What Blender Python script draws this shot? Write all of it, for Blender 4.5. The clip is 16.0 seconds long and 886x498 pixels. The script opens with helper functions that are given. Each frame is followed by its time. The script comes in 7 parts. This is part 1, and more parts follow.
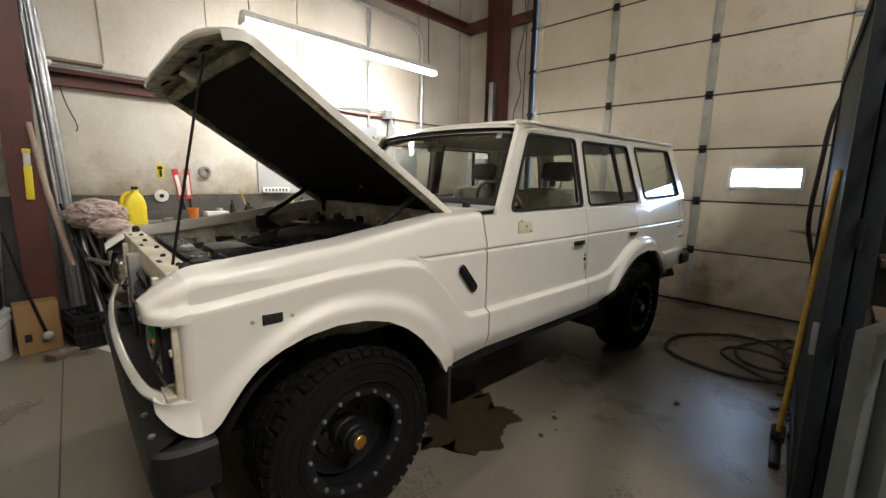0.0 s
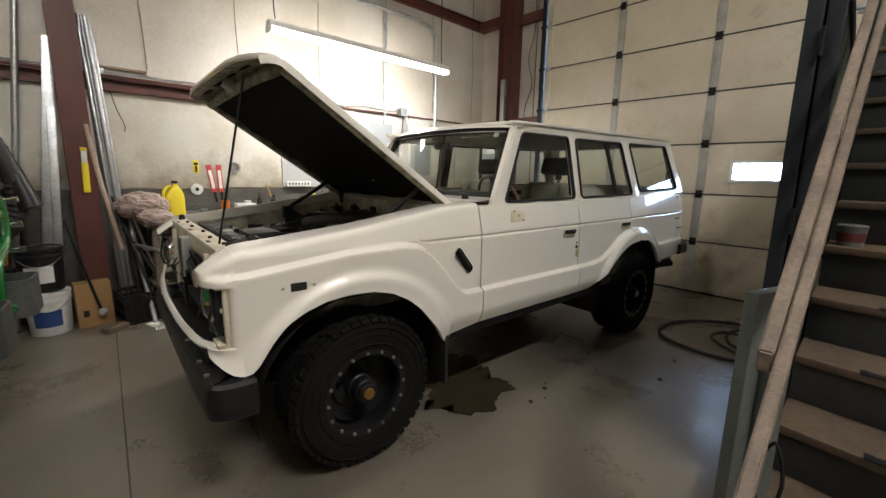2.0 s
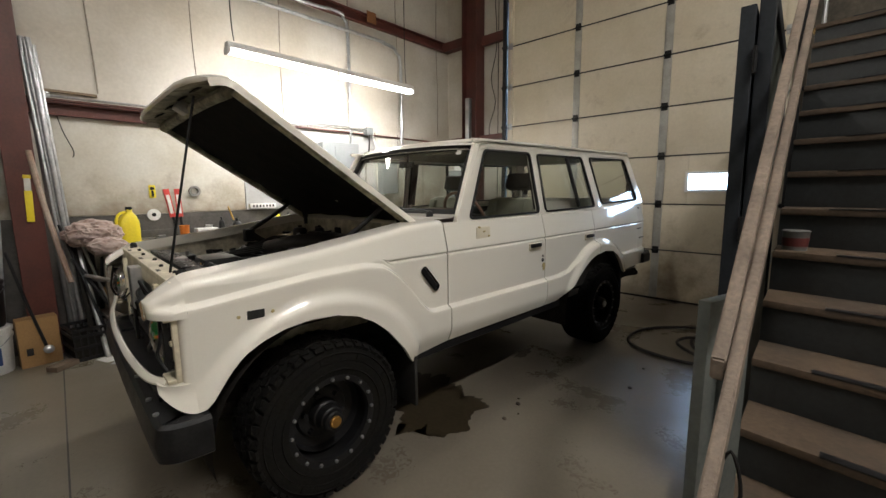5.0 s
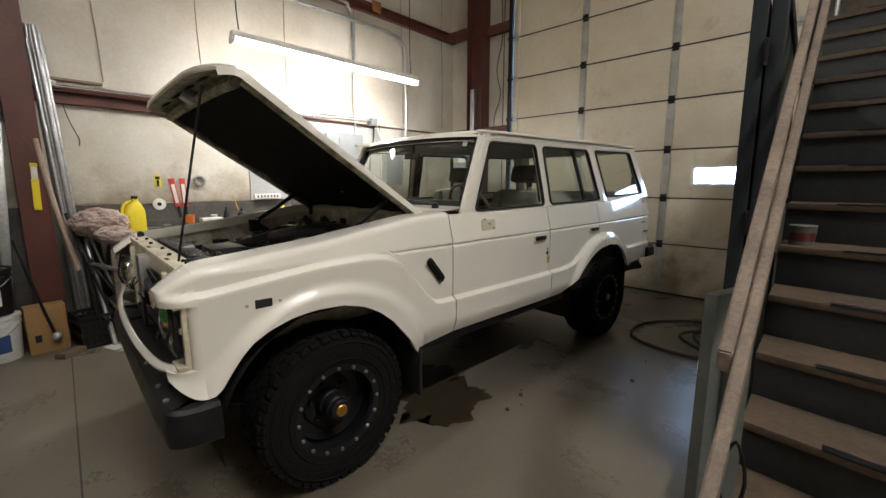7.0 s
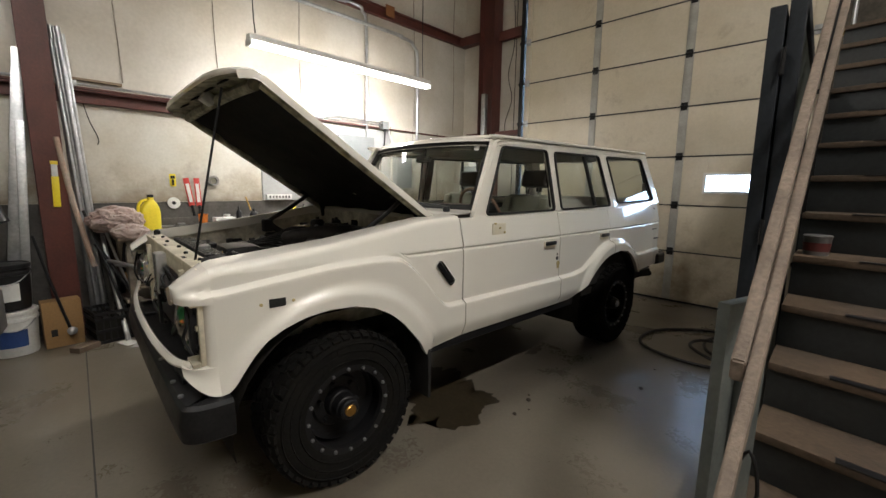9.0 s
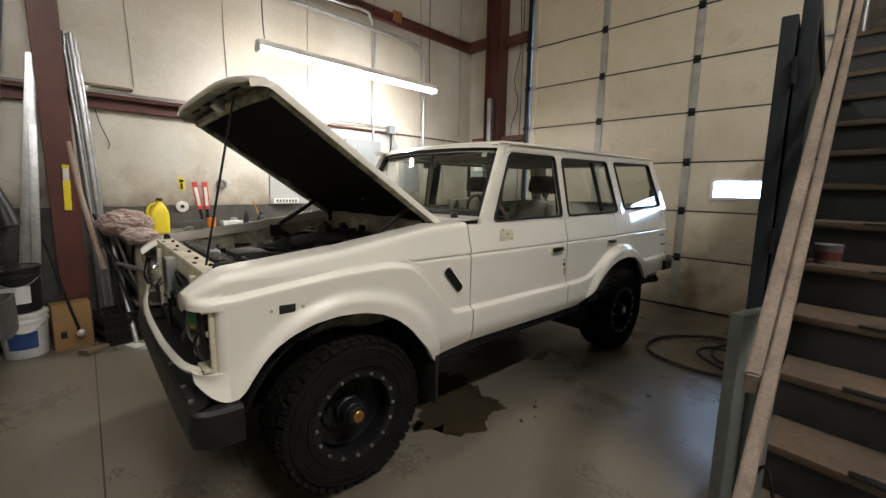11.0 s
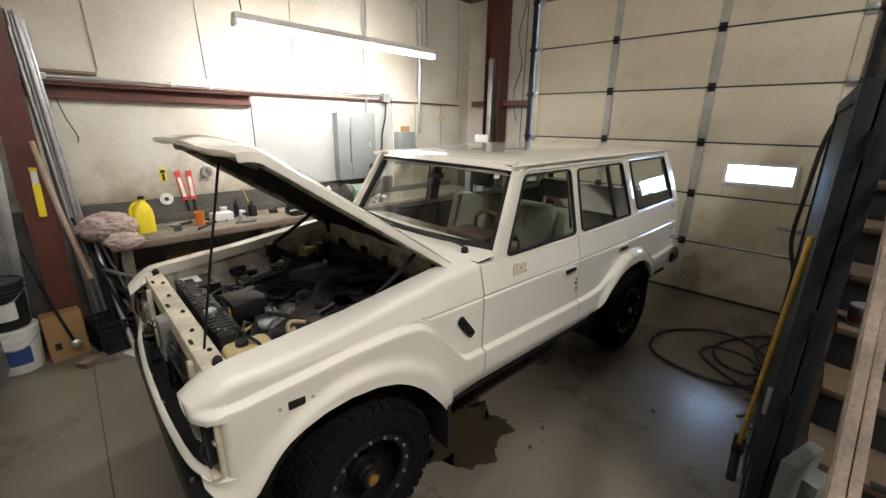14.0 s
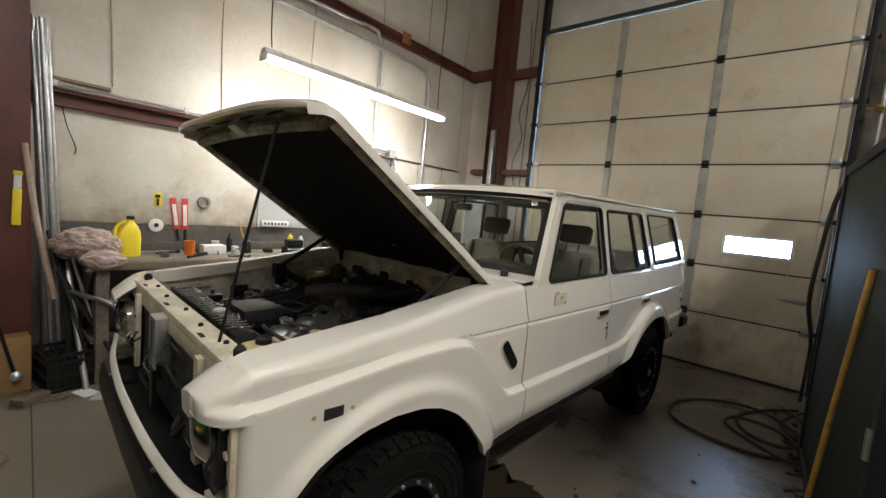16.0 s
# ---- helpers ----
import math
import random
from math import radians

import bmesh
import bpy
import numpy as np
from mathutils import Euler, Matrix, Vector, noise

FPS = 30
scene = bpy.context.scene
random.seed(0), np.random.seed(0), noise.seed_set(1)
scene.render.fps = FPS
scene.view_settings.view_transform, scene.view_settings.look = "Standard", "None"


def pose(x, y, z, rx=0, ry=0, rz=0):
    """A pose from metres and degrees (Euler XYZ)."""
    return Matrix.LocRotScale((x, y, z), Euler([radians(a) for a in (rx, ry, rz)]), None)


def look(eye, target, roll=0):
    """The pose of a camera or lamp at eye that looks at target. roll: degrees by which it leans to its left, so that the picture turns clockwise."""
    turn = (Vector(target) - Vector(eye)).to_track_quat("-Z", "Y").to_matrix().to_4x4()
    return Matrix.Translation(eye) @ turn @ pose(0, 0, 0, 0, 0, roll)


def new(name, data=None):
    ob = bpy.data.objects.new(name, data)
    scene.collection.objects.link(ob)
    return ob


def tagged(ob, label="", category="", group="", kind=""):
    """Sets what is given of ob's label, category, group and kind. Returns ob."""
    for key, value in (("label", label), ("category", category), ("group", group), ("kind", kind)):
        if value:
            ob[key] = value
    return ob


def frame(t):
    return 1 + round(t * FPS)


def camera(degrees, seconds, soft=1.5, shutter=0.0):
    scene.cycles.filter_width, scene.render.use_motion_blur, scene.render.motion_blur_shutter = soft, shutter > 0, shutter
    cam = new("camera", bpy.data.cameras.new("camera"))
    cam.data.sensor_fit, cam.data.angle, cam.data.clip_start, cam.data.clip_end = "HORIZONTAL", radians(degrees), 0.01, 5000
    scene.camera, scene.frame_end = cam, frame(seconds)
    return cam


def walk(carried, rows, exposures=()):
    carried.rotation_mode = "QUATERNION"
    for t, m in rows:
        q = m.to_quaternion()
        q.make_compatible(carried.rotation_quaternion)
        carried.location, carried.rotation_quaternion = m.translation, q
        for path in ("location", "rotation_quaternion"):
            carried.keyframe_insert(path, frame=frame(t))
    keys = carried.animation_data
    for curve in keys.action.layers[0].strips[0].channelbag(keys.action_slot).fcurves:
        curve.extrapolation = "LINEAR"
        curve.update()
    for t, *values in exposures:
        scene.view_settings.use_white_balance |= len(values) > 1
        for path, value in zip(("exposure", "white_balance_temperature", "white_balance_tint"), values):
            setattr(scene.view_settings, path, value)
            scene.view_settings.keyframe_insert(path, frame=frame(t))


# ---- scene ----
cam = camera(94.8, 16.0)
PATH = [
    (0, (0.153, 0.154, 1.397), (-1.21, 1.578, 1.06), 1.1),
    (0.5, (0.24, 0.254, 1.401), (-1.206, 1.598, 1.08), 1.3),
    (1, (0.296, 0.259, 1.399), (-1.189, 1.556, 1.062), -0.2),
    (1.5, (0.367, 0.091, 1.406), (-1.083, 1.423, 1.055), -2.2),
    (2, (0.437, 0.01, 1.404), (-0.986, 1.366, 1.037), 1.0),
    (2.5, (0.459, 0.01, 1.414), (-0.945, 1.404, 1.117), 0.2),
    (3, (0.447, 0.021, 1.414), (-0.921, 1.447, 1.105), 0.3),
    (3.5, (0.447, 0.028, 1.42), (-0.945, 1.435, 1.131), 0.1),
    (4, (0.457, 0.04, 1.425), (-0.911, 1.476, 1.161), -0.3),
    (4.5, (0.464, 0.047, 1.417), (-0.888, 1.492, 1.129), -0.2),
    (4.7, (0.458, 0.059, 1.414), (-0.887, 1.512, 1.13), -0.6),
    (6.8, (0.455, 0.035, 1.407), (-0.871, 1.496, 1.079), 0.2),
    (7, (0.449, 0.041, 1.409), (-0.898, 1.483, 1.084), -0.1),
    (7.5, (0.446, 0.041, 1.415), (-0.915, 1.472, 1.096), -0.3),
    (8, (0.447, 0.04, 1.413), (-0.895, 1.486, 1.083), 0.1),
    (8.5, (0.445, 0.028, 1.412), (-0.908, 1.464, 1.085), 0.6),
    (9, (0.445, 0.018, 1.412), (-0.93, 1.437, 1.102), 0.8),
    (11.5, (0.423, -0.004, 1.446), (-0.976, 1.395, 1.15), 1.1),
    (12, (0.409, -0.01, 1.489), (-1.073, 1.267, 1.072), 0.9),
    (12.5, (0.374, 0.022, 1.543), (-1.136, 1.211, 0.989), 0.7),
    (13, (0.324, 0.077, 1.681), (-1.152, 1.295, 1.099), -1.0),
    (13.5, (0.243, 0.121, 1.833), (-1.106, 1.493, 1.288), 1.0),
    (14, (0.161, 0.123, 1.949), (-1.153, 1.51, 1.36), 0.9),
    (14.5, (0.105, 0.15, 2.001), (-1.191, 1.564, 1.434), -0.6),
    (15, (0.061, 0.196, 1.964), (-1.24, 1.633, 1.471), 0.3),
    (15.5, (-0.043, 0.18, 1.8), (-1.366, 1.667, 1.603), 2.5),
    (16, (-0.16, -0.015, 1.564), (-1.442, 1.508, 1.375), 5.2),
]
walk(cam, [(t, look(eye, target, roll)) for t, eye, target, roll in PATH],
     exposures=[(0, 0), (2.5, -.08), (8, -.15), (11.5, -.1), (12.3, 0), (14.8, 0), (16, -.2)])

# ---- light ----
world = bpy.data.worlds.new("sky_world")
world.use_nodes = True
scene.world = world
wn = world.node_tree.nodes
sky = wn.new("ShaderNodeTexSky")
sky.sky_type = "NISHITA"
sky.sun_disc = False
sky.sun_elevation = radians(32)
sky.sun_rotation = radians(200)
world.node_tree.links.new(sky.outputs["Color"], wn["Background"].inputs["Color"])
wn["Background"].inputs["Strength"].default_value = 0.12


def area(name, eye, target, sx, sy, watts, colour):
    d = bpy.data.lights.new(name, "AREA")
    d.shape, d.size, d.size_y, d.energy, d.color = "RECTANGLE", sx, sy, watts, colour
    ob = new(name, d)
    ob.matrix_world = look(eye, target)
    return ob


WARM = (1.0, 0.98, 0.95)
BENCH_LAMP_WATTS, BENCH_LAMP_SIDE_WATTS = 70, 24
FILL_LAMP_WATTS = (38, 290)

# ---- materials ----


def mat(name, col, rough=0.5, metal=0.0, var=0.15, scale=6.0, fine=60.0, bump=0.1, tint=None, stain=0.35, coat=0.0, spec=0.5):
    """Two-scale procedural surface: a broad stain, a fine grain, roughness that follows them, and relief."""
    m = bpy.data.materials.new(name)
    m.use_nodes = True
    nt = m.node_tree
    n, l = nt.nodes, nt.links
    b = n["Principled BSDF"]
    tc = n.new("ShaderNodeTexCoord")
    big = n.new("ShaderNodeTexNoise")
    big.inputs["Scale"].default_value = scale
    big.inputs["Detail"].default_value = 5
    big.inputs["Roughness"].default_value = 0.6
    small = n.new("ShaderNodeTexNoise")
    small.inputs["Scale"].default_value = fine
    small.inputs["Detail"].default_value = 4
    for t in (big, small):
        l.new(tc.outputs["Object"], t.inputs["Vector"])
    dark = tint or tuple(c * (1 - var * 2.2) for c in col)
    ramp = n.new("ShaderNodeMapRange")
    ramp.interpolation_type = "SMOOTHSTEP"
    ramp.inputs["From Min"].default_value, ramp.inputs["From Max"].default_value = 0.3, 0.72
    ramp.inputs["To Max"].default_value = stain
    l.new(big.outputs["Fac"], ramp.inputs["Value"])
    mix = n.new("ShaderNodeMix")
    mix.data_type = "RGBA"
    mix.inputs["A"].default_value = (*col, 1)
    mix.inputs["B"].default_value = (*dark, 1)
    l.new(ramp.outputs["Result"], mix.inputs["Factor"])
    g = n.new("ShaderNodeMapRange")
    g.inputs["From Min"].default_value, g.inputs["From Max"].default_value = 0.3, 0.7
    g.inputs["To Min"].default_value, g.inputs["To Max"].default_value = 1 - var, 1 + var
    l.new(small.outputs["Fac"], g.inputs["Value"])
    mul = n.new("ShaderNodeMix")
    mul.data_type, mul.blend_type = "RGBA", "MULTIPLY"
    mul.inputs["Factor"].default_value = 1
    l.new(mix.outputs["Result"], mul.inputs["A"])
    l.new(g.outputs["Result"], mul.inputs["B"])
    l.new(mul.outputs["Result"], b.inputs["Base Color"])
    rr = n.new("ShaderNodeMapRange")
    rr.inputs["To Min"].default_value, rr.inputs["To Max"].default_value = max(0.02, rough - 0.12), min(1, rough + 0.12)
    l.new(big.outputs["Fac"], rr.inputs["Value"])
    l.new(rr.outputs["Result"], b.inputs["Roughness"])
    b.inputs["Metallic"].default_value = metal
    b.inputs["Coat Weight"].default_value = coat
    b.inputs["Specular IOR Level"].default_value = spec
    if bump:
        bp = n.new("ShaderNodeBump")
        bp.inputs["Strength"].default_value, bp.inputs["Distance"].default_value = bump, 0.01
        l.new(small.outputs["Fac"], bp.inputs["Height"])
        l.new(bp.outputs["Normal"], b.inputs["Normal"])
    return m


def glow(name, col, strength):
    m = bpy.data.materials.new(name)
    m.use_nodes = True
    b = m.node_tree.nodes["Principled BSDF"]
    b.inputs["Base Color"].default_value = (0.8, 0.8, 0.8, 1)
    b.inputs["Emission Color"].default_value = (*col, 1)
    b.inputs["Emission Strength"].default_value = strength
    return m


def glass(name, col, alpha, rough=0.03):
    """Clear glass: a see-through pane with a real gloss."""
    m = bpy.data.materials.new(name)
    m.use_nodes = True
    n, l = m.node_tree.nodes, m.node_tree.links
    n.remove(n["Principled BSDF"])
    tr, gl, mx, lw = (n.new("ShaderNodeBsdfTransparent"), n.new("ShaderNodeBsdfGlossy"), n.new("ShaderNodeMixShader"), n.new("ShaderNodeLayerWeight"))
    tr.inputs["Color"].default_value = (*col, 1)
    gl.inputs["Roughness"].default_value = rough
    lw.inputs["Blend"].default_value = 0.5
    pw, ma = n.new("ShaderNodeMath"), n.new("ShaderNodeMath")
    pw.operation, ma.operation = "POWER", "MULTIPLY_ADD"
    pw.inputs[1].default_value = 4.0
    ma.inputs[1].default_value, ma.inputs[2].default_value = 0.8, 0.05 + alpha
    l.new(lw.outputs["Facing"], pw.inputs[0])
    l.new(pw.outputs[0], ma.inputs[0])
    l.new(ma.outputs[0], mx.inputs["Fac"])
    l.new(tr.outputs["BSDF"], mx.inputs[1])
    l.new(gl.outputs["BSDF"], mx.inputs[2])
    l.new(mx.outputs["Shader"], n["Material Output"].inputs["Surface"])
    return m


M_PAINT = mat("cream_car_paint", (0.81, 0.775, 0.695), 0.17, 0, 0.012, 1.3, 160, 0.006, (0.76, 0.715, 0.62), 0.35, coat=0.8)
M_PAINT_IN = mat("dusty_cream_paint", (0.70, 0.64, 0.50), 0.5, 0, 0.10, 8, 50, 0.05, (0.33, 0.29, 0.2), 0.6)
M_BAY = mat("grimy_bay_paint", (0.66, 0.62, 0.50), 0.5, 0, 0.15, 9, 40, 0.08, (0.16, 0.13, 0.09), 0.75)
M_HOODIN = mat("grimy_cream_paint", (0.42, 0.40, 0.28), 0.55, 0, 0.2, 12, 60, 0.08, (0.06, 0.055, 0.04), 0.9)
M_LINER = mat("black_hood_felt", (0.012, 0.012, 0.012), 0.95, 0, 0.3, 9, 200, 0.4, (0.03, 0.028, 0.025), 0.5, spec=0.1)
M_RUBBER = mat("black_rubber", (0.016, 0.016, 0.016), 0.75, 0, 0.25, 10, 90, 0.12, (0.035, 0.033, 0.03), 0.5, spec=0.3)
M_TYRE = mat("tyre_rubber", (0.009, 0.0088, 0.0085), 0.85, 0, 0.25, 7, 80, 0.15, (0.017, 0.015, 0.012), 0.5, spec=0.08)
M_BLACK = mat("black_metal", (0.009, 0.009, 0.010), 0.45, 0.0, 0.2, 8, 70, 0.06, (0.018, 0.017, 0.016), 0.4, spec=0.25)
M_BUMPER = mat("scuffed_black_bumper", (0.008, 0.008, 0.009), 0.38, 0, 0.25, 14, 90, 0.05, (0.022, 0.022, 0.022), 0.4, spec=0.28)
M_DARK = mat("underbody_grime", (0.015, 0.014, 0.012), 0.85, 0, 0.3, 8, 60, 0.2, (0.03, 0.025, 0.02), 0.6, spec=0.2)
M_ENGINE = mat("oily_engine_black", (0.012, 0.012, 0.012), 0.42, 0.0, 0.3, 18, 90, 0.2, (0.03, 0.027, 0.024), 0.5, spec=0.35)
M_ALLOY = mat("cast_aluminium", (0.24, 0.24, 0.235), 0.42, 0.9, 0.2, 20, 90, 0.15, (0.10, 0.095, 0.085), 0.7)
M_CHROME = mat("chrome", (0.75, 0.75, 0.76), 0.14, 1.0, 0.05, 12, 80, 0.02)
M_STEEL = mat("galvanised_steel", (0.52, 0.53, 0.54), 0.35, 0.85, 0.12, 7, 45, 0.05, (0.3, 0.31, 0.32), 0.6)
M_DULLBOLT = mat("dull_zinc_bolt", (0.30, 0.30, 0.30), 0.5, 0.6, 0.12, 7, 45, 0.05, (0.18, 0.18, 0.18), 0.6)
M_SEAT = mat("grey_green_seat_cloth", (0.33, 0.33, 0.27), 0.9, 0, 0.12, 10, 240, 0.2, (0.24, 0.235, 0.18), 0.5, spec=0.2)
M_DASH = mat("brown_dashboard_vinyl", (0.10, 0.064, 0.05), 0.6, 0, 0.15, 8, 150, 0.1)
M_TRIMIN = mat("dark_interior_trim", (0.030, 0.027, 0.023), 0.75, 0, 0.15, 8, 100, 0.1)
M_GLASS = glass("car_glass", (0.86, 0.89, 0.86), 0.035)
M_PANE = glass("clear_pane", (0.95, 0.97, 1.0), 0.0)
M_WALL = mat("cream_insulation_vinyl", (0.58, 0.545, 0.485), 0.5, 0, 0.05, 1.1, 30, 0.06, (0.42, 0.37, 0.29), 0.8)
M_WAINSCOT = mat("grimy_grey_wainscot", (0.095, 0.088, 0.078), 0.7, 0, 0.15, 4, 40, 0.1, (0.05, 0.045, 0.04), 0.8)
M_LOWBOARD = mat("smudged_white_board", (0.60, 0.58, 0.52), 0.55, 0, 0.05, 1.6, 40, 0.04, (0.40, 0.34, 0.24), 0.6)
M_GREYBOARD = mat("pale_grey_board", (0.40, 0.405, 0.40), 0.5, 0, 0.05, 2.0, 40, 0.04, (0.33, 0.32, 0.30), 0.5)
M_DOOR = mat("cream_door_steel", (0.60, 0.54, 0.43), 0.42, 0, 0.04, 1.6, 40, 0.03, (0.50, 0.43, 0.30), 0.55)
M_DOORRIB = mat("grey_door_stile", (0.42, 0.41, 0.38), 0.45, 0.3, 0.1, 5, 40, 0.05, (0.25, 0.24, 0.21), 0.6)
M_SEAM_SHADE = mat("seam_with_painted_shade", (0.36, 0.325, 0.27), 0.7, 0, 0.15, 9, 50, 0.1, (0.22, 0.19, 0.15), 0.7)
M_SEAM = mat("dark_seam", (0.05, 0.048, 0.045), 0.7, 0, 0.2, 10, 60, 0.1)
M_REDSTEEL = mat("red_oxide_steel", (0.105, 0.028, 0.020), 0.5, 0, 0.12, 5, 50, 0.08, (0.06, 0.022, 0.018), 0.6)
M_CONCRETE = None
M_WOOD = mat("weathered_bare_wood", (0.24, 0.185, 0.14), 0.75, 0, 0.18, 6, 80, 0.3, (0.13, 0.10, 0.078), 0.8)
M_BENCH = mat("greasy_bench_top", (0.23, 0.195, 0.155), 0.6, 0, 0.2, 7, 60, 0.15, (0.09, 0.075, 0.06), 0.8)
M_GREYPAINT = mat("worn_grey_green_paint", (0.08, 0.092, 0.086), 0.5, 0, 0.12, 6, 50, 0.12, (0.14, 0.14, 0.128), 0.5)
M_TREAD = mat("worn_plywood_tread", (0.10, 0.066, 0.040), 0.75, 0, 0.18, 4, 50, 0.15, (0.05, 0.036, 0.026), 0.8)
M_RISER = mat("grey_riser_paint", (0.028, 0.031, 0.032), 0.55, 0, 0.15, 5, 50, 0.1, (0.017, 0.018, 0.018), 0.6)
M_SLATE = mat("dark_green_board", (0.022, 0.028, 0.024), 0.7, 0, 0.15, 3, 40, 0.06, (0.035, 0.038, 0.03), 0.6, spec=0.25)
M_FRAME = mat("dark_blue_grey_frame", (0.013, 0.016, 0.020), 0.6, 0, 0.2, 6, 50, 0.06, spec=0.25)
M_YELLOW = mat("yellow_plastic", (0.78, 0.62, 0.03), 0.4, 0, 0.06, 12, 60, 0.03)
M_BROOM = mat("yellow_painted_handle", (0.55, 0.33, 0.06), 0.5, 0, 0.15, 12, 60, 0.08, (0.33, 0.20, 0.06), 0.6)
M_RED = mat("red_plastic", (0.58, 0.06, 0.05), 0.4, 0, 0.1, 12, 60, 0.03)
M_ORANGE = mat("orange_plastic", (0.70, 0.20, 0.03), 0.45, 0, 0.08, 12, 60, 0.03)
M_AMBER = mat("amber_lens", (0.75, 0.22, 0.02), 0.15, 0, 0.08, 12, 60, 0.03, coat=0.5)
M_WHITE = mat("white_plastic", (0.74, 0.74, 0.72), 0.45, 0, 0.05, 10, 60, 0.03, (0.5, 0.48, 0.44), 0.5)
M_BLUE = mat("blue_label", (0.03, 0.07, 0.22), 0.45, 0, 0.1, 10, 60, 0.02)
M_BLACKPL = mat("black_plastic", (0.013, 0.013, 0.014), 0.4, 0, 0.15, 10, 60, 0.05, spec=0.35)
M_CARD = mat("brown_cardboard", (0.33, 0.19, 0.075), 0.85, 0, 0.08, 6, 70, 0.1, (0.28, 0.17, 0.08), 0.5)
M_BAG = mat("pinkish_plastic_bag", (0.30, 0.21, 0.185), 0.3, 0, 0.12, 14, 60, 0.1, (0.48, 0.40, 0.36), 0.7)
M_GREEN = mat("glossy_green_paint", (0.015, 0.16, 0.035), 0.25, 0, 0.06, 6, 60, 0.02, (0.01, 0.09, 0.02), 0.5, coat=0.6)
M_CANVAS = mat("tan_canvas", (0.58, 0.44, 0.24), 0.85, 0, 0.06, 7, 160, 0.2, (0.45, 0.33, 0.17), 0.5)
M_VINYLWIN = mat("clear_vinyl_window", (0.35, 0.36, 0.45), 0.12, 0, 0.1, 5, 30, 0.2, (0.16, 0.16, 0.22), 0.8, spec=0.8)
M_GREYBOX = mat("grey_panel_enamel", (0.22, 0.235, 0.24), 0.45, 0, 0.06, 5, 50, 0.03, (0.17, 0.18, 0.18), 0.5)
M_GRINDER = mat("grey_green_enamel", (0.12, 0.17, 0.13), 0.45, 0, 0.1, 8, 50, 0.05)
M_HOSE = mat("black_air_hose", (0.022, 0.019, 0.018), 0.55, 0, 0.2, 10, 60, 0.05)
M_RESERVOIR = mat("yellowed_reservoir_plastic", (0.62, 0.52, 0.27), 0.4, 0, 0.06, 10, 60, 0.03, (0.42, 0.32, 0.13), 0.6)
M_OIL = mat("wet_oil_stain", (0.042, 0.032, 0.019), 0.38, 0, 0.2, 6, 40, 0.03, spec=0.3)
M_DIRT = mat("dry_dirt_clod", (0.05, 0.038, 0.027), 0.95, 0, 0.3, 30, 90, 0.5)
M_TUBE = glow("fluorescent_tube", (1.0, 0.96, 0.90), 22.0)
M_MUDMARK = mat("old_glue", (0.45, 0.36, 0.16), 0.7, 0, 0.25, 40, 120, 0.2)


def concrete():
    """Sealed concrete: broad soft clouding, fine speckle, and scuffed patches that break up the gloss."""
    m = mat("sealed_concrete_floor", (0.175, 0.152, 0.118), 0.40, 0, 0.06, 0.8, 45, 0.03, (0.128, 0.106, 0.078), 0.85)
    n, l = m.node_tree.nodes, m.node_tree.links
    b = n["Principled BSDF"]
    tc = n.new("ShaderNodeTexCoord")
    soft, scuff = n.new("ShaderNodeTexNoise"), n.new("ShaderNodeTexNoise")
    soft.inputs["Scale"].default_value, soft.inputs["Detail"].default_value = 1.7, 4
    scuff.inputs["Scale"].default_value, scuff.inputs["Detail"].default_value = 24, 8
    scuff.inputs["Distortion"].default_value = 1.5
    scuff.inputs["Roughness"].default_value = 0.75
    for t in (soft, scuff):
        l.new(tc.outputs["Object"], t.inputs["Vector"])
    rr, add, sc = n.new("ShaderNodeMapRange"), n.new("ShaderNodeMath"), n.new("ShaderNodeMapRange")
    rr.inputs["From Min"].default_value, rr.inputs["From Max"].default_value = 0.3, 0.7
    rr.inputs["To Min"].default_value, rr.inputs["To Max"].default_value = 0.24, 0.40
    sc.inputs["From Min"].default_value, sc.inputs["From Max"].default_value = 0.35, 0.7
    sc.inputs["To Min"].default_value, sc.inputs["To Max"].default_value = -0.03, 0.03
    l.new(soft.outputs["Fac"], rr.inputs["Value"])
    l.new(scuff.outputs["Fac"], sc.inputs["Value"])
    l.new(rr.outputs["Result"], add.inputs[0])
    l.new(sc.outputs["Result"], add.inputs[1])
    l.new(add.outputs[0], b.inputs["Roughness"])
    return m


M_CONCRETE = concrete()


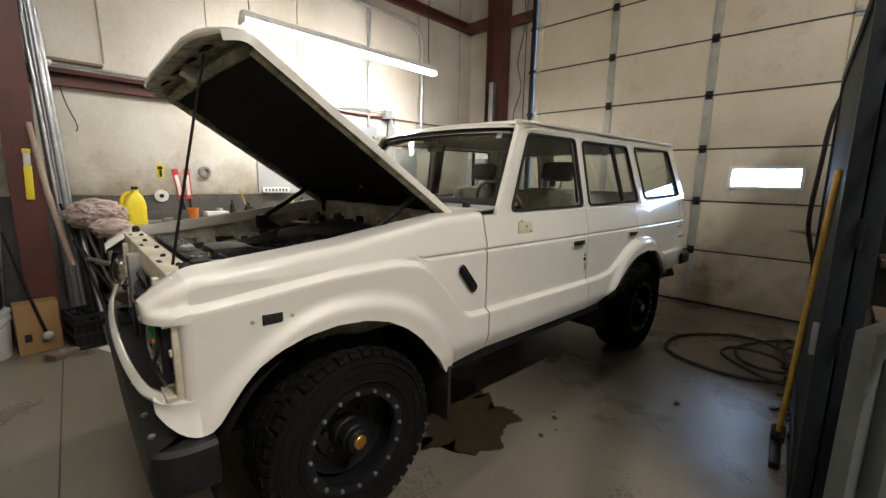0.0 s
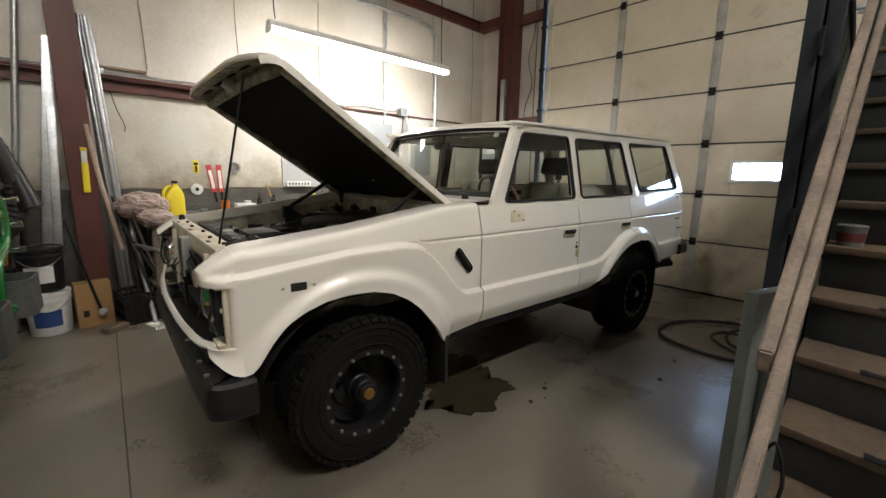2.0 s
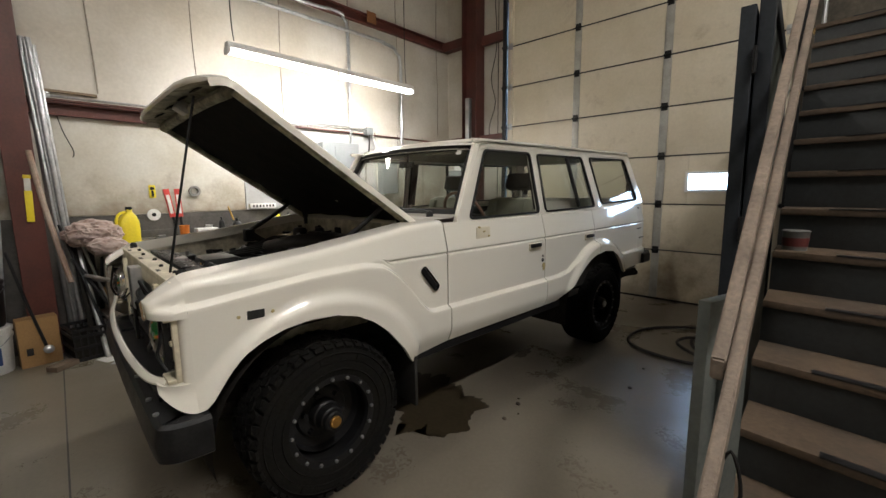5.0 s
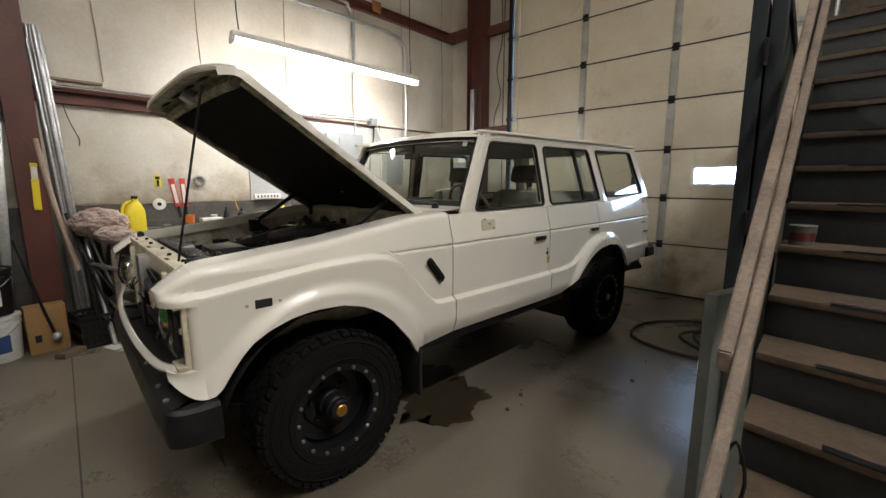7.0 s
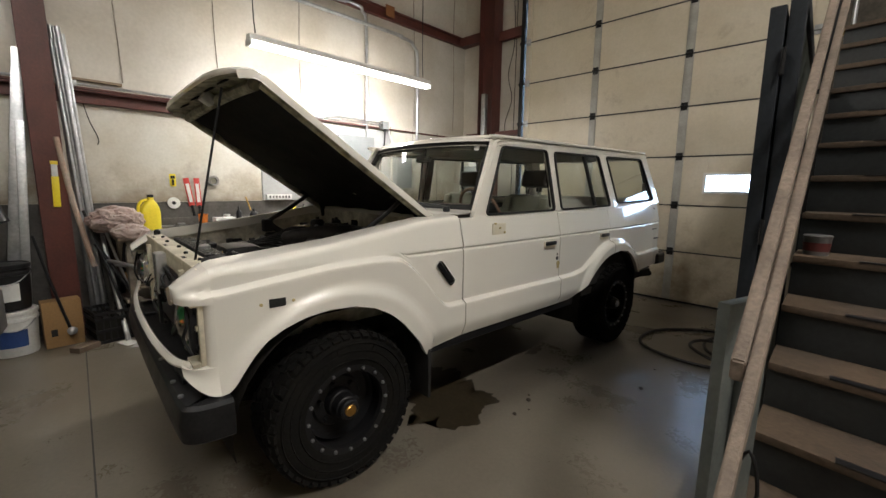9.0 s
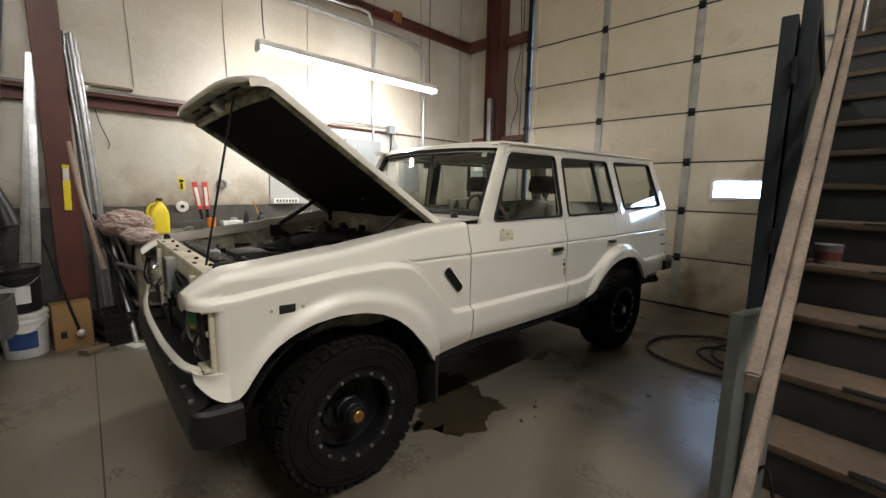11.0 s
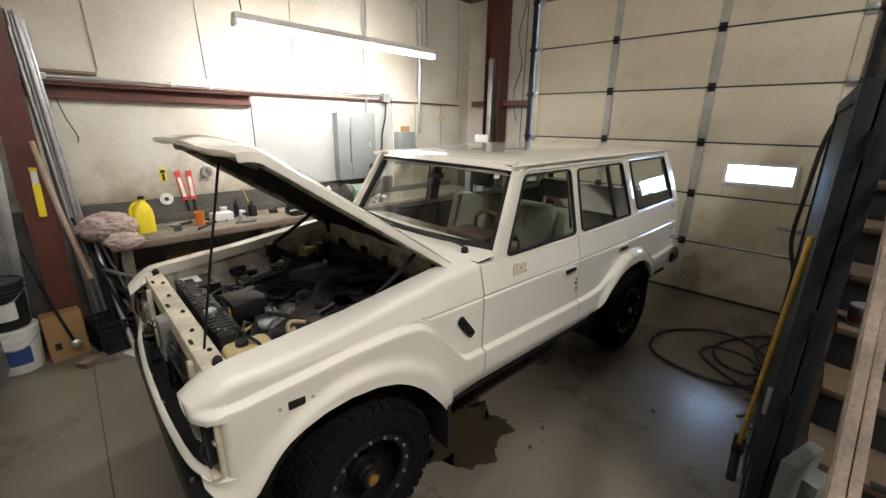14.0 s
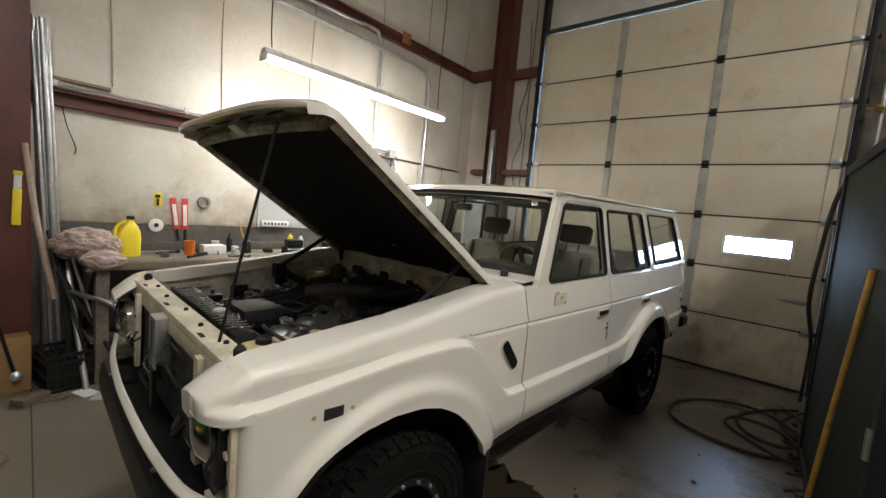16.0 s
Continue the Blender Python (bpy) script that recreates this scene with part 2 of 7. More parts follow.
def grimed(m, z0, z1):
    """Brown splash dirt that gathers above the bench, broken up by noise."""
    n, l = m.node_tree.nodes, m.node_tree.links
    b = n["Principled BSDF"]
    old = b.inputs["Base Color"].links[0].from_socket
    tc, sep, nz = n.new("ShaderNodeTexCoord"), n.new("ShaderNodeSeparateXYZ"), n.new("ShaderNodeTexNoise")
    nz.inputs["Scale"].default_value, nz.inputs["Detail"].default_value = 2.6, 9
    nz.inputs["Roughness"].default_value = 0.7
    l.new(tc.outputs["Object"], sep.inputs[0])
    l.new(tc.outputs["Object"], nz.inputs["Vector"])
    mr, sub = n.new("ShaderNodeMapRange"), n.new("ShaderNodeMath")
    mr.inputs["From Min"].default_value, mr.inputs["From Max"].default_value = z0, z1
    mr.inputs["To Min"].default_value, mr.inputs["To Max"].default_value = 0.55, -0.25
    sub.operation, sub.use_clamp = "ADD", True
    l.new(sep.outputs["Z"], mr.inputs["Value"])
    l.new(mr.outputs["Result"], sub.inputs[0])
    nr = n.new("ShaderNodeMapRange")
    nr.inputs["From Min"].default_value, nr.inputs["From Max"].default_value = 0.35, 0.75
    nr.inputs["To Min"].default_value, nr.inputs["To Max"].default_value = -0.25, 0.6
    l.new(nz.outputs["Fac"], nr.inputs["Value"])
    l.new(nr.outputs["Result"], sub.inputs[1])
    mx = n.new("ShaderNodeMix")
    mx.data_type = "RGBA"
    mx.inputs["B"].default_value = (0.16, 0.11, 0.055, 1)
    l.new(sub.outputs[0], mx.inputs["Factor"])
    l.new(old, mx.inputs["A"])
    l.new(mx.outputs["Result"], b.inputs["Base Color"])


grimed(M_LOWBOARD, 1.2, 1.65)
grimed(M_DOOR, -0.1, 1.1)

# ---- mesh helpers ----


def thing(name, label, category, m=None, group="", kind=""):
    ob = new(name)
    ob.empty_display_size = 0.1
    if m is not None:
        ob.matrix_world = m
    return tagged(ob, label, category, group, kind)


def finish(name, bm, material, smooth=True, angle=35):
    bmesh.ops.recalc_face_normals(bm, faces=bm.faces)
    me = bpy.data.meshes.new(name)
    for f in bm.faces:
        f.smooth = smooth
    if smooth:
        lim = radians(angle)
        for e in bm.edges:
            if len(e.link_faces) == 2 and e.calc_face_angle(0) > lim:
                e.smooth = False
    bm.to_mesh(me)
    bm.free()
    me.materials.append(material)
    return me


def part(name, bm, material, parent=None, label="", smooth=True, angle=35):
    ob = new(name, finish(name, bm, material, smooth, angle))
    if parent is not None:
        ob.parent = parent
    if label:
        ob["label"] = label
    return ob


def solo(name, bm, material, label, category, group="", kind="", smooth=True):
    return tagged(part(name, bm, material, None, "", smooth), label, category, group, kind)


def box(bm, x0, y0, z0, x1, y1, z1, bevel=0.0, m=None, seg=2):
    r = bmesh.ops.create_cube(bm, size=1)
    vs = r["verts"]
    bmesh.ops.scale(bm, vec=(x1 - x0, y1 - y0, z1 - z0), verts=vs)
    bmesh.ops.translate(bm, vec=((x0 + x1) / 2, (y0 + y1) / 2, (z0 + z1) / 2), verts=vs)
    if bevel:
        es = list({e for v in vs for e in v.link_edges})
        g = bmesh.ops.bevel(bm, geom=es, offset=bevel, segments=seg, affect="EDGES", profile=0.6)
        vs = list({v for f in g["faces"] for v in f.verts} | {v for v in vs if v.is_valid})
    if m is not None:
        bmesh.ops.transform(bm, matrix=m, verts=vs)
    return vs


def bx(x0, y0, z0, x1, y1, z1, bevel=0.004, m=None):
    bm = bmesh.new()
    box(bm, x0, y0, z0, x1, y1, z1, bevel, m)
    return bm


def cyl(bm, a, b, r, r2=None, seg=20, caps=True):
    a, b = Vector(a), Vector(b)
    d = b - a
    m = Matrix.Translation((a + b) / 2) @ d.to_track_quat("Z", "Y").to_matrix().to_4x4()
    return bmesh.ops.create_cone(bm, cap_ends=caps, segments=seg, radius1=r, radius2=r if r2 is None else r2, depth=d.length, matrix=m)["verts"]


def rod(a, b, r, r2=None, seg=16):
    bm = bmesh.new()
    cyl(bm, a, b, r, r2, seg)
    return bm


def catmull(pts, n=8, closed=False):
    pts = [Vector(p) for p in pts]
    out = []
    k = len(pts)
    for i in range(k if closed else k - 1):
        if closed:
            p0, p1, p2, p3 = pts[i - 1], pts[i], pts[(i + 1) % k], pts[(i + 2) % k]
        else:
            p0, p1, p2, p3 = pts[max(i - 1, 0)], pts[i], pts[i + 1], pts[min(i + 2, k - 1)]
        for j in range(n):
            t = j / n
            out.append(0.5 * ((2 * p1) + (p2 - p0) * t + (2 * p0 - 5 * p1 + 4 * p2 - p3) * t * t + (3 * p1 - p0 - 3 * p2 + p3) * t ** 3))
    if not closed:
        out.append(pts[-1])
    return out


def tube(bm, pts, r, seg=10, n=6, closed=False, ribs=0.0, flat=1.0):
    """A round bar or hose along a smooth line; ribs gives a corrugated hose."""
    ps = catmull(pts, n, closed) if n > 1 else [Vector(p) for p in pts]
    rings = []
    k = len(ps)
    side = None
    for i, p in enumerate(ps):
        d = (ps[(i + 1) % k] - ps[i - 1]) if closed else (ps[min(i + 1, k - 1)] - ps[max(i - 1, 0)])
        d.normalize()
        if side is None:
            side = d.orthogonal().normalized()
        side = (side - d * side.dot(d)).normalized()
        up = d.cross(side)
        rr = r * (1 + ribs * (i % 2))
        rings.append([bm.verts.new(p + (side * math.cos(a) + up * math.sin(a) * flat) * rr) for a in (2 * math.pi * j / seg for j in range(seg))])
    for i in range(k if closed else k - 1):
        a, b = rings[i], rings[(i + 1) % k]
        for j in range(seg):
            bm.faces.new((a[j], a[(j + 1) % seg], b[(j + 1) % seg], b[j]))
    if not closed:
        bm.faces.new(rings[0])
        bm.faces.new(rings[-1])
    return bm


def pipe(pts, r, seg=10, n=6, closed=False, ribs=0.0):
    return tube(bmesh.new(), pts, r, seg, n, closed, ribs)


def lathe(bm, prof, seg=32, m=None):
    """Turn a line of (radius, height) about z."""
    rings = []
    new_v = []
    for r, z in prof:
        ring = [bm.verts.new((r * math.cos(2 * math.pi * j / seg), r * math.sin(2 * math.pi * j / seg), z)) for j in range(seg)] if r > 1e-5 else [bm.verts.new((0, 0, z))]
        rings.append(ring)
        new_v += ring
    for a, b in zip(rings, rings[1:]):
        for j in range(seg):
            if len(a) > 1 and len(b) > 1:
                bm.faces.new((a[j], a[(j + 1) % seg], b[(j + 1) % seg], b[j]))
            elif len(b) > 1:
                bm.faces.new((a[0], b[(j + 1) % seg], b[j]))
            elif len(a) > 1:
                bm.faces.new((a[j], a[(j + 1) % seg], b[0]))
    if m is not None:
        bmesh.ops.transform(bm, matrix=m, verts=new_v)
    return new_v


def turned(prof, seg=32, m=None):
    bm = bmesh.new()
    lathe(bm, prof, seg, m)
    return bm


def grid(bm, rows):
    """A sheet from rows of points, all of one length."""
    vs = [[bm.verts.new(p) for p in r] for r in rows]
    for a, b in zip(vs, vs[1:]):
        for i in range(len(a) - 1):
            bm.faces.new((a[i], a[i + 1], b[i + 1], b[i]))
    return vs


def slab(bm, poly, h, m=None):
    """A flat polygon (x, y) given thickness h along z."""
    lo = [bm.verts.new((x, y, 0)) for x, y in poly]
    hi = [bm.verts.new((x, y, h)) for x, y in poly]
    bm.faces.new(lo[::-1])
    bm.faces.new(hi)
    k = len(poly)
    for i in range(k):
        bm.faces.new((lo[i], lo[(i + 1) % k], hi[(i + 1) % k], hi[i]))
    if m is not None:
        bmesh.ops.transform(bm, matrix=m, verts=lo + hi)
    return lo + hi


def interp(u, pts):
    return float(np.interp(u, [p[0] for p in pts], [p[1] for p in pts]))


def sstep(x):
    x = min(1, max(0, x))
    return x * x * (3 - 2 * x)


def ring_frame(bm, poly, width, depth, m):
    """A closed frame round a polygon (x, y): outer edge poly, inner edge drawn in by width."""
    k = len(poly)
    cx, cy = sum(p[0] for p in poly) / k, sum(p[1] for p in poly) / k
    P = [Vector((x, y)) for x, y in poly]
    inn = []
    for i in range(k):
        a, b, c = P[i - 1], P[i], P[(i + 1) % k]
        d1, d2 = (b - a).normalized(), (c - b).normalized()
        n1, n2 = Vector((-d1.y, d1.x)), Vector((-d2.y, d2.x))
        if n1.dot(Vector((cx, cy)) - b) < 0:
            n1, n2 = -n1, -n2
        nn = (n1 + n2).normalized()
        inn.append(b + nn * width / max(0.4, nn.dot(n1)))
    out = []
    for z in (0, depth):
        out.append([bm.verts.new((p.x, p.y, z)) for p in P])
        out.append([bm.verts.new((p.x, p.y, z)) for p in inn])
    o0, i0, o1, i1 = out
    for i in range(k):
        j = (i + 1) % k
        for a, b in ((o0, i0), (i0, i1), (i1, o1), (o1, o0)):
            bm.faces.new((a[i], a[j], b[j], b[i]))
    bmesh.ops.transform(bm, matrix=m, verts=[v for r in out for v in r])


def rounded(poly, r, n=4):
    """The polygon with its corners rounded."""
    out = []
    k = len(poly)
    P = [Vector(p) for p in poly]
    for i in range(k):
        a, b, c = P[i - 1], P[i], P[(i + 1) % k]
        ra = min(r, (a - b).length / 2.1, (c - b).length / 2.1)
        s, e = b + (a - b).normalized() * ra, b + (c - b).normalized() * ra
        for j in range(n + 1):
            t = j / n
            q = s * (1 - t) ** 2 + b * 2 * t * (1 - t) + e * t * t
            out.append((q.x, q.y))
    return out

# ---- the hall ----
XW, YB, XR, YF, HC = -4.64, 5.76, 4.2, -7.0, 6.2   # inner faces: bench wall, door wall, far side wall, rear wall, ceiling


def structure(name, bm, material, label, category, smooth=False):
    return solo(name, bm, material, label, category, "", "structure", smooth)


structure("floor", bx(XW - 0.3, YF - 0.3, -0.2, XR + 0.3, YB + 0.3, 0.0, 0), M_CONCRETE, "stained sealed concrete workshop floor", "floor")
structure("ceiling", bx(XW - 0.3, YF - 0.3, HC, XR + 0.3, YB + 0.3, HC + 0.15, 0), M_WALL, "white insulated metal building ceiling", "ceiling")
structure("wall_west", bx(XW - 0.2, YF, 0, XW, YB, HC, 0), M_WALL, "cream vinyl-faced insulation wall with dirt stains", "wall")
structure("wall_east", bx(XR, YF, 0, XR + 0.2, YB, HC, 0), M_WALL, "cream insulated side wall", "wall")
structure("wall_south", bx(XW - 0.2, YF - 0.2, 0, XR + 0.2, YF, HC, 0), M_WALL, "cream insulated rear wall", "wall")
DX0, DX1, DZ1 = -3.27, 0.16, 4.27                    # the sectional door's opening
bm = bmesh.new()
box(bm, XW - 0.2, YB, 0, DX0, YB + 0.2, HC)
box(bm, DX1, YB, 0, XR + 0.2, YB + 0.2, HC)
box(bm, DX0, YB, DZ1, DX1, YB + 0.2, HC)
structure("wall_north", bm, M_WALL, "cream insulated wall round the overhead door", "wall")
structure("ground", bx(-60, YB + 0.2, -0.25, 60, 90, -0.05, 0), mat("outside_gravel", (0.35, 0.34, 0.32), 0.9), "pale gravel yard outside the door", "ground")

backdrop = structure("backdrop", bx(-12, 16, -1, 12, 16.1, 9, 0), glow("bright_overcast_day", (0.48, 0.70, 1.0), 24.0), "bright hazy daylight outside", "backdrop")

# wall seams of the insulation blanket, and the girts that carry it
# the seams' grey-brown is soft shade along the puckers, put into the colour
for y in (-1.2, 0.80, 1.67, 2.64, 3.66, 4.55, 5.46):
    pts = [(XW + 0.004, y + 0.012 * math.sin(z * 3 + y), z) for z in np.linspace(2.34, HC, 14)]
    structure("wall_seam", pipe(pts, 0.007, 6, 2), M_SEAM_SHADE, "puckered insulation seam with its shade in the colour", "trim", True)
for y in (1.08, 2.6):
    structure("wall_seam", bx(XW + 0.001, y, 1.2, XW + 0.006, y + 0.006, 2.14, 0), M_SEAM, "thin panel joint", "trim")
for x in (-3.55,):
    structure("wall_seam", pipe([(x, YB - 0.004, z) for z in np.linspace(0.3, HC, 8)], 0.006, 6, 2), M_SEAM, "insulation seam beside the door", "trim", True)


def girt(name, y0, y1, z, h):
    bm = bmesh.new()
    box(bm, XW, y0, z, XW + 0.012, y1, z + h, 0.002)
    box(bm, XW, y0, z + h - 0.012, XW + 0.075, y1, z + h, 0.002)
    box(bm, XW, y0, z, XW + 0.06, y1, z + 0.012, 0.002)
    box(bm, XW + 0.055, y0, z, XW + 0.065, y1, z + 0.02, 0.002)
    return structure(name, bm, M_REDSTEEL, "red-oxide steel wall girt", "beam")


girt("girt", YF, 2.07, 2.10, 0.115)
girt("girt", YF, YB, 3.78, 0.14)
structure("trim", bx(XW + 0.001, YF, 2.225, XW + 0.05, YB - 0.3, 2.245, 0.003), M_REDSTEEL, "thin red flange above the girt", "beam")
structure("lower_wall_board", bx(XW, 0.32, 1.2, XW + 0.012, 2.07, 2.1, 0.002), M_LOWBOARD, "smudged white lower wall board", "wall panel")
structure("lower_wall_board", bx(XW, YF, 1.2, XW + 0.012, 0.12, 2.1, 0.002), M_LOWBOARD, "smudged white lower wall board", "wall panel")
structure("grey_wall_board", bx(XW, 2.08, 1.2, XW + 0.022, 4.05, 2.2, 0.003), M_GREYBOARD, "pale grey board behind the bench", "wall panel")
structure("pale_wall_board", bx(XW, 4.06, 0.6, XW + 0.03, 5.5, 2.28, 0.003), M_LOWBOARD, "pale board in the corner", "wall panel")
structure("wainscot", bx(XW, YF, 0, XW + 0.010, YB, 1.195, 0.002), M_WAINSCOT, "grimy dark grey lower wall", "wall panel")
for y in (4.5, 5.05):
    structure("wall_seam", bx(XW + 0.03, y, 0.9, XW + 0.034, y + 0.004, 2.28, 0), M_SEAM, "board joint", "trim")
bm = bmesh.new()
box(bm, XW, 0.36, 2.30, XW + 0.03, 0.80, 2.325, 0.004)
structure("trim", bm, mat("brown_lath", (0.22, 0.16, 0.10), 0.7), "brown lath under the insulation", "trim")


def column(name, x0, x1, y0, y1, lean=0.0):
    """A steel H-section post."""
    bm = bmesh.new()
    t = 0.012
    box(bm, x0, y0, 0, x0 + t, y1, HC, 0.002)
    box(bm, x1 - t, y0, 0, x1, y1, HC, 0.002)
    ym = (y0 + y1) / 2
    box(bm, x0 + t, ym - 0.005, 0, x1 - t, ym + 0.005, HC, 0.002)
    box(bm, x0 - 0.03, y0 - 0.03, 0, x1 + 0.03, y1 + 0.03, 0.02, 0.003)
    return structure(name, bm, M_REDSTEEL, "red-oxide steel building column", "column")


column("column", XW + 0.02, -4.42, 0.12, 0.31)
column("column", -4.12, -3.82, 5.52, 5.74)
bm = bmesh.new()
box(bm, XW, 5.60, 3.78, -4.12, 5.75, 3.92, 0.003)
box(bm, -3.82, 5.66, 3.72, DX0 - 0.06, 5.75, 3.86, 0.003)
box(bm, -4.45, 5.62, 2.22, DX0 - 0.06, 5.75, 2.30, 0.003)
structure("girt", bm, M_REDSTEEL, "red-oxide girt in the door corner", "beam")
solo("steel_channel", bx(-3.985, 5.44, 0.0, -3.905, 5.51, 2.89, 0.006), M_STEEL, "grey steel channel standing in the corner", "steel channel")

# overhead sectional door
door = thing("door_1", "closed cream steel overhead sectional door with a window", "garage door", pose(0, 0, 0), "", "structure")
YD = 5.61
SEAMS = [0.02, 0.64, 1.21, 1.79, 2.37, 2.96, 3.55, 4.25]
WX0, WX1, WZ0, WZ1 = -0.72, -0.13, 1.38, 1.57
for z0, z1 in zip(SEAMS, SEAMS[1:]):
    bm = bmesh.new()
    a, b = z0 + 0.006, z1 - 0.006
    if z0 < WZ0 < z1:
        box(bm, DX0, YD, a, WX0, YD + 0.045, b, 0.006)
        box(bm, WX1, YD, a, DX1, YD + 0.045, b, 0.006)
        box(bm, WX0, YD, a, WX1, YD + 0.045, WZ0, 0.002)
        box(bm, WX0, YD, WZ1, WX1, YD + 0.045, b, 0.002)
    else:
        box(bm, DX0, YD, a, DX1, YD + 0.045, b, 0.006)
    part("door_section", bm, M_DOOR, door)
for z in SEAMS[1:-1]:
    part("section_seam", bx(DX0, YD - 0.006, z - 0.009, DX1, YD + 0.002, z + 0.007, 0.002), M_SEAM, door)
for x in (-3.21, -2.14, -1.02, 0.09):
    for z0, z1 in zip(SEAMS, SEAMS[1:]):
        part("stile", bx(x - 0.045, YD - 0.012, z0 + 0.012, x + 0.045, YD + 0.001, z1 - 0.012, 0.003), M_DOOR if x in (-3.21, 0.09) else M_DOORRIB, door)
    for z in SEAMS[1:-1]:
        bm = bmesh.new()
        box(bm, x - 0.035, YD - 0.022, z - 0.045, x + 0.035, YD - 0.012, z + 0.045, 0.004)
        cyl(bm, (x - 0.04, YD - 0.026, z), (x + 0.04, YD - 0.026, z), 0.012, seg=10)
        part("hinge", bm, M_BLACK if x in (-2.14, -1.02) else M_STEEL, door)
bm = bmesh.new()
ring_frame(bm, [(WX0 - 0.025, WZ0 - 0.025), (WX1 + 0.025, WZ0 - 0.025), (WX1 + 0.025, WZ1 + 0.025), (WX0 - 0.025, WZ1 + 0.025)], 0.03, 0.02, Matrix.Translation((0, YD, 0)) @ pose(0, 0, 0, 90))
wf = part("window_frame", bm, M_WHITE, door)
pn = part("pane", bx(WX0, YD + 0.018, WZ0, WX1, YD + 0.024, WZ1, 0), M_PANE, door)
pn.visible_shadow = False
part("bottom_seal", bx(DX0, YD + 0.002, 0.0, DX1, YD + 0.042, 0.024, 0.004), M_RUBBER, door)
bm = bmesh.new()
box(bm, -0.06, YD - 0.03, 0.92, 0.1, YD - 0.012, 0.98, 0.004)
cyl(bm, (-0.16, YD - 0.03, 0.95), (0.02, YD - 0.03, 0.95), 0.01, seg=10)
part("slide_bolt", bm, M_STEEL, door)
for x, s in ((DX0 - 0.03, -1), (DX1 + 0.03, 1)):
    bm = bmesh.new()
    box(bm, x - 0.012, YD - 0.05, 0.0, x + 0.012, YD + 0.12, 4.9, 0.002)
    box(bm, x - 0.03, YD - 0.055, 0.0, x + 0.03, YD - 0.045, 4.9, 0.002)
    part("track", bm, M_BLACK, door)
for x, s in ((DX0 - 0.03, -1), (DX1 + 0.03, 1)):
    for z in SEAMS[1:-1]:
        bm = rod((x - 0.05, YD - 0.03, z), (x + 0.05, YD - 0.03, z), 0.024, seg=14)
        part("roller", bm, M_BLACK, door)
# transom frame above the sections
bm = bmesh.new()
box(bm, DX0, 5.60, 4.27, DX1, 5.64, 4.33, 0.003)
box(bm, -1.42, 5.60, 4.33, -1.36, 5.64, HC, 0.003)
structure("trim", bm, M_SEAM, "dark steel framing above the overhead door", "trim")

# ---- lamps ----


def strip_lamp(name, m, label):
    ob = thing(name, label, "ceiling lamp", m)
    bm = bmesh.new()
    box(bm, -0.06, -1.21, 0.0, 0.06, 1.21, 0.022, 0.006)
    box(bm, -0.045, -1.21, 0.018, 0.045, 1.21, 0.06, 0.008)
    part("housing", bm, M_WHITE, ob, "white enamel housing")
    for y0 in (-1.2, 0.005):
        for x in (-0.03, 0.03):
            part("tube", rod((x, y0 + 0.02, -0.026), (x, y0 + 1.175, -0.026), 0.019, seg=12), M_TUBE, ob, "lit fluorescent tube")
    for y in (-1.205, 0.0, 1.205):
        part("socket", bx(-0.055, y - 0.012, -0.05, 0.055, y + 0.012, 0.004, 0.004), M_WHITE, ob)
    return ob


bench_lamp = strip_lamp("strip_lamp", pose(-3.86, 2.915, 2.775), "long lit fluorescent strip lamp hung over the bench")
for y, x2 in ((1.78, -3.9), (4.02, -3.9)):
    solo("hanging_cable", pipe([(-3.86, y, 2.86), (-3.861, y - 0.012, 3.2), (-3.86, y, 4.6), (-3.86, y, HC)], 0.006, 6), M_BLACKPL, "thin dark lamp suspension cable", "cable")
area("bench_lamp_light", (-3.86, 2.915, 2.715), (-3.86, 2.915, 0), 2.35, 0.10, BENCH_LAMP_WATTS, (1.0, 0.97, 0.92)).rotation_euler = (0, 0, radians(90))
# the bare tubes shine sideways at the wall as well
side_light = area("bench_lamp_side_light", (-3.925, 2.915, 2.76), (-4.64, 2.915, 2.70), 2.35, 0.06, BENCH_LAMP_SIDE_WATTS, (1.0, 0.97, 0.92))
# two lamps out of view, added to fill the car side and front floor
for (x, y, z), watts in zip(((-1.5, -0.7, 4.4), (3.0, 0.9, HC - .061)), FILL_LAMP_WATTS):
    strip_lamp("strip_lamp", pose(x, y, z), "unseen fluorescent strip lamp added high in the hall as fill")
    lamp = area("fill_lamp_light", (x, y, z - .06), (x, y, 0), 0.14, 2.35, watts, WARM)
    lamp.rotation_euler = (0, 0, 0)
# invented cables that carry the added front lamp
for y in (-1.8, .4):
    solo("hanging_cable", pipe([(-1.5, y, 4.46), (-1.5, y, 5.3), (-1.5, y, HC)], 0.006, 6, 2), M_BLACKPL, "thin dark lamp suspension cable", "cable")

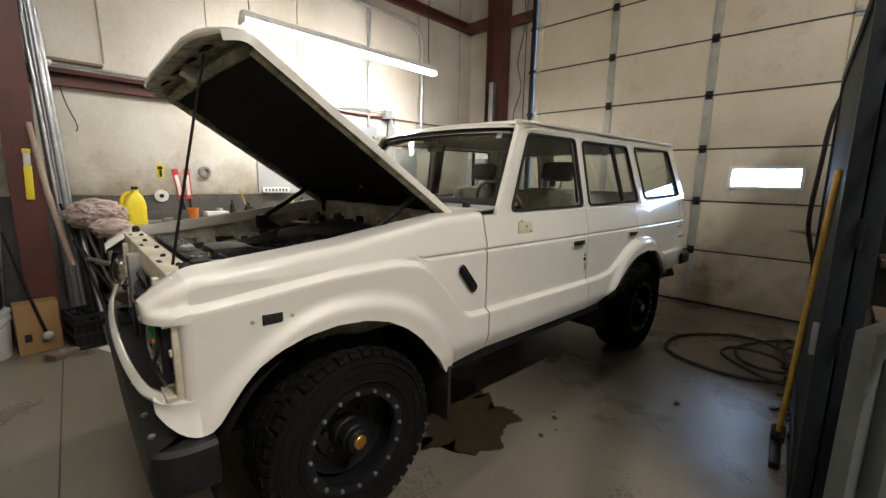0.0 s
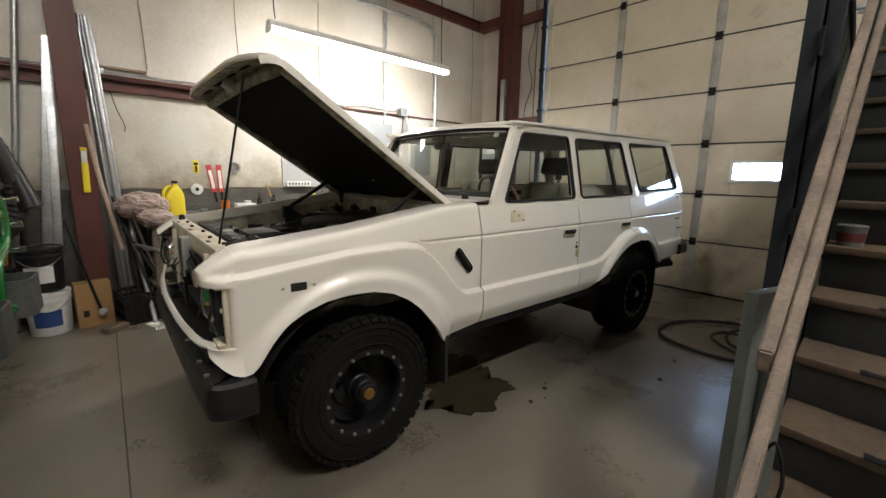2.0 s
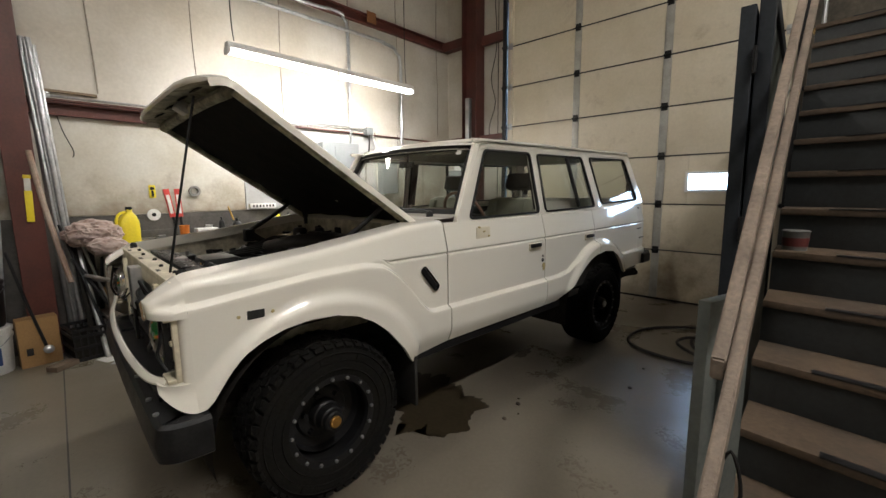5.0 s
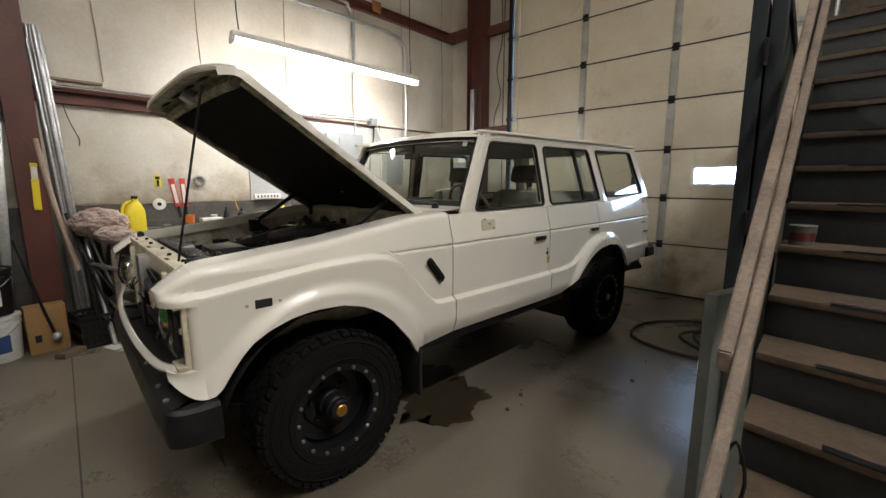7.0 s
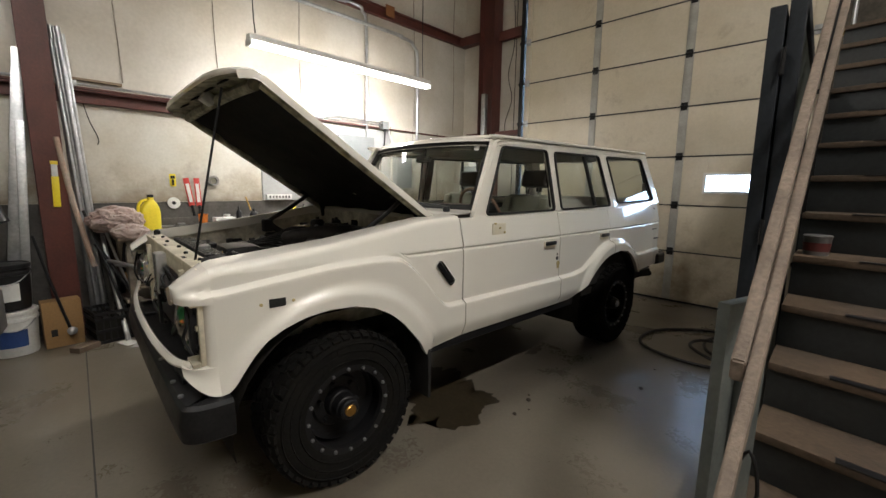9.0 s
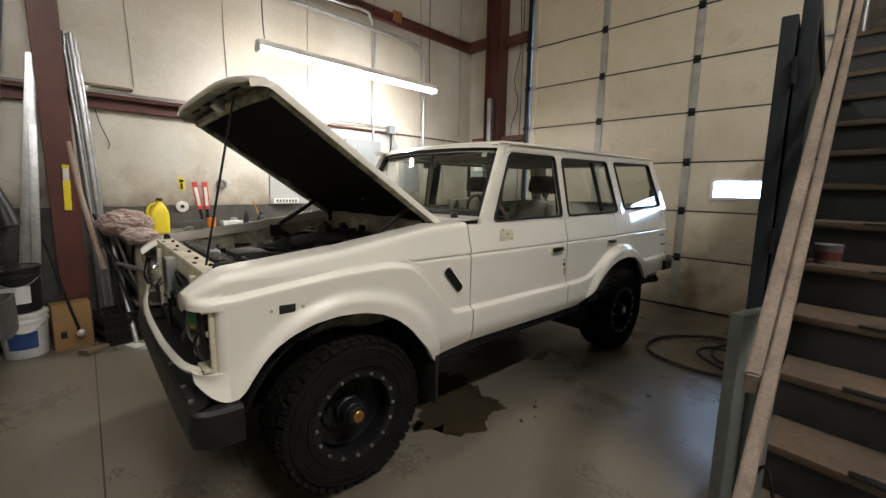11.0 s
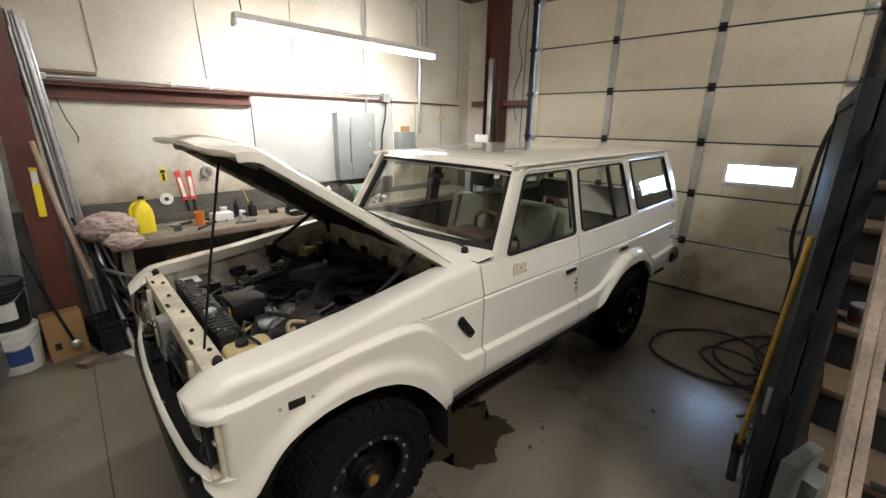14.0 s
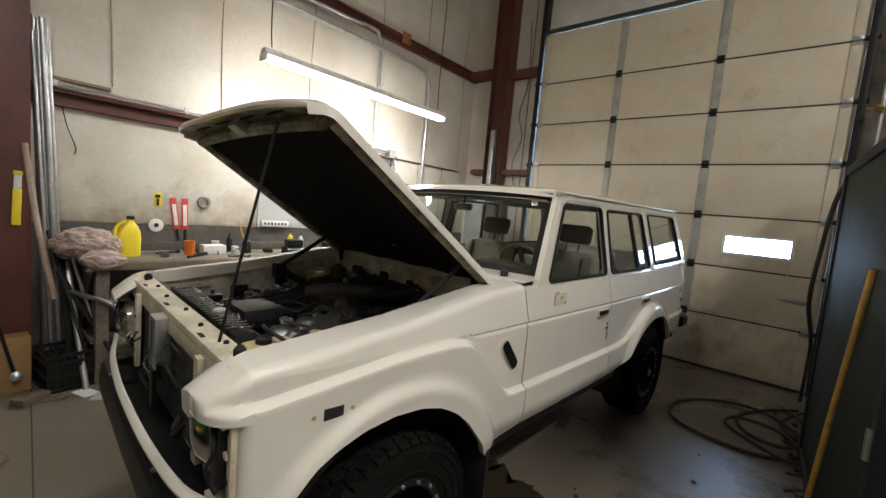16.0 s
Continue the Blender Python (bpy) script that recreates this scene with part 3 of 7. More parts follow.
# ---- the cream car: local x to its left, y to its rear, z up, origin under the front axle ----
CAR = pose(-1.932, 1.046, 0, 0, 0, -3.6)
car = thing("off_road_car", "cream-white boxy four-door off-road wagon with its hood propped open", "car", CAR)
SHOULDER = [(-.65, 1.012), (-.5, 1.013), (-.3, 1.038), (-.07, 1.062), (.2, 1.070), (.3, 1.052), (.37, 1.005), (.45, .925), (.52, .84), (.585, .772), (.63, .758), (1.9, .758), (2.05, .775),
            (2.18, .84), (2.30, .915), (2.42, .955), (2.6, .97), (2.76, .955), (2.9, .90), (3.0, .83), (3.08, .795), (3.2, .79), (3.8, .79)]
LOWER = [(-.56, .628), (-.52, .624), (-.49, .64), (-.46, .684), (-.42, .742), (-.37, .797), (-.30, .838), (-.21, .867), (-.1, .88), (.023, .872), (.12, .845), (.204, .80), (.28, .737), (.34, .666), (.39, .605),
         (.431, .545), (.455, .515), (.6, .53), (.74, .548), (1.9, .556), (1.98, .585), (2.08, .65), (2.16, .72), (2.25, .782), (2.34, .828), (2.44, .858), (2.6, .872), (2.75, .857), (2.86, .805),
         (2.94, .735), (3.0, .66), (3.03, .62), (3.7, .64)]
FENDER_TOP = [(-.65, 1.012), (-.62, 1.034), (-.58, 1.062), (-.53, 1.092), (-.50, 1.103), (-.38, 1.114), (-.02, 1.150), (.28, 1.194), (.5, 1.226), (.8, 1.245)]
WIDTH = [(-.65, .785), (-.3, .812), (.5, .825), (1.6, .838), (2.8, .835), (3.5, .815), (3.72, .79)]
FLARE = [(-.65, .03), (-.45, .03), (0, .034), (.4, .036), (.62, .028), (1.9, .028), (2.2, .03), (2.6, .03), (3.0, .03), (3.2, .02), (3.8, .02)]


def side_v(u, z):
    w = interp(u, WIDTH)
    w -= 0.25 * max(0.0, z - 1.07)
    w -= 0.010 * math.exp(-((z - 1.058) / 0.0065) ** 2) * sstep((u - 0.15) / 0.2)
    w += interp(u, FLARE) * sstep((interp(u, SHOULDER) - z) / 0.026 + 0.3)
    for yc, zc, r in ((-.03, .39, .49), (2.57, .36, .52)):
        d = math.hypot(u - yc, z - zc) - r
        w += .030 * sstep((.105 - d) / .06) * sstep((z - .50) / .12)
    w -= 0.05 * sstep((0.64 - z) / 0.16) * (1 if 0.5 < u < 2.0 else 0.0)
    return w


def levels(u, zl, ze):
    """Heights for one column of a panel, closer together along the shoulder and the belt crease."""
    sh = interp(u, SHOULDER)
    b = [zl, max(zl + .01, sh - .04), sh + .025, 1.042, 1.074, ze]
    for i in range(1, 5):
        b[i] = max(b[i], b[i - 1] + .004)
    for i in range(4, 0, -1):
        b[i] = min(b[i], b[i + 1] - .002)
    out = [zl]
    for (a, c), n in zip(zip(b, b[1:]), (12, 10, 10, 10, 6)):
        out += [a + (c - a) * j / n for j in range(1, n + 1)]
    return out


def side_sheet(u0, u1, top, n, rows, s, closed_top):
    """A body panel on side s, from u0 to u1, with its top edge, arch and sill; its edges turn inwards."""
    bm = bmesh.new()
    sheet = []
    us = list(np.linspace(u0, u1, n))
    for i, u in enumerate([us[0]] + us + [us[-1]]):
        edge = i in (0, n + 1)
        zl, zt = interp(u, LOWER), top(u)
        arc = closed_top > 0
        zs = levels(u, zl, zt - (0.034 if arc else 0))
        col = [(side_v(u, zl) - 0.028, zl + 0.004)] + [(side_v(u, z), z) for z in zs]
        if arc:
            v = side_v(u, zs[-1])
            for a in (22, 45, 68, 90):
                col.append((v - 0.038 * (1 - math.cos(radians(a))), zs[-1] + 0.034 * math.sin(radians(a))))
            v = col[-1][0]
            for f in (0.35, 0.7, 1.0):
                col.append((v + (closed_top - v) * f, zt + 0.008 * f))
            col.append((closed_top - 0.005, zt - 0.05))
        else:
            col += [(col[-1][0] - 0.012, zt + 0.004), (col[-1][0] - 0.05, zt)]
        turn = 0.018 if edge and (u0 > 0 or i) else 0
        sheet.append([(s * (v - turn), u, z) for v, z in col])
    grid(bm, sheet)
    return bm


def nose_sheet(s):
    """The rounded front end of a fender above the lamp opening."""
    bm = bmesh.new()
    sheet = []
    for u in (-.530, -.545, -.56, -.575, -.59, -.603, -.614, -.623, -.630, -.635, -.638):
        t = min(1.0, (-.530 - u) / .108)
        dv = .12 * (1 - math.sqrt(max(0, 1 - t * t)))
        zt = interp(u, FENDER_TOP)
        ze = zt - .034 * (1 - .3 * t)
        zs = [.972 + (ze - .972) * k / 6 for k in range(7)]
        col = [(side_v(-.53, .978) - dv - .04, .972)] + [(side_v(-.53, z) - dv, z) for z in zs]
        v = col[-1][0]
        for a in (22, 45, 68, 90):
            col.append((v - .038 * (1 - math.cos(radians(a))), ze + (zt - ze) * math.sin(radians(a))))
        v = col[-1][0]
        for f in (.35, .7, 1.0):
            col.append((v + (.64 - v) * f, zt + .008 * f * (1 - t)))
        col.append((.58, zt - .02))
        sheet.append([(s * a, u, z) for a, z in col])
    last = sheet[-1]
    sheet.append([(x - s * .012 * (1 if i < 9 else 0), -.634, min(z, 1.0 - .004 * i)) for i, (x, y, z) in enumerate(last)])
    grid(bm, sheet)
    return bm


def corner_sheet(s):
    """The lower front corner of a fender, under the lamp opening; it carries on the fender's own section."""
    bm = bmesh.new()
    sheet = []
    z0 = interp(-.53, LOWER)
    for u in (-.524, -.535, -.55, -.57, -.59, -.605, -.618, -.626, -.63):
        t = min(1.0, max(0.0, (-.528 - u) / .105))
        dv = .13 * (1 - math.sqrt(max(0, 1 - t * t)))
        zl, zt = z0 + .075 * t * t, .735 - .01 * t
        col = [(s * (side_v(-.53, z0) - dv - .06), u + .012, zl + .004)]
        for k in range(9):
            f = k / 8
            v = side_v(-.53, z0 + (.735 - z0) * f) - dv
            col.append((s * v, u, zl + (zt - zl) * f))
        col.append((s * (v - .05), u + .008, zt + .006))
        sheet.append(col)
    grid(bm, sheet)
    return bm


def edge_strip(s):
    """The rounded rear border of the indicator opening."""
    bm = bmesh.new()
    grid(bm, [[(s * (side_v(-.53, z) - dv), u, z) for z in np.linspace(.72, .985, 8)] for u, dv in ((-.528, 0), (-.54, .002), (-.55, .008), (-.557, .018), (-.560, .03), (-.552, .04))])
    return bm


for s in (1, -1):
    fender = part("fender", side_sheet(-.53, .742, lambda u: interp(u, FENDER_TOP), 54, 40, s, .66), M_PAINT, car)
    part("fender_nose", nose_sheet(s), M_PAINT, fender)
    part("fender_corner", corner_sheet(s), M_PAINT, fender)
    part("opening_border", edge_strip(s), M_PAINT, fender)
    bm = bx(s * .785 - .014, -.578, .738, s * .785 + .014, -.560, .972, .004)
    box(bm, s * .745 - .05, -.605, .735, s * .745 + .05, -.560, .750, .004)
    box(bm, s * .745 - .05, -.600, .962, s * .745 + .05, -.560, .974, .004)
    part("opening_flange", bm, M_PAINT_IN, fender, "dirty cream flange of the lamp opening")
    # slotted side vent, and the dark hole where the side lamp was
    bm = bmesh.new()
    box(bm, -.009, -.075, -.014, .009, .075, .014, .009, Matrix.Translation((s * .829, .605, .935)) @ pose(0, 0, 0, -50))
    part("side_vent", bm, M_BLACK, fender, "slanted black fender vent")
    bm = bmesh.new()
    ring_frame(bm, rounded([(-.086, -.024), (.086, -.024), (.086, .024), (-.086, .024)], .022), .008, .012, Matrix.Translation((s * .826, .605, .935)) @ pose(0, 0, 0, -50) @ pose(0, 0, 0, 0, 90) @ pose(0, 0, 0, 0, 0, 90))
    part("vent_rim", bm, M_CHROME, fender)
    part("side_lamp_hole", bx(s * (side_v(-.31, .94) - .006) - .008, -.340, .925, s * (side_v(-.31, .94) - .006) + .008, -.275, .960, .002), M_RUBBER, fender, "dark hole of a missing side lamp")
    for y in (-.37, -.245):
        part("clip_hole", rod((s * (side_v(y, .942) - .01), y, .942), (s * (side_v(y, .942) + .002), y, .942), .007, seg=10), M_MUDMARK, fender)
    door_f = part("front_door", side_sheet(.750, 1.727, lambda u: 1.224, 40, 40, s, 0), M_PAINT, car)
    door_r = part("rear_door", side_sheet(1.735, 2.50, lambda u: 1.227, 34, 40, s, 0), M_PAINT, car)
    quarter = part("quarter_panel", side_sheet(2.507, 3.70, lambda u: interp(u, [(2.5, 1.229), (3.7, 1.256)]), 50, 40, s, 0), M_PAINT, car)
    for ob, y in ((door_f, 1.60), (door_r, 2.40)):
        bm = bmesh.new()
        box(bm, s * .842 - .012, y - .075, .985, s * .842 + .008, y + .06, 1.035, .008)
        part("handle_recess", bm, M_PAINT_IN, ob)
        bm = bmesh.new()
        box(bm, s * .85 - .008, y - .07, 1.005, s * .85 + .010, y + .055, 1.033, .006)
        part("door_handle", bm, M_BLACKPL, ob, "black flap door handle")
    # bare mark where the mirror was, and the stripped lock with its glue
    bm = bmesh.new()
    box(bm, s * .818 - .004, 1.0, 1.115, s * .818 + .003, 1.125, 1.185, .004, None)
    part("mirror_scar", bm, mat("bare_primer", (0.66, 0.60, 0.46), 0.6, 0, .05, 30, 90, .05), door_f, "patch where the mirror was taken off")
    for y, z, c in ((1.015, 1.178, M_MUDMARK), (1.105, 1.12, M_MUDMARK), (1.06, 1.15, M_MUDMARK)):
        part("glue_spot", bx(s * .82 - .004, y, z, s * .82 + .004, y + .018, z + .012, .003), c, door_f)
    for y, z, r, c in ((1.70, .90, .014, M_RUBBER), (1.715, .86, .02, M_MUDMARK), (1.70, .93, .008, M_DIRT), (1.725, .835, .014, M_MUDMARK)):
        yy = min(y, 1.715)
        part("lock_hole", rod((s * .836, yy, z), (s * (side_v(yy, z) + .003), yy, z), r, seg=12), c, door_f)
    for u, top in ((.746, 1.221), (1.731, 1.222), (2.5035, 1.226)):
        bm = bmesh.new()
        zs = [interp(u, LOWER) + .01 + (top - interp(u, LOWER) - .01) * k / 24 for k in range(25)]
        grid(bm, [[(s * (side_v(u, z) - .016), u - .006, z) for z in zs], [(s * (side_v(u, z) - .008), u, z) for z in zs], [(s * (side_v(u, z) - .016), u + .006, z) for z in zs]])
        part("shut_line", bm, M_RUBBER, car)
    # black sill under the doors
    part("sill", bx(s * .80 - .04, .47, .49, s * .80 + .015, 2.0, .558, .012), M_BLACK, car)
    part("mud_flap", bx(s * .77 - .12, .455, .27, s * .77 + .10, .475, .55, .006), M_RUBBER, car, "black rubber mud flap")
    part("mud_flap", bx(s * .77 - .12, 3.07, .27, s * .77 + .07, 3.09, .66, .006), M_RUBBER, car, "black rubber mud flap")

# dark wheel houses and floor pan close the body underneath
for s in (1, -1):
    for yc, r in ((0.0, .50), (2.58, .52)):
        bm = bmesh.new()
        rows = []
        for a in range(-10, 191, 10):
            y, z = yc - r * math.cos(radians(a)), .40 + r * math.sin(radians(a)) * .94
            rows.append([(s * .42, y, z), (s * .832, y, z)])
        grid(bm, rows)
        vs = [v for v in bm.verts]
        part("wheel_house", bm, M_DARK, car)
        part("wheel_house_wall", bx(s * .43 - .01, yc - r, .42, s * .43 + .01, yc + r, .9, .004), M_DARK, car)
bm = bmesh.new()
box(bm, -.76, .52, .50, .76, 3.66, .56, .01)
box(bm, -.42, -.45, .40, -.34, 3.5, .52, .01)
box(bm, .34, -.45, .40, .42, 3.5, .52, .01)
box(bm, -.3, 1.0, .36, .25, 1.9, .5, .03)
part("chassis", bm, M_DARK, car, "black ladder chassis")
for y in (0, 2.73):
    bm = bmesh.new()
    cyl(bm, (-.62, y, .36), (.62, y, .36), .045, seg=16)
    lathe(bm, [(0, -.12), (.10, -.11), (.145, -.03), (.145, .03), (.1, .11), (0, .12)], 20, Matrix.Translation((-.2 if y == 0 else 0, y, .36)) @ pose(0, 0, 0, 90))
    part("axle", bm, M_DARK, car, "axle with its differential")
    for s in (-1, 1):
        part("leaf_spring", tube(bmesh.new(), [(s * .5, y - .6, .46), (s * .5, y, .40), (s * .5, y + .6, .48)], .03, 8, 6), M_DARK, car)
part("exhaust_pipe", pipe([(.2, .6, .42), (.3, 1.6, .40), (.45, 2.5, .52), (.62, 3.3, .5), (.70, 3.80, .48)], .03, 12), M_DARK, car)

# wheels
TYRE_R = .372


def wheel(name, s, y, steer=0.0):
    w = part(name, turned([(.20, -.115), (.225, -.125), (.30, -.132), (.345, -.118), (.360, -.085), (.364, -.04), (.364, .04), (.360, .085), (.345, .118), (.30, .132), (.225, .125), (.20, .115)], 56), M_TYRE, car, "all-terrain tyre on a black bolted rim")
    w.matrix_basis = Matrix.Translation((s * .715, y, TYRE_R - .008)) @ pose(0, 0, 0, 0, 90 * s, 0)
    # blocky tread, shoulder lugs and sidewall rings
    bm = bmesh.new()
    for i in range(44):
        a = 2 * math.pi * i / 44
        for z, da, wd, ln in ((-.088, 0, .040, .036), (-.042, .5, .036, .038), (0.0, .2, .038, .040), (.042, .6, .036, .038), (.088, .1, .040, .036)):
            aa = a + da * 2 * math.pi / 44
            m = Matrix.Rotation(aa, 4, "Z") @ Matrix.Translation((.364 - abs(z) * .05, 0, z)) @ Matrix.Rotation(.35 * (1 if i % 2 else -1), 4, "X")
            box(bm, -.006, -ln / 2, -wd / 2, .010, ln / 2, wd / 2, 0, m)
        for z in (-.112, .112):
            m = Matrix.Rotation(a + .02, 4, "Z") @ Matrix.Translation((.352, 0, z)) @ Matrix.Rotation(.5 * (-1 if z > 0 else 1), 4, "Y")
            box(bm, -.02, -.016 - .006 * (i % 2), -.014, .008, .016, .014, 0, m)
    part("tread", bm, M_TYRE, w, smooth=False)
    bm = bmesh.new()
    for r in (.245, .285, .322):
        lathe(bm, [(r - .004, .1285), (r, .1345), (r + .004, .1285)], 56)
    for i in range(10):
        a = 2 * math.pi * i / 10 + .1
        box(bm, -.012, -.03, -.002, .012, .03, .0025, 0, Matrix.Rotation(a, 4, "Z") @ Matrix.Translation((.303, 0, .132)))
    part("sidewall_relief", bm, M_TYRE, w)
    rim = part("rim", turned([(.205, -.10), (.19, -.09), (.185, .02), (.178, .035), (.172, .02), (.168, -.005), (.13, -.012), (.12, .004), (.075, .008), (.07, .0), (0.0, .0)], 48), M_BLACK, w, "black steel rim")
    bm = bmesh.new()
    lathe(bm, [(.182, .095), (.186, .118), (.215, .122), (.222, .112), (.220, .095)], 56)
    lathe(bm, [(.205, -.1), (.198, .1)], 56)
    part("bead_ring", bm, M_BLACK, w, "black clamp ring")
    for i in range(16):
        a = 2 * math.pi * i / 16
        ob = part("bolt", turned([(.0085, .118), (.0085, .127), (.0065, .131), (0, .131)], 8, Matrix.Translation((.201 * math.cos(a), .201 * math.sin(a), 0))), M_DULLBOLT, w)
    for i in range(6):
        a = 2 * math.pi * i / 6 + .3
        part("wheel_nut", turned([(.013, -.002), (.013, .022), (.009, .03), (0, .03)], 6, Matrix.Translation((.098 * math.cos(a), .098 * math.sin(a), 0))), M_BLACK, w)
    hub = part("hub", turned([(.068, -.01), (.066, .05), (.060, .055), (.056, .10), (.050, .105), (.047, .125), (.040, .130), (0, .130)], 32), M_BLACK, w)
    part("hub_cap", turned([(.028, .126), (.028, .137), (.024, .141), (0, .141)], 24), mat("copper_hub_dial", (.45, .24, .06), .35, .8, .15, 30, 80, .1) if s > 0 and y < 1 else M_STEEL, w, "copper-coloured locking hub dial")
    return w


for s in (1, -1):
    wheel("wheel", s, 0.0)
    wheel("wheel", s, 2.73)

# greenhouse: pillars, roof, glass


def upper_v(z):
    return .788 - .20 * (z - 1.24)


def up(u, z, s, d=0.0):
    return (s * (upper_v(z) + d), u, z)


def side_window(poly):
    """Corners (u, z) of an opening, with rounded corners."""
    return rounded(poly, .035, 4)


WIN = {"front": [(.965, 1.234), (1.722, 1.240), (1.705, 1.672), (1.200, 1.668)],
       "rear": [(1.80, 1.240), (2.59, 1.252), (2.47, 1.676), (1.79, 1.668)],
       "quarter": [(2.72, 1.270), (3.515, 1.290), (3.33, 1.690), (2.60, 1.680)]}


def loop_mesh(bm, polys, s, d):
    """Several rounded rectangles joined ring by ring on the leaning side plane: (poly, depth) pairs."""
    rings = [[bm.verts.new(up(u, z, s, dd)) for u, z in p] for p, dd in polys]
    k = len(rings[0])
    for a, b in zip(rings, rings[1:]):
        for i in range(k):
            j = (i + 1) % k
            bm.faces.new((a[i], a[j], b[j], b[i]))


def inset(poly, w):
    k = len(poly)
    P = [Vector(p) for p in poly]
    c = sum(P, Vector((0, 0))) / k
    out = []
    for i in range(k):
        a, b, d = P[i - 1], P[i], P[(i + 1) % k]
        t = (d - a).normalized()
        n = Vector((-t.y, t.x))
        if n.dot(c - b) < 0:
            n = -n
        out.append(tuple(b + n * w))
    return out


OUTER = {"front": [(.855, 1.222), (1.762, 1.224), (1.745, 1.715), (1.135, 1.715)],
         "rear": [(1.762, 1.224), (2.655, 1.227), (2.535, 1.725), (1.745, 1.715)],
         "quarter": [(2.655, 1.227), (3.66, 1.256), (3.45, 1.738), (2.535, 1.725)]}
for s in (1, -1):
    for key in ("front", "rear", "quarter"):
        r = rounded(WIN[key], .04, 5)
        # the frame: from a squarer outer edge to the rounded opening
        out = rounded(OUTER[key], .0005, 5)
        bm = bmesh.new()
        loop_mesh(bm, [(out, -.03), (out, 0), (inset(r, -.012), 0), (r, -.004), (r, -.03)], s, 0)
        fr = part("window_frame", bm, M_PAINT, car)
        bm = bmesh.new()
        loop_mesh(bm, [(inset(r, -.002), .0), (inset(r, -.001), .007), (inset(r, .011), .007), (inset(r, .011), -.014)], s, 0)
        part("window_seal", bm, M_RUBBER, fr, "black rubber window seal")
        bm = bmesh.new()
        bm.faces.new([bm.verts.new(up(u, z, s, -.012)) for u, z in inset(r, .010)])
        g = part("side_glass", bm, M_GLASS, fr, "tinted side glass", smooth=False)
        g.visible_shadow = False
    # drip rail along the roof edge
    part("drip_rail", pipe([up(1.13, 1.705, s, .004), up(1.20, 1.724, s, .012), up(2.5, 1.738, s, .014), up(3.40, 1.752, s, .014)], .010, 8), M_PAINT, car)
    # the rear door's divider
    bm = bmesh.new()
    box(bm, -.012, -.012, 0, .012, .012, .41, .003, Matrix.Translation(up(2.325, 1.265, s, -.008)) @ Matrix.Rotation(-s * .197, 4, "Y") @ Matrix.Rotation(.22, 4, "X"))
    part("window_divider", bm, M_RUBBER, car)

rows = []
for u in (1.055, 1.07, 1.10, 1.15, 1.22, 1.4, 1.8, 2.2, 2.6, 3.0, 3.3, 3.42, 3.47, 3.49):
    zt = interp(u, [(1.055, 1.695), (1.10, 1.725), (1.22, 1.752), (1.8, 1.775), (2.6, 1.79), (3.3, 1.788), (3.42, 1.775), (3.49, 1.74)])
    ze = interp(u, [(1.055, 1.685), (1.22, 1.715), (2.6, 1.728), (3.49, 1.735)])
    w = upper_v(ze) + .012
    row = []
    for k in range(-12, 13):
        f = k / 12
        row.append((w * f, u + .085 * f * f * max(0.0, 1 - (u - 1.055) / .35), ze + (zt - ze) * (1 - abs(f) ** 5) + .012 * (1 - f * f)))
    rows.append(row)
bm = bmesh.new()
grid(bm, rows)
r2 = [[(x, y, min(z - .03, 1.70)) for x, y, z in r] for r in rows]
part("roof", bm, M_PAINT, car, "cream roof panel")
bm = bmesh.new()
grid(bm, r2)
part("headliner", bm, mat("pale_headliner", (.30, .28, .23), .9), car)

# windscreen: lower edge forward, top edge back
WB, WT = (.90, 1.262), (1.135, 1.700)


def ws(f, g):
    """A point of the windscreen: f from -1 to 1 across, g from 0 at the base to 1 at the top."""
    half = .735 + (.655 - .735) * g
    bow = .11 * (f * f - 1) * (1 - .15 * g)
    return (half * f, WB[0] + (WT[0] - WB[0]) * g + bow + .045, WB[1] + (WT[1] - WB[1]) * g)


def ws_loop(a, b, d):
    """A closed line round the glass, drawn in by a at the sides and b above and below."""
    p = [ws(-1 + a + (2 - 2 * a) * i / 12, b) for i in range(13)] + [ws(1 - a, b + (1 - 2 * b) * i / 6) for i in range(1, 6)]
    p += [ws(1 - a - (2 - 2 * a) * i / 12, 1 - b) for i in range(13)] + [ws(-1 + a, 1 - b - (1 - 2 * b) * i / 6) for i in range(1, 6)]
    n = Vector((0, WB[1] - WT[1], WT[0] - WB[0])).normalized()
    return [Vector(q) + n * d for q in p]


bm = bmesh.new()
loops = [ws_loop(-.03, -.03, 0), ws_loop(-.018, -.02, .018), ws_loop(.055, .055, .018), ws_loop(.06, .06, -.012)]
rings = [[bm.verts.new(p) for p in lp] for lp in loops]
for a, b in zip(rings, rings[1:]):
    for i in range(len(a)):
        j = (i + 1) % len(a)
        bm.faces.new((a[i], a[j], b[j], b[i]))
seal = part("windscreen_seal", bm, M_RUBBER, car, "black rubber windscreen seal")
bm = bmesh.new()
grid(bm, [[ws(f, g) for f in np.linspace(-.98, .98, 17)] for g in np.linspace(.02, .98, 7)])
g = part("windscreen", bm, M_GLASS, car, "clear curved windscreen")
g.visible_shadow = False
bm = bmesh.new()
for z0 in (0,):
    p = Vector(ws(.84, .895)) + Vector((0, -.004, .004))
    box(bm, -.018, -.002, -.022, .018, .002, .022, .001, Matrix.Translation(p) @ pose(0, 0, 0, -28, 0, 12))
part("sticker", bm, M_WHITE, car, "white square sticker on the glass")
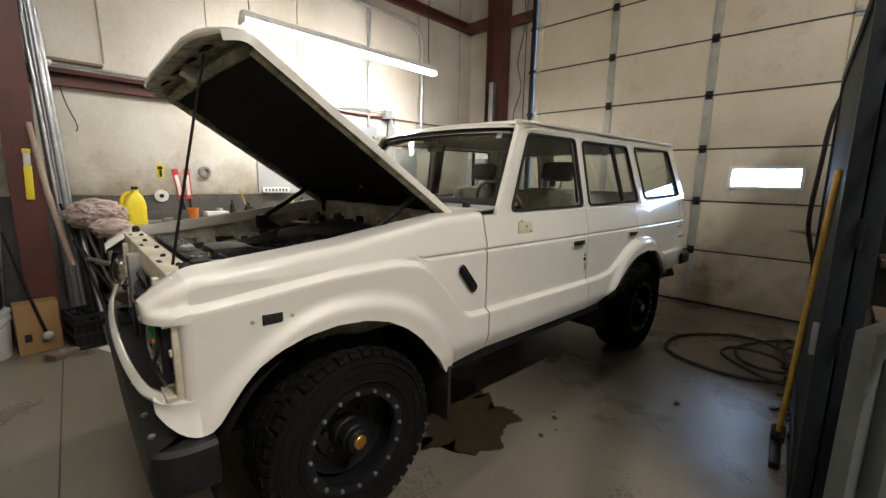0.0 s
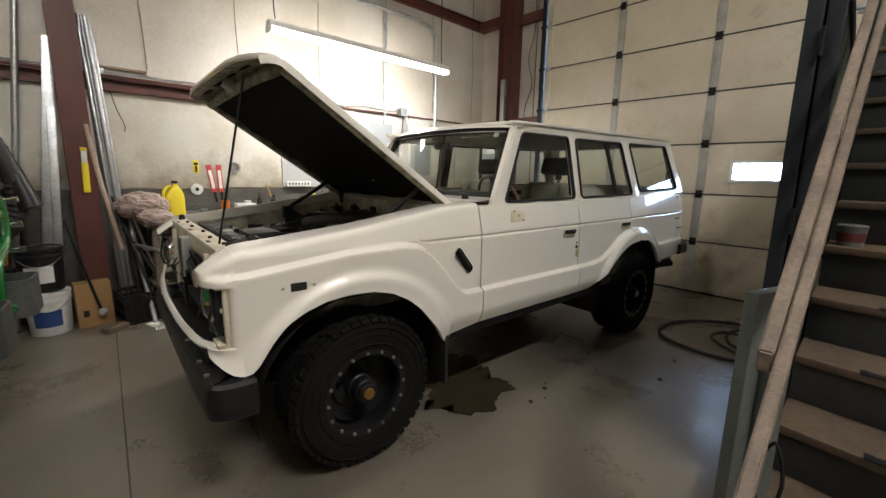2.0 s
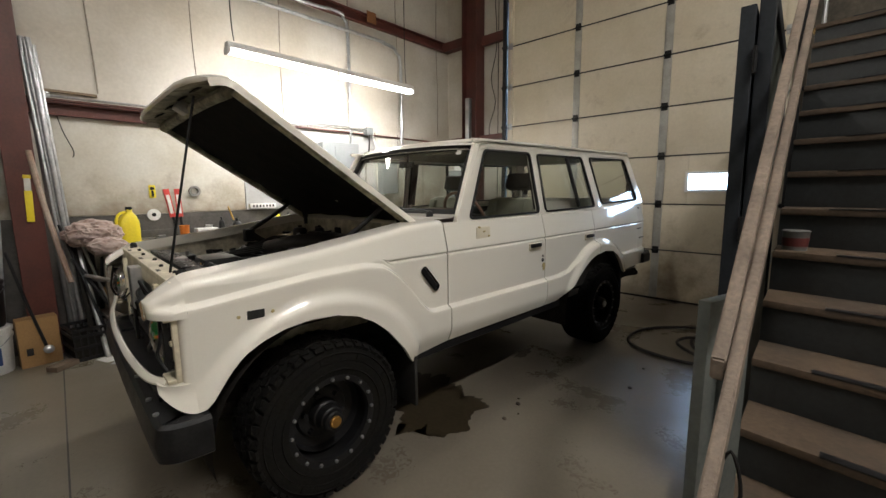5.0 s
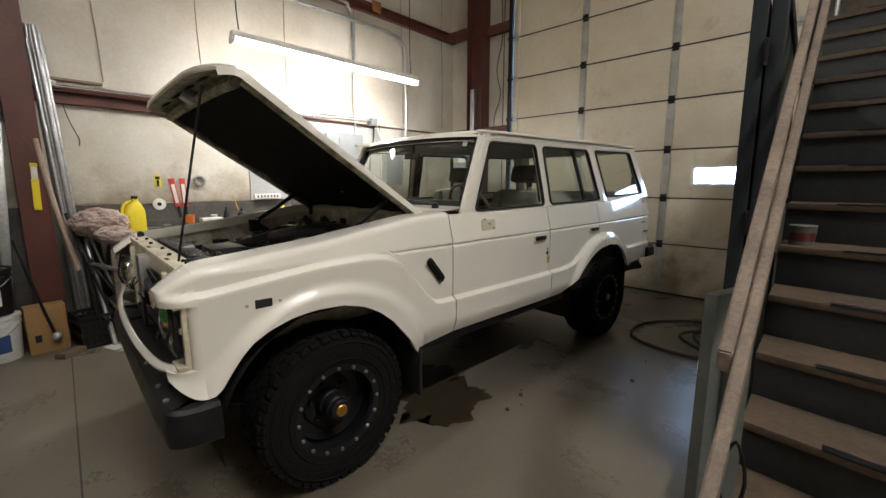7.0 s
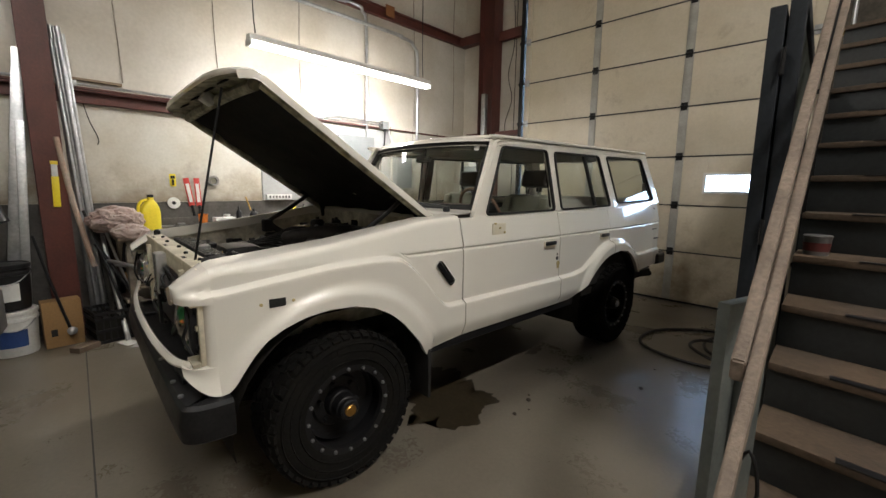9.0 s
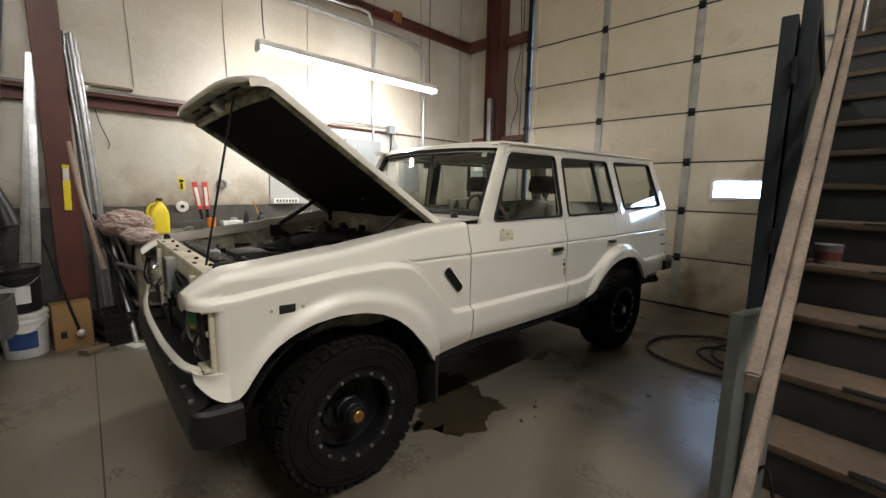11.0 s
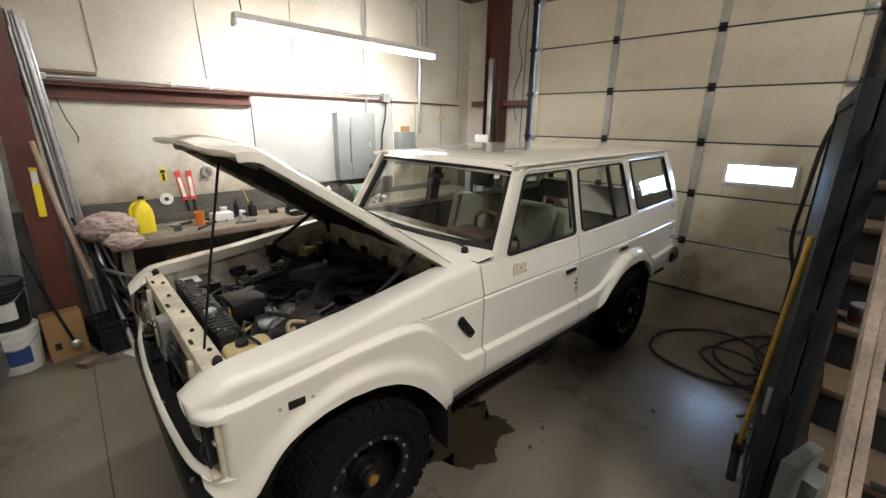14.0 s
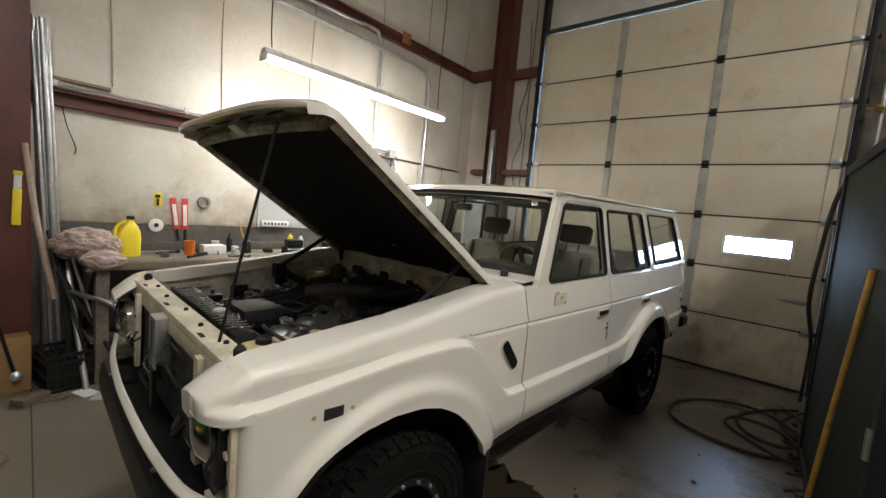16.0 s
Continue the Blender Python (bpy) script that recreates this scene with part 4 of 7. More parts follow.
for s in (1, -1):
    bm = bmesh.new()
    rows = []
    for g_ in np.linspace(-.04, 1.05, 10):
        a = Vector(ws(1.0, g_))
        u2, z2 = .855 + (1.135 - .855) * g_ + .035, a.z
        b = Vector((upper_v(z2), u2, z2))
        a.x, b.x = s * a.x, s * b.x
        a += Vector((0, .01, 0))
        rows.append([a + Vector((0, .03, -.01)), a + Vector((s * -.006, 0, 0)), a * .55 + b * .45 + Vector((s * .018, -.012, .004)), b + Vector((s * .004, 0, 0)), b + Vector((s * .002, .03, 0)), b + Vector((-s * .04, .03, 0))])
    grid(bm, rows)
    part("windscreen_pillar", bm, M_PAINT, car)
part("windscreen_header", pipe([Vector(ws(f, 1.045)) + Vector((0, .012, 0)) for f in np.linspace(-.99, .99, 13)], .022, 10, 2), M_PAINT, car)
# cowl between hood and windscreen
rows = []
for u, z in ((.60, 1.205), (.63, 1.232), (.70, 1.241), (.738, 1.245), (.745, 1.246), (.80, 1.25), (.86, 1.256), (.93, 1.262), (.99, 1.262)):
    rows.append([(f * (.662 if u < .74 else .775), u + (.06 if u > .9 else .0) * (abs(f) - 1), z + .012 * (1 - f * f)) for f in np.linspace(-1, 1, 13)])
bm = bmesh.new()
grid(bm, rows)
cowl = part("cowl", bm, M_PAINT, car)
for s, x0, x1 in ((1, .62, .05), (-1, -.10, -.66)):
    w = part("wiper", pipe([(x0, .80, 1.27), (x0 - .08, .82, 1.285), (x1, .80, 1.30)], .007, 8, 3), M_BLACKPL, car, "black wiper")
    part("wiper_pivot", turned([(.022, 0), (.022, .018), (.015, .034), (0, .036)], 14, Matrix.Translation((x0, .80, 1.252))), M_BLACKPL, w)
# tail: gate, rear glass, lamps and bumper
bm = bmesh.new()
rows = [[(f * (interp(z, [(.62, .77), (1.25, .775), (1.74, .68)])), interp(z, [(.62, 3.70), (1.0, 3.72), (1.25, 3.70), (1.74, 3.47)]) + .02 * (1 - f * f), z) for f in np.linspace(-1, 1, 9)] for z in (.62, .8, 1.0, 1.15, 1.26)]
grid(bm, rows)
tail = part("tailgate", bm, M_PAINT, car)
bm = bmesh.new()
tailrow = lambda z, h: [(f * h, interp(z, [(1.25, 3.70), (1.74, 3.47)]) + .02 * (1 - f * f), z) for f in np.linspace(-1, 1, 9)]
grid(bm, [tailrow(1.30, .66), tailrow(1.69, .60)])
g = part("rear_glass", bm, M_GLASS, car, "clear rear window")
g.visible_shadow = False
bm = bmesh.new()
for s in (1, -1):
    grid(bm, [[(s * .66, 3.675, 1.26), (s * .775, 3.69, 1.26)], [(s * .60, 3.49, 1.70), (s * .69, 3.47, 1.72)]])
grid(bm, [tailrow(1.69, .64), tailrow(1.735, .66)])
grid(bm, [tailrow(1.255, .75), tailrow(1.30, .70)])
part("tailgate_frame", bm, M_PAINT, car)
for s in (1, -1):
    part("tail_lamp", bx(s * .70 - .06, 3.70, .82, s * .70 + .06, 3.735, 1.05, .012), M_RED, car, "red tail lamp")
    part("spoiler_fin", bx(s * .66 - .02, 3.56, 1.34, s * .66 + .05, 3.60, 1.46, .01), M_BLACKPL, car)
bm = bmesh.new()
box(bm, -.82, 3.74, .62, .82, 3.86, .74, .03, None, 4)
box(bm, .76, 3.60, .62, .85, 3.80, .73, .03, None, 4)
box(bm, -.85, 3.60, .62, -.76, 3.80, .73, .03, None, 4)
part("rear_bumper", bm, M_BUMPER, car, "black rear bumper")
for z, y in ((1.0, 3.52), (.9, 3.6)):
    part("badge", bx(.815, y - .06, z - .006, side_v(y, z) + .004, y + .06, z + .006, .001), M_BLACKPL, car)

# front bumper, black and scuffed
bm = bmesh.new()
rows = []
line = [(-.86, -.47), (-.858, -.56), (-.84, -.625), (-.78, -.648), (-.4, -.652), (0, -.654), (.4, -.652), (.78, -.648), (.85, -.63), (.872, -.57), (.875, -.50)]
pts = catmull([(x, y, 0) for x, y in line], 4)
for i, p in enumerate(pts):
    d = pts[min(i + 1, len(pts) - 1)] - pts[max(i - 1, 0)]
    n = Vector((d.y, -d.x, 0)).normalized()
    prof = [(.045, .61), (.03, .622), (-.10, .622), (-.105, .61), (-.105, .485), (-.09, .474), (.03, .474), (.05, .488), (.055, .55)]
    rows.append([(p.x + n.x * (a - .03), p.y + n.y * (a - .03), z) for a, z in prof])
grid(bm, [r + [r[0]] for r in rows])
bmesh.ops.remove_doubles(bm, verts=bm.verts, dist=1e-5)
for ends in (rows[0], rows[-1]):
    bm.faces.new([bm.verts.new(p) for p in ends])
bumper = part("front_bumper", bm, M_BUMPER, car, "scuffed black steel bumper with plastic ends")
for s in (1, -1):
    part("bumper_bracket", bx(s * .38 - .04, -.66, .50, s * .38 + .04, -.40, .60, .006), M_BLACK, bumper)
    part("bumper_tab", bx(s * .55 - .10, -.62, .622, s * .55 + .10, -.56, .64, .006), M_BLACK, bumper)
for x in (-.6, -.3, .0, .32, .6, .75):
    part("bolt", turned([(.010, 0), (.010, .008), (0, .010)], 8, Matrix.Translation((x, -.645, .622))), M_STEEL, bumper)

# front end without grille: white lower valance bar, lamp shells, condenser and radiator
part("valance_bar", tube(bmesh.new(), [(.76, -.60, .735), (.60, -.640, .715), (.3, -.66, .705), (0, -.665, .705), (-.3, -.66, .705), (-.60, -.64, .72), (-.76, -.605, .76), (-.79, -.585, .85), (-.785, -.58, .95)], .016, 8, 6, flat=.5), M_PAINT, car, "bare white lower grille bar")
bm = bmesh.new()
box(bm, -.70, -.555, 1.045, .70, -.47, 1.085, .008)
box(bm, -.70, -.555, 1.0, .70, -.545, 1.06, .003)
support = part("radiator_support", bm, M_PAINT_IN, car, "dusty white radiator support panel")
for i, x in enumerate((-.6, -.42, -.2, .05, .28, .5, .62)):
    part("bolt", turned([(.009, 0), (.009, .008), (.005, .011), (0, .011)], 8, Matrix.Translation((x, -.51 + .012 * (i % 2), 1.085))), M_BLACK, support)
for x in (-.5, -.1, .36):
    part("slot", bx(x, -.545, 1.0852, x + .05, -.53, 1.087, .001), M_RUBBER, support)
for s in (1, -1):
    bm = bmesh.new()
    box(bm, s * .52 - .012, -.55, .70, s * .52 + .012, -.46, 1.05, .004)
    box(bm, s * .76 - .012, -.55, .70, s * .76 + .012, -.50, 1.0, .004)
    box(bm, s * .64 - .12, -.50, .72, s * .64 + .12, -.485, 1.0, .004)
    part("lamp_panel", bm, M_ENGINE, car)
    lampsh = part("headlamp", turned([(.0, .045), (.05, .04), (.085, .02), (.094, 0), (.094, -.03), (.07, -.06), (0, -.07)], 32, Matrix.Translation((s * .615, -.575, .875)) @ pose(0, 0, 0, 90)), M_CHROME, car, "round chrome headlamp")
    bm = bmesh.new()
    lathe(bm, [(.092, .0), (.105, .01), (.112, -.005), (.104, -.02)], 32, Matrix.Translation((s * .615, -.575, .875)) @ pose(0, 0, 0, 90))
    part("lamp_ring", bm, M_CHROME, lampsh)
    bm = bmesh.new()
    box(bm, s * .745 - .03, -.60, .78, s * .745 + .02, -.545, .97, .006)
    part("lamp_cavity", bm, M_BLACK, car, "open cavity of a missing indicator")
    for z in (.80, .87, .94):
        part("bracket", bx(s * .76 - .025, -.585, z, s * .76 + .025, -.535, z + .018, .003), M_PAINT_IN if z == .87 else M_BLACK, car)
    part("wire", pipe([(s * .77, -.60, .78), (s * .75, -.62, .84), (s * .77, -.61, .90), (s * .72, -.60, .97)], .006, 6), M_BLACKPL, car)
for x in (-.47, .47):
    strut = part("grille_strut", bx(x - .022, -.575, .70, x + .022, -.555, 1.045, .004), M_PAINT_IN, car, "perforated cream strut")
    for z in (.78, .86, .94):
        part("strut_hole", rod((x, -.577, z), (x, -.570, z), .009, seg=10), M_RUBBER, strut)
rnd3 = random.Random(7)
for i in range(12):
    x0, z0 = rnd3.uniform(-.45, .55), rnd3.uniform(.74, 1.0)
    part("wire", pipe([(x0, -.565, z0), (x0 + rnd3.uniform(-.1, .1), -.59, z0 + rnd3.uniform(-.06, .06)), (x0 + rnd3.uniform(-.2, .2), -.57, z0 + rnd3.uniform(-.12, .05))], rnd3.choice((.004, .006, .009)), 6, 5), rnd3.choice((M_BLACKPL, M_RUBBER, M_HOSE, M_STEEL)), car)
bm = bmesh.new()
box(bm, -.50, -.53, .66, .50, -.50, 1.04, .004)
part("condenser", bm, M_BLACK, car)
for i in range(26):
    z = .67 + i * .0142
    part("condenser_fin", bx(-.48, -.540, z, .48, -.530, z + .005, 0), M_ALLOY, car)
part("hood_latch", bx(-.05, -.60, .86, .05, -.545, 1.06, .006), M_STEEL, car)
part("hood_latch_stay", bx(-.02, -.60, .70, .02, -.585, 1.05, .004), M_BLACK, car)
bm = bmesh.new()
box(bm, -.40, -.44, .62, .40, -.36, 1.075, .02)
part("radiator", bm, M_ENGINE, car)
part("radiator_cap", turned([(.028, 0), (.028, .016), (.02, .022), (0, .022)], 16, Matrix.Translation((.12, -.40, 1.075))), M_STEEL, car)

# engine bay
rnd2 = random.Random(12)
for s in (1, -1):
    bm = bmesh.new()
    rows = [[(s * .665, u, 1.06 + .12 * (u + .5)), (s * .655, u, .95), (s * .60, u, .80), (s * .50, u, .66)] for u in np.linspace(-.47, .62, 12)]
    grid(bm, rows)
    part("inner_fender", bm, M_BAY, car, "dusty cream inner wing")
bm = bmesh.new()
box(bm, -.68, .60, .60, .68, .62, 1.215, .004)
part("firewall", bm, M_BAY, car, "cream bulkhead")
for x, y0, z, w, h in ((.50, .595, 1.07, .10, .085), (.10, .595, 1.10, .05, .05), (-.15, .595, 1.10, .07, .06), (-.45, .595, 1.08, .10, .07)):
    part("bulkhead_hole", bx(x, y0 - .004, z, x + w, y0 + .006, z + h, .012), M_RUBBER, car)
for u, z, r in ((-.30, .97, .035), (-.05, .99, .05), (.2, 1.02, .04)):
    for s in (-1,):
        part("wing_hole", bx(s * .655 - .008, u - r, z - .03, s * .655 + .012, u + r, z + .03, .012), M_RUBBER, car)
part("bay_floor", bx(-.52, -.40, .52, .52, .60, .56, .004), M_DARK, car)
# dark filler sheet, added so that the depths of the bay stay dark
part("bay_filler_sheet", bx(-.58, -.36, .76, .58, .585, .80, .01), M_DARK, car)
bm = bmesh.new()
box(bm, -.36, .46, .84, .30, .59, 1.13, .04, None, 3)
part("heater_box", bm, M_ENGINE, car, "black heater casing on the bulkhead")
for k in range(7):
    part("ignition_lead", pipe([(-.30 + .02 * k, .35, 1.10), (-.22 + .03 * k, .18 - .03 * k, 1.12 - .01 * k), (-.14 + .02 * k, .05 - .05 * k, 1.06), (-.02, .40 - .1 * k, .99)], .006, 6), M_BLACKPL, car)
bm = bmesh.new()
box(bm, -.16, -.22, .60, .16, .52, .88, .04, None, 3)
part("engine_block", bm, M_ENGINE, car, "oily straight-six engine")
bm = bmesh.new()
box(bm, -.10, -.20, .87, .09, .50, .97, .035, None, 3)
for i in range(6):
    cyl(bm, (-.01, -.15 + i * .115, .965), (-.01, -.15 + i * .115, .985), .018, seg=10)
part("valve_cover", bm, M_ENGINE, car)
part("oil_filler_cap", turned([(.03, 0), (.03, .02), (.02, .03), (0, .03)], 14, Matrix.Translation((.02, -.10, .97))), M_ALLOY, car)
bm = bmesh.new()
lathe(bm, [(0, -.05), (.17, -.05), (.185, -.03), (.185, .03), (.165, .05), (.05, .055), (.04, .075), (0, .075)], 32, Matrix.Translation((-.05, .28, 1.045)))
part("air_cleaner", bm, M_ENGINE, car, "round black air cleaner")
part("wing_nut", turned([(.014, 0), (.014, .02), (.006, .03), (0, .03)], 8, Matrix.Translation((-.05, .28, 1.12))), M_STEEL, car)
part("air_duct", pipe([(.10, .20, 1.04), (.22, .10, 1.02), (.30, -.06, .98), (.34, -.22, .93), (.36, -.36, .90)], .056, 14, 10, ribs=.10), M_HOSE, car, "ribbed black air intake hose")
part("upper_hose", pipe([(.02, -.36, 1.02), (.04, -.28, 1.01), (.02, -.18, .98), (-.02, -.12, .93)], .030, 12), M_RUBBER, car)
part("hose_clamp", rod((.035, -.30, 1.012), (.04, -.285, 1.012), .034, seg=14), mat("brass", (.45, .30, .10), .35, .9), car)
for x, y, z, r, h in ((.16, -.05, .93, .055, .09), (-.06, -.16, .95, .045, .06), (-.22, .05, .90, .06, .10), (.10, .08, .96, .04, .05), (-.24, -.10, .93, .05, .08)):
    bm = bmesh.new()
    lathe(bm, [(0, 0), (r, 0), (r, h * .6), (r * .7, h), (0, h)], 16, Matrix.Translation((x, y, z)))
    box(bm, x - r * .6, y - r * 1.4, z, x + r * .6, y + r * .2, z + h * .5, .006)
    part("intake_casting", bm, M_ALLOY, car, "grimy cast-metal intake part")
part("radiator_fan", turned([(0, 0), (.05, 0), (.05, .03), (.18, .035), (.18, .04), (.04, .05), (0, .05)], 24, Matrix.Translation((0, -.30, .84)) @ pose(0, 0, 0, 90)), M_BLACK, car)
bm = bmesh.new()
box(bm, -.34, -.36, .80, .34, -.32, 1.04, .01)
part("fan_shroud", bm, M_BLACKPL, car)
for i in range(22):
    x = -.44 + i * .036
    part("radiator_rib", bx(x, -.445, 1.062, x + .024, -.405, 1.080, .004), M_BLACKPL, car)
    part("radiator_rib", bx(x + .006, -.398, 1.060, x + .030, -.355, 1.076, .004), M_BLACKPL, car)
for i in range(34):
    x, y = rnd2.uniform(-.40, .36), rnd2.uniform(-.44, -.36)
    part("clip", bx(x, y, 1.083, x + rnd2.uniform(.006, .018), y + rnd2.uniform(.004, .010), 1.087, .002), rnd2.choice((M_STEEL, M_ALLOY, M_CHROME)), car)
part("intake_box", bx(-.12, -.30, .98, .10, -.12, 1.07, .03), M_BLACKPL, car, "black plastic resonator box")
part("reservoir_cap", turned([(.036, 0), (.036, .03), (.028, .036), (0, .036)], 20, Matrix.Translation((.44, -.04, 1.02))), mat("brown_cap", (.10, .07, .055), .5), car)
part("reservoir", turned([(.05, .86), (.055, .98), (.045, 1.01), (.03, 1.025), (0, 1.025)], 20, Matrix.Translation((.44, -.04, 0))), M_BLACKPL, car)
bm = bmesh.new()
lathe(bm, [(0, -.09), (.055, -.09), (.06, -.06), (.06, .05), (.045, .08), (0, .08)], 18, Matrix.Translation((.17, -.14, .95)) @ pose(0, 0, 0, 90))
part("alternator", bm, M_ALLOY, car, "cast alternator")
# battery, with posts and a clamp, by the far wing
bat = part("battery", bx(-.62, -.42, .84, -.40, -.22, 1.03, .008), M_BLACKPL, car, "black battery with pale label")
part("battery_label", bx(-.60, -.40, 1.031, -.48, -.30, 1.033, .0005), M_WHITE, bat)
for y in (-.38, -.26):
    part("terminal", turned([(.012, 0), (.010, .022), (0, .022)], 10, Matrix.Translation((-.44, y, 1.03))), M_ALLOY, bat)
# expansion tank on the near side
bm = bmesh.new()
box(bm, .43, -.45, .86, .60, -.26, 1.065, .04, None, 4)
tank = part("coolant_tank", bm, M_RESERVOIR, car, "yellowed translucent coolant tank")
part("tank_cap", turned([(.026, 0), (.026, .018), (.02, .024), (0, .024)], 16, Matrix.Translation((.50, -.38, 1.065))), M_BLACKPL, tank)
part("tank_strap", pipe([(.30, -.30, 1.06), (.40, -.34, 1.09), (.49, -.36, 1.10), (.56, -.33, 1.075), (.606, -.32, 1.0)], .007, 6), M_BLACKPL, tank)
bm = bmesh.new()
box(bm, -.64, .36, .96, -.50, .50, 1.10, .02, None, 3)
t2 = part("washer_tank", bm, M_RESERVOIR, car, "yellowed washer tank")
part("tank_cap", turned([(.03, 0), (.03, .015), (0, .018)], 16, Matrix.Translation((-.57, .42, 1.10))), M_BLACKPL, t2)
bm = bmesh.new()
lathe(bm, [(0, 0), (.125, 0), (.13, .02), (.125, .06), (.05, .075), (0, .08)], 28, Matrix.Translation((.46, .52, 1.0)) @ pose(0, 0, 0, 90))
cyl(bm, (.46, .44, 1.0), (.46, .30, 1.0), .026, seg=14)
box(bm, .43, .30, 1.0, .49, .40, 1.055, .012)
part("brake_booster", bm, M_BLACK, car, "black brake servo and master cylinder")
rnd = random.Random(4)
for i in range(70):
    x0, y0 = rnd.uniform(-.55, .5), rnd.uniform(-.28, .55)
    a = Vector((x0, y0, .90 + rnd.uniform(0, .14) + .10 * max(0, y0)))
    pts = [a]
    for k in range(4):
        a = a + Vector((rnd.uniform(-.14, .14), rnd.uniform(-.14, .14), rnd.uniform(-.035, .035)))
        a.x, a.y, a.z = max(-.6, min(.6, a.x)), max(-.3, min(.56, a.y)), max(.88, min(1.03 + .14 * max(0, a.y), a.z))
        pts.append(a)
    part("engine_hose", pipe(pts, rnd.choice((.005, .007, .010, .014, .020)), 8, 6), rnd.choice((M_RUBBER, M_RUBBER, M_BLACKPL, M_HOSE, M_HOSE)) if i % 14 else rnd.choice((M_RED, M_STEEL, M_CANVAS)), car)
for i in range(70):
    x0, y0 = rnd.uniform(-.55, .48), rnd.uniform(-.30, .52)
    z0 = rnd.uniform(.84, .95) + .10 * max(0, y0)
    w, d, h = rnd.uniform(.02, .06), rnd.uniform(.02, .06), rnd.uniform(.02, .07)
    part("engine_bracket", bx(x0, y0, z0, x0 + w, y0 + d, z0 + h, .006), rnd.choice((M_ENGINE, M_ENGINE, M_ALLOY, M_BLACK, M_ENGINE, M_RUBBER)), car)

for i in range(46):
    x0, y0 = rnd.uniform(-.50, .48), rnd.uniform(-.20, .54)
    z0 = rnd.uniform(.93, 1.0) + .10 * max(0, y0)
    r, h = rnd.uniform(.018, .05), rnd.uniform(.03, .08)
    bm = turned([(0, 0), (r, 0), (r * 1.05, h * .2), (r, h * .6), (r * .6, h * .8), (r * .55, h), (0, h)], 12, Matrix.Translation((x0, y0, z0)) @ pose(0, 0, 0, rnd.uniform(-70, 70), rnd.uniform(-70, 70), 0))
    part("engine_fitting", bm, rnd.choice((M_ENGINE, M_ENGINE, M_RUBBER, M_BLACKPL, M_ALLOY)) if y0 > .1 else rnd.choice((M_ENGINE, M_ALLOY, M_BLACKPL, M_ALLOY)), car)
for i in range(26):
    a = Vector((rnd.uniform(-.52, .5), rnd.uniform(-.1, .56), rnd.uniform(.98, 1.06)))
    pts = [a]
    for k in range(3):
        a = a + Vector((rnd.uniform(-.13, .13), rnd.uniform(-.13, .13), rnd.uniform(-.03, .05)))
        a.x, a.y, a.z = max(-.6, min(.6, a.x)), max(-.25, min(.57, a.y)), max(.95, min(1.06 + .12 * max(0, a.y), a.z))
        pts.append(a)
    part("vacuum_hose", pipe(pts, rnd.choice((.005, .007, .011, .016)), 8, 6), rnd.choice((M_RUBBER, M_BLACKPL, M_HOSE)), car)
part("booster_hose", pipe([(.44, .50, 1.12), (.36, .36, 1.14), (.22, .30, 1.10), (.05, .38, 1.10), (-.12, .45, 1.12)], .018, 10), M_RUBBER, car)
part("intake_trunk", pipe([(-.10, .10, 1.06), (.06, .22, 1.10), (.12, .38, 1.10), (.02, .50, 1.08)], .050, 14, 8, ribs=.08), M_HOSE, car, "ribbed black intake trunk")
for x, y, r in ((-.40, .45, .05), (-.28, .54, .035), (.30, .48, .045)):
    part("bulkhead_canister", turned([(0, 0), (r, .005), (r, .09), (r * .8, .11), (r * .3, .115), (r * .3, .13), (0, .13)], 18, Matrix.Translation((x, y, 1.04))), M_BLACKPL, car)

# open hood: hinge line at the cowl, raised 34 degrees
HOOD = Matrix.Translation((0, .655, 1.238)) @ pose(0, 0, 0, -33.6)   # local -y forward along the panel, z out of it


def hood_pt(x, a, d):
    """A point of the hood: x across, a metres forward of the hinge along the skin (which bends down past 1.085), d inwards."""
    crown = .030 * (1 - (x / .70) ** 2) * sstep((a + .05) / .3)
    r, bend = .13, radians(43)
    if abs(x) > .5 and a > 1.085:
        a = 1.085 + (a - 1.085) * (1 - .38 * ((abs(x) - .5) / .2) ** 2)
    ang = min(max(a - 1.085, 0) / r, bend)
    rest = max(0, a - 1.085 - r * bend)
    y = -min(a, 1.085) - r * math.sin(ang) - rest * math.cos(ang) + d * math.sin(ang)
    z = crown - r * (1 - math.cos(ang)) - rest * math.sin(ang) - d * math.cos(ang)
    x *= 1 - .07 * sstep((a - 1.10) / .15)
    return HOOD @ Vector((x, y, z))


bm = bmesh.new()
acs = [0, .05, .2, .4, .6, .8, 1.0, 1.085, 1.10, 1.115, 1.13, 1.145, 1.16, 1.1826, 1.21, 1.24, 1.27]
xs = [-.70, -.695, -.66, -.6, -.45, -.3, -.15, 0, .15, .3, .45, .6, .66, .695, .70]
rows = [[hood_pt(x, a, .045 if abs(x) == .70 else (.012 if abs(x) > .69 else 0)) for x in xs] for a in acs]
rows.append([hood_pt(x, 1.274, .012) for x in xs])
rows.append([hood_pt(x, 1.268, .024) for x in xs])
grid(bm, rows)
hood = part("hood", bm, M_PAINT, car, "cream hood raised on its prop rod")
bm = bmesh.new()
rows = [[hood_pt(x, a, .022) for x in (-.685, -.64, -.56, -.3, 0, .3, .56, .64, .685)] for a in (.01, .3, .6, .9, 1.085, 1.10, 1.115, 1.13, 1.145, 1.16, 1.1826, 1.21, 1.24, 1.268)]
grid(bm, rows)
part("hood_inner", bm, M_HOODIN, hood, "grimy pale underside of the hood")
bm = bmesh.new()
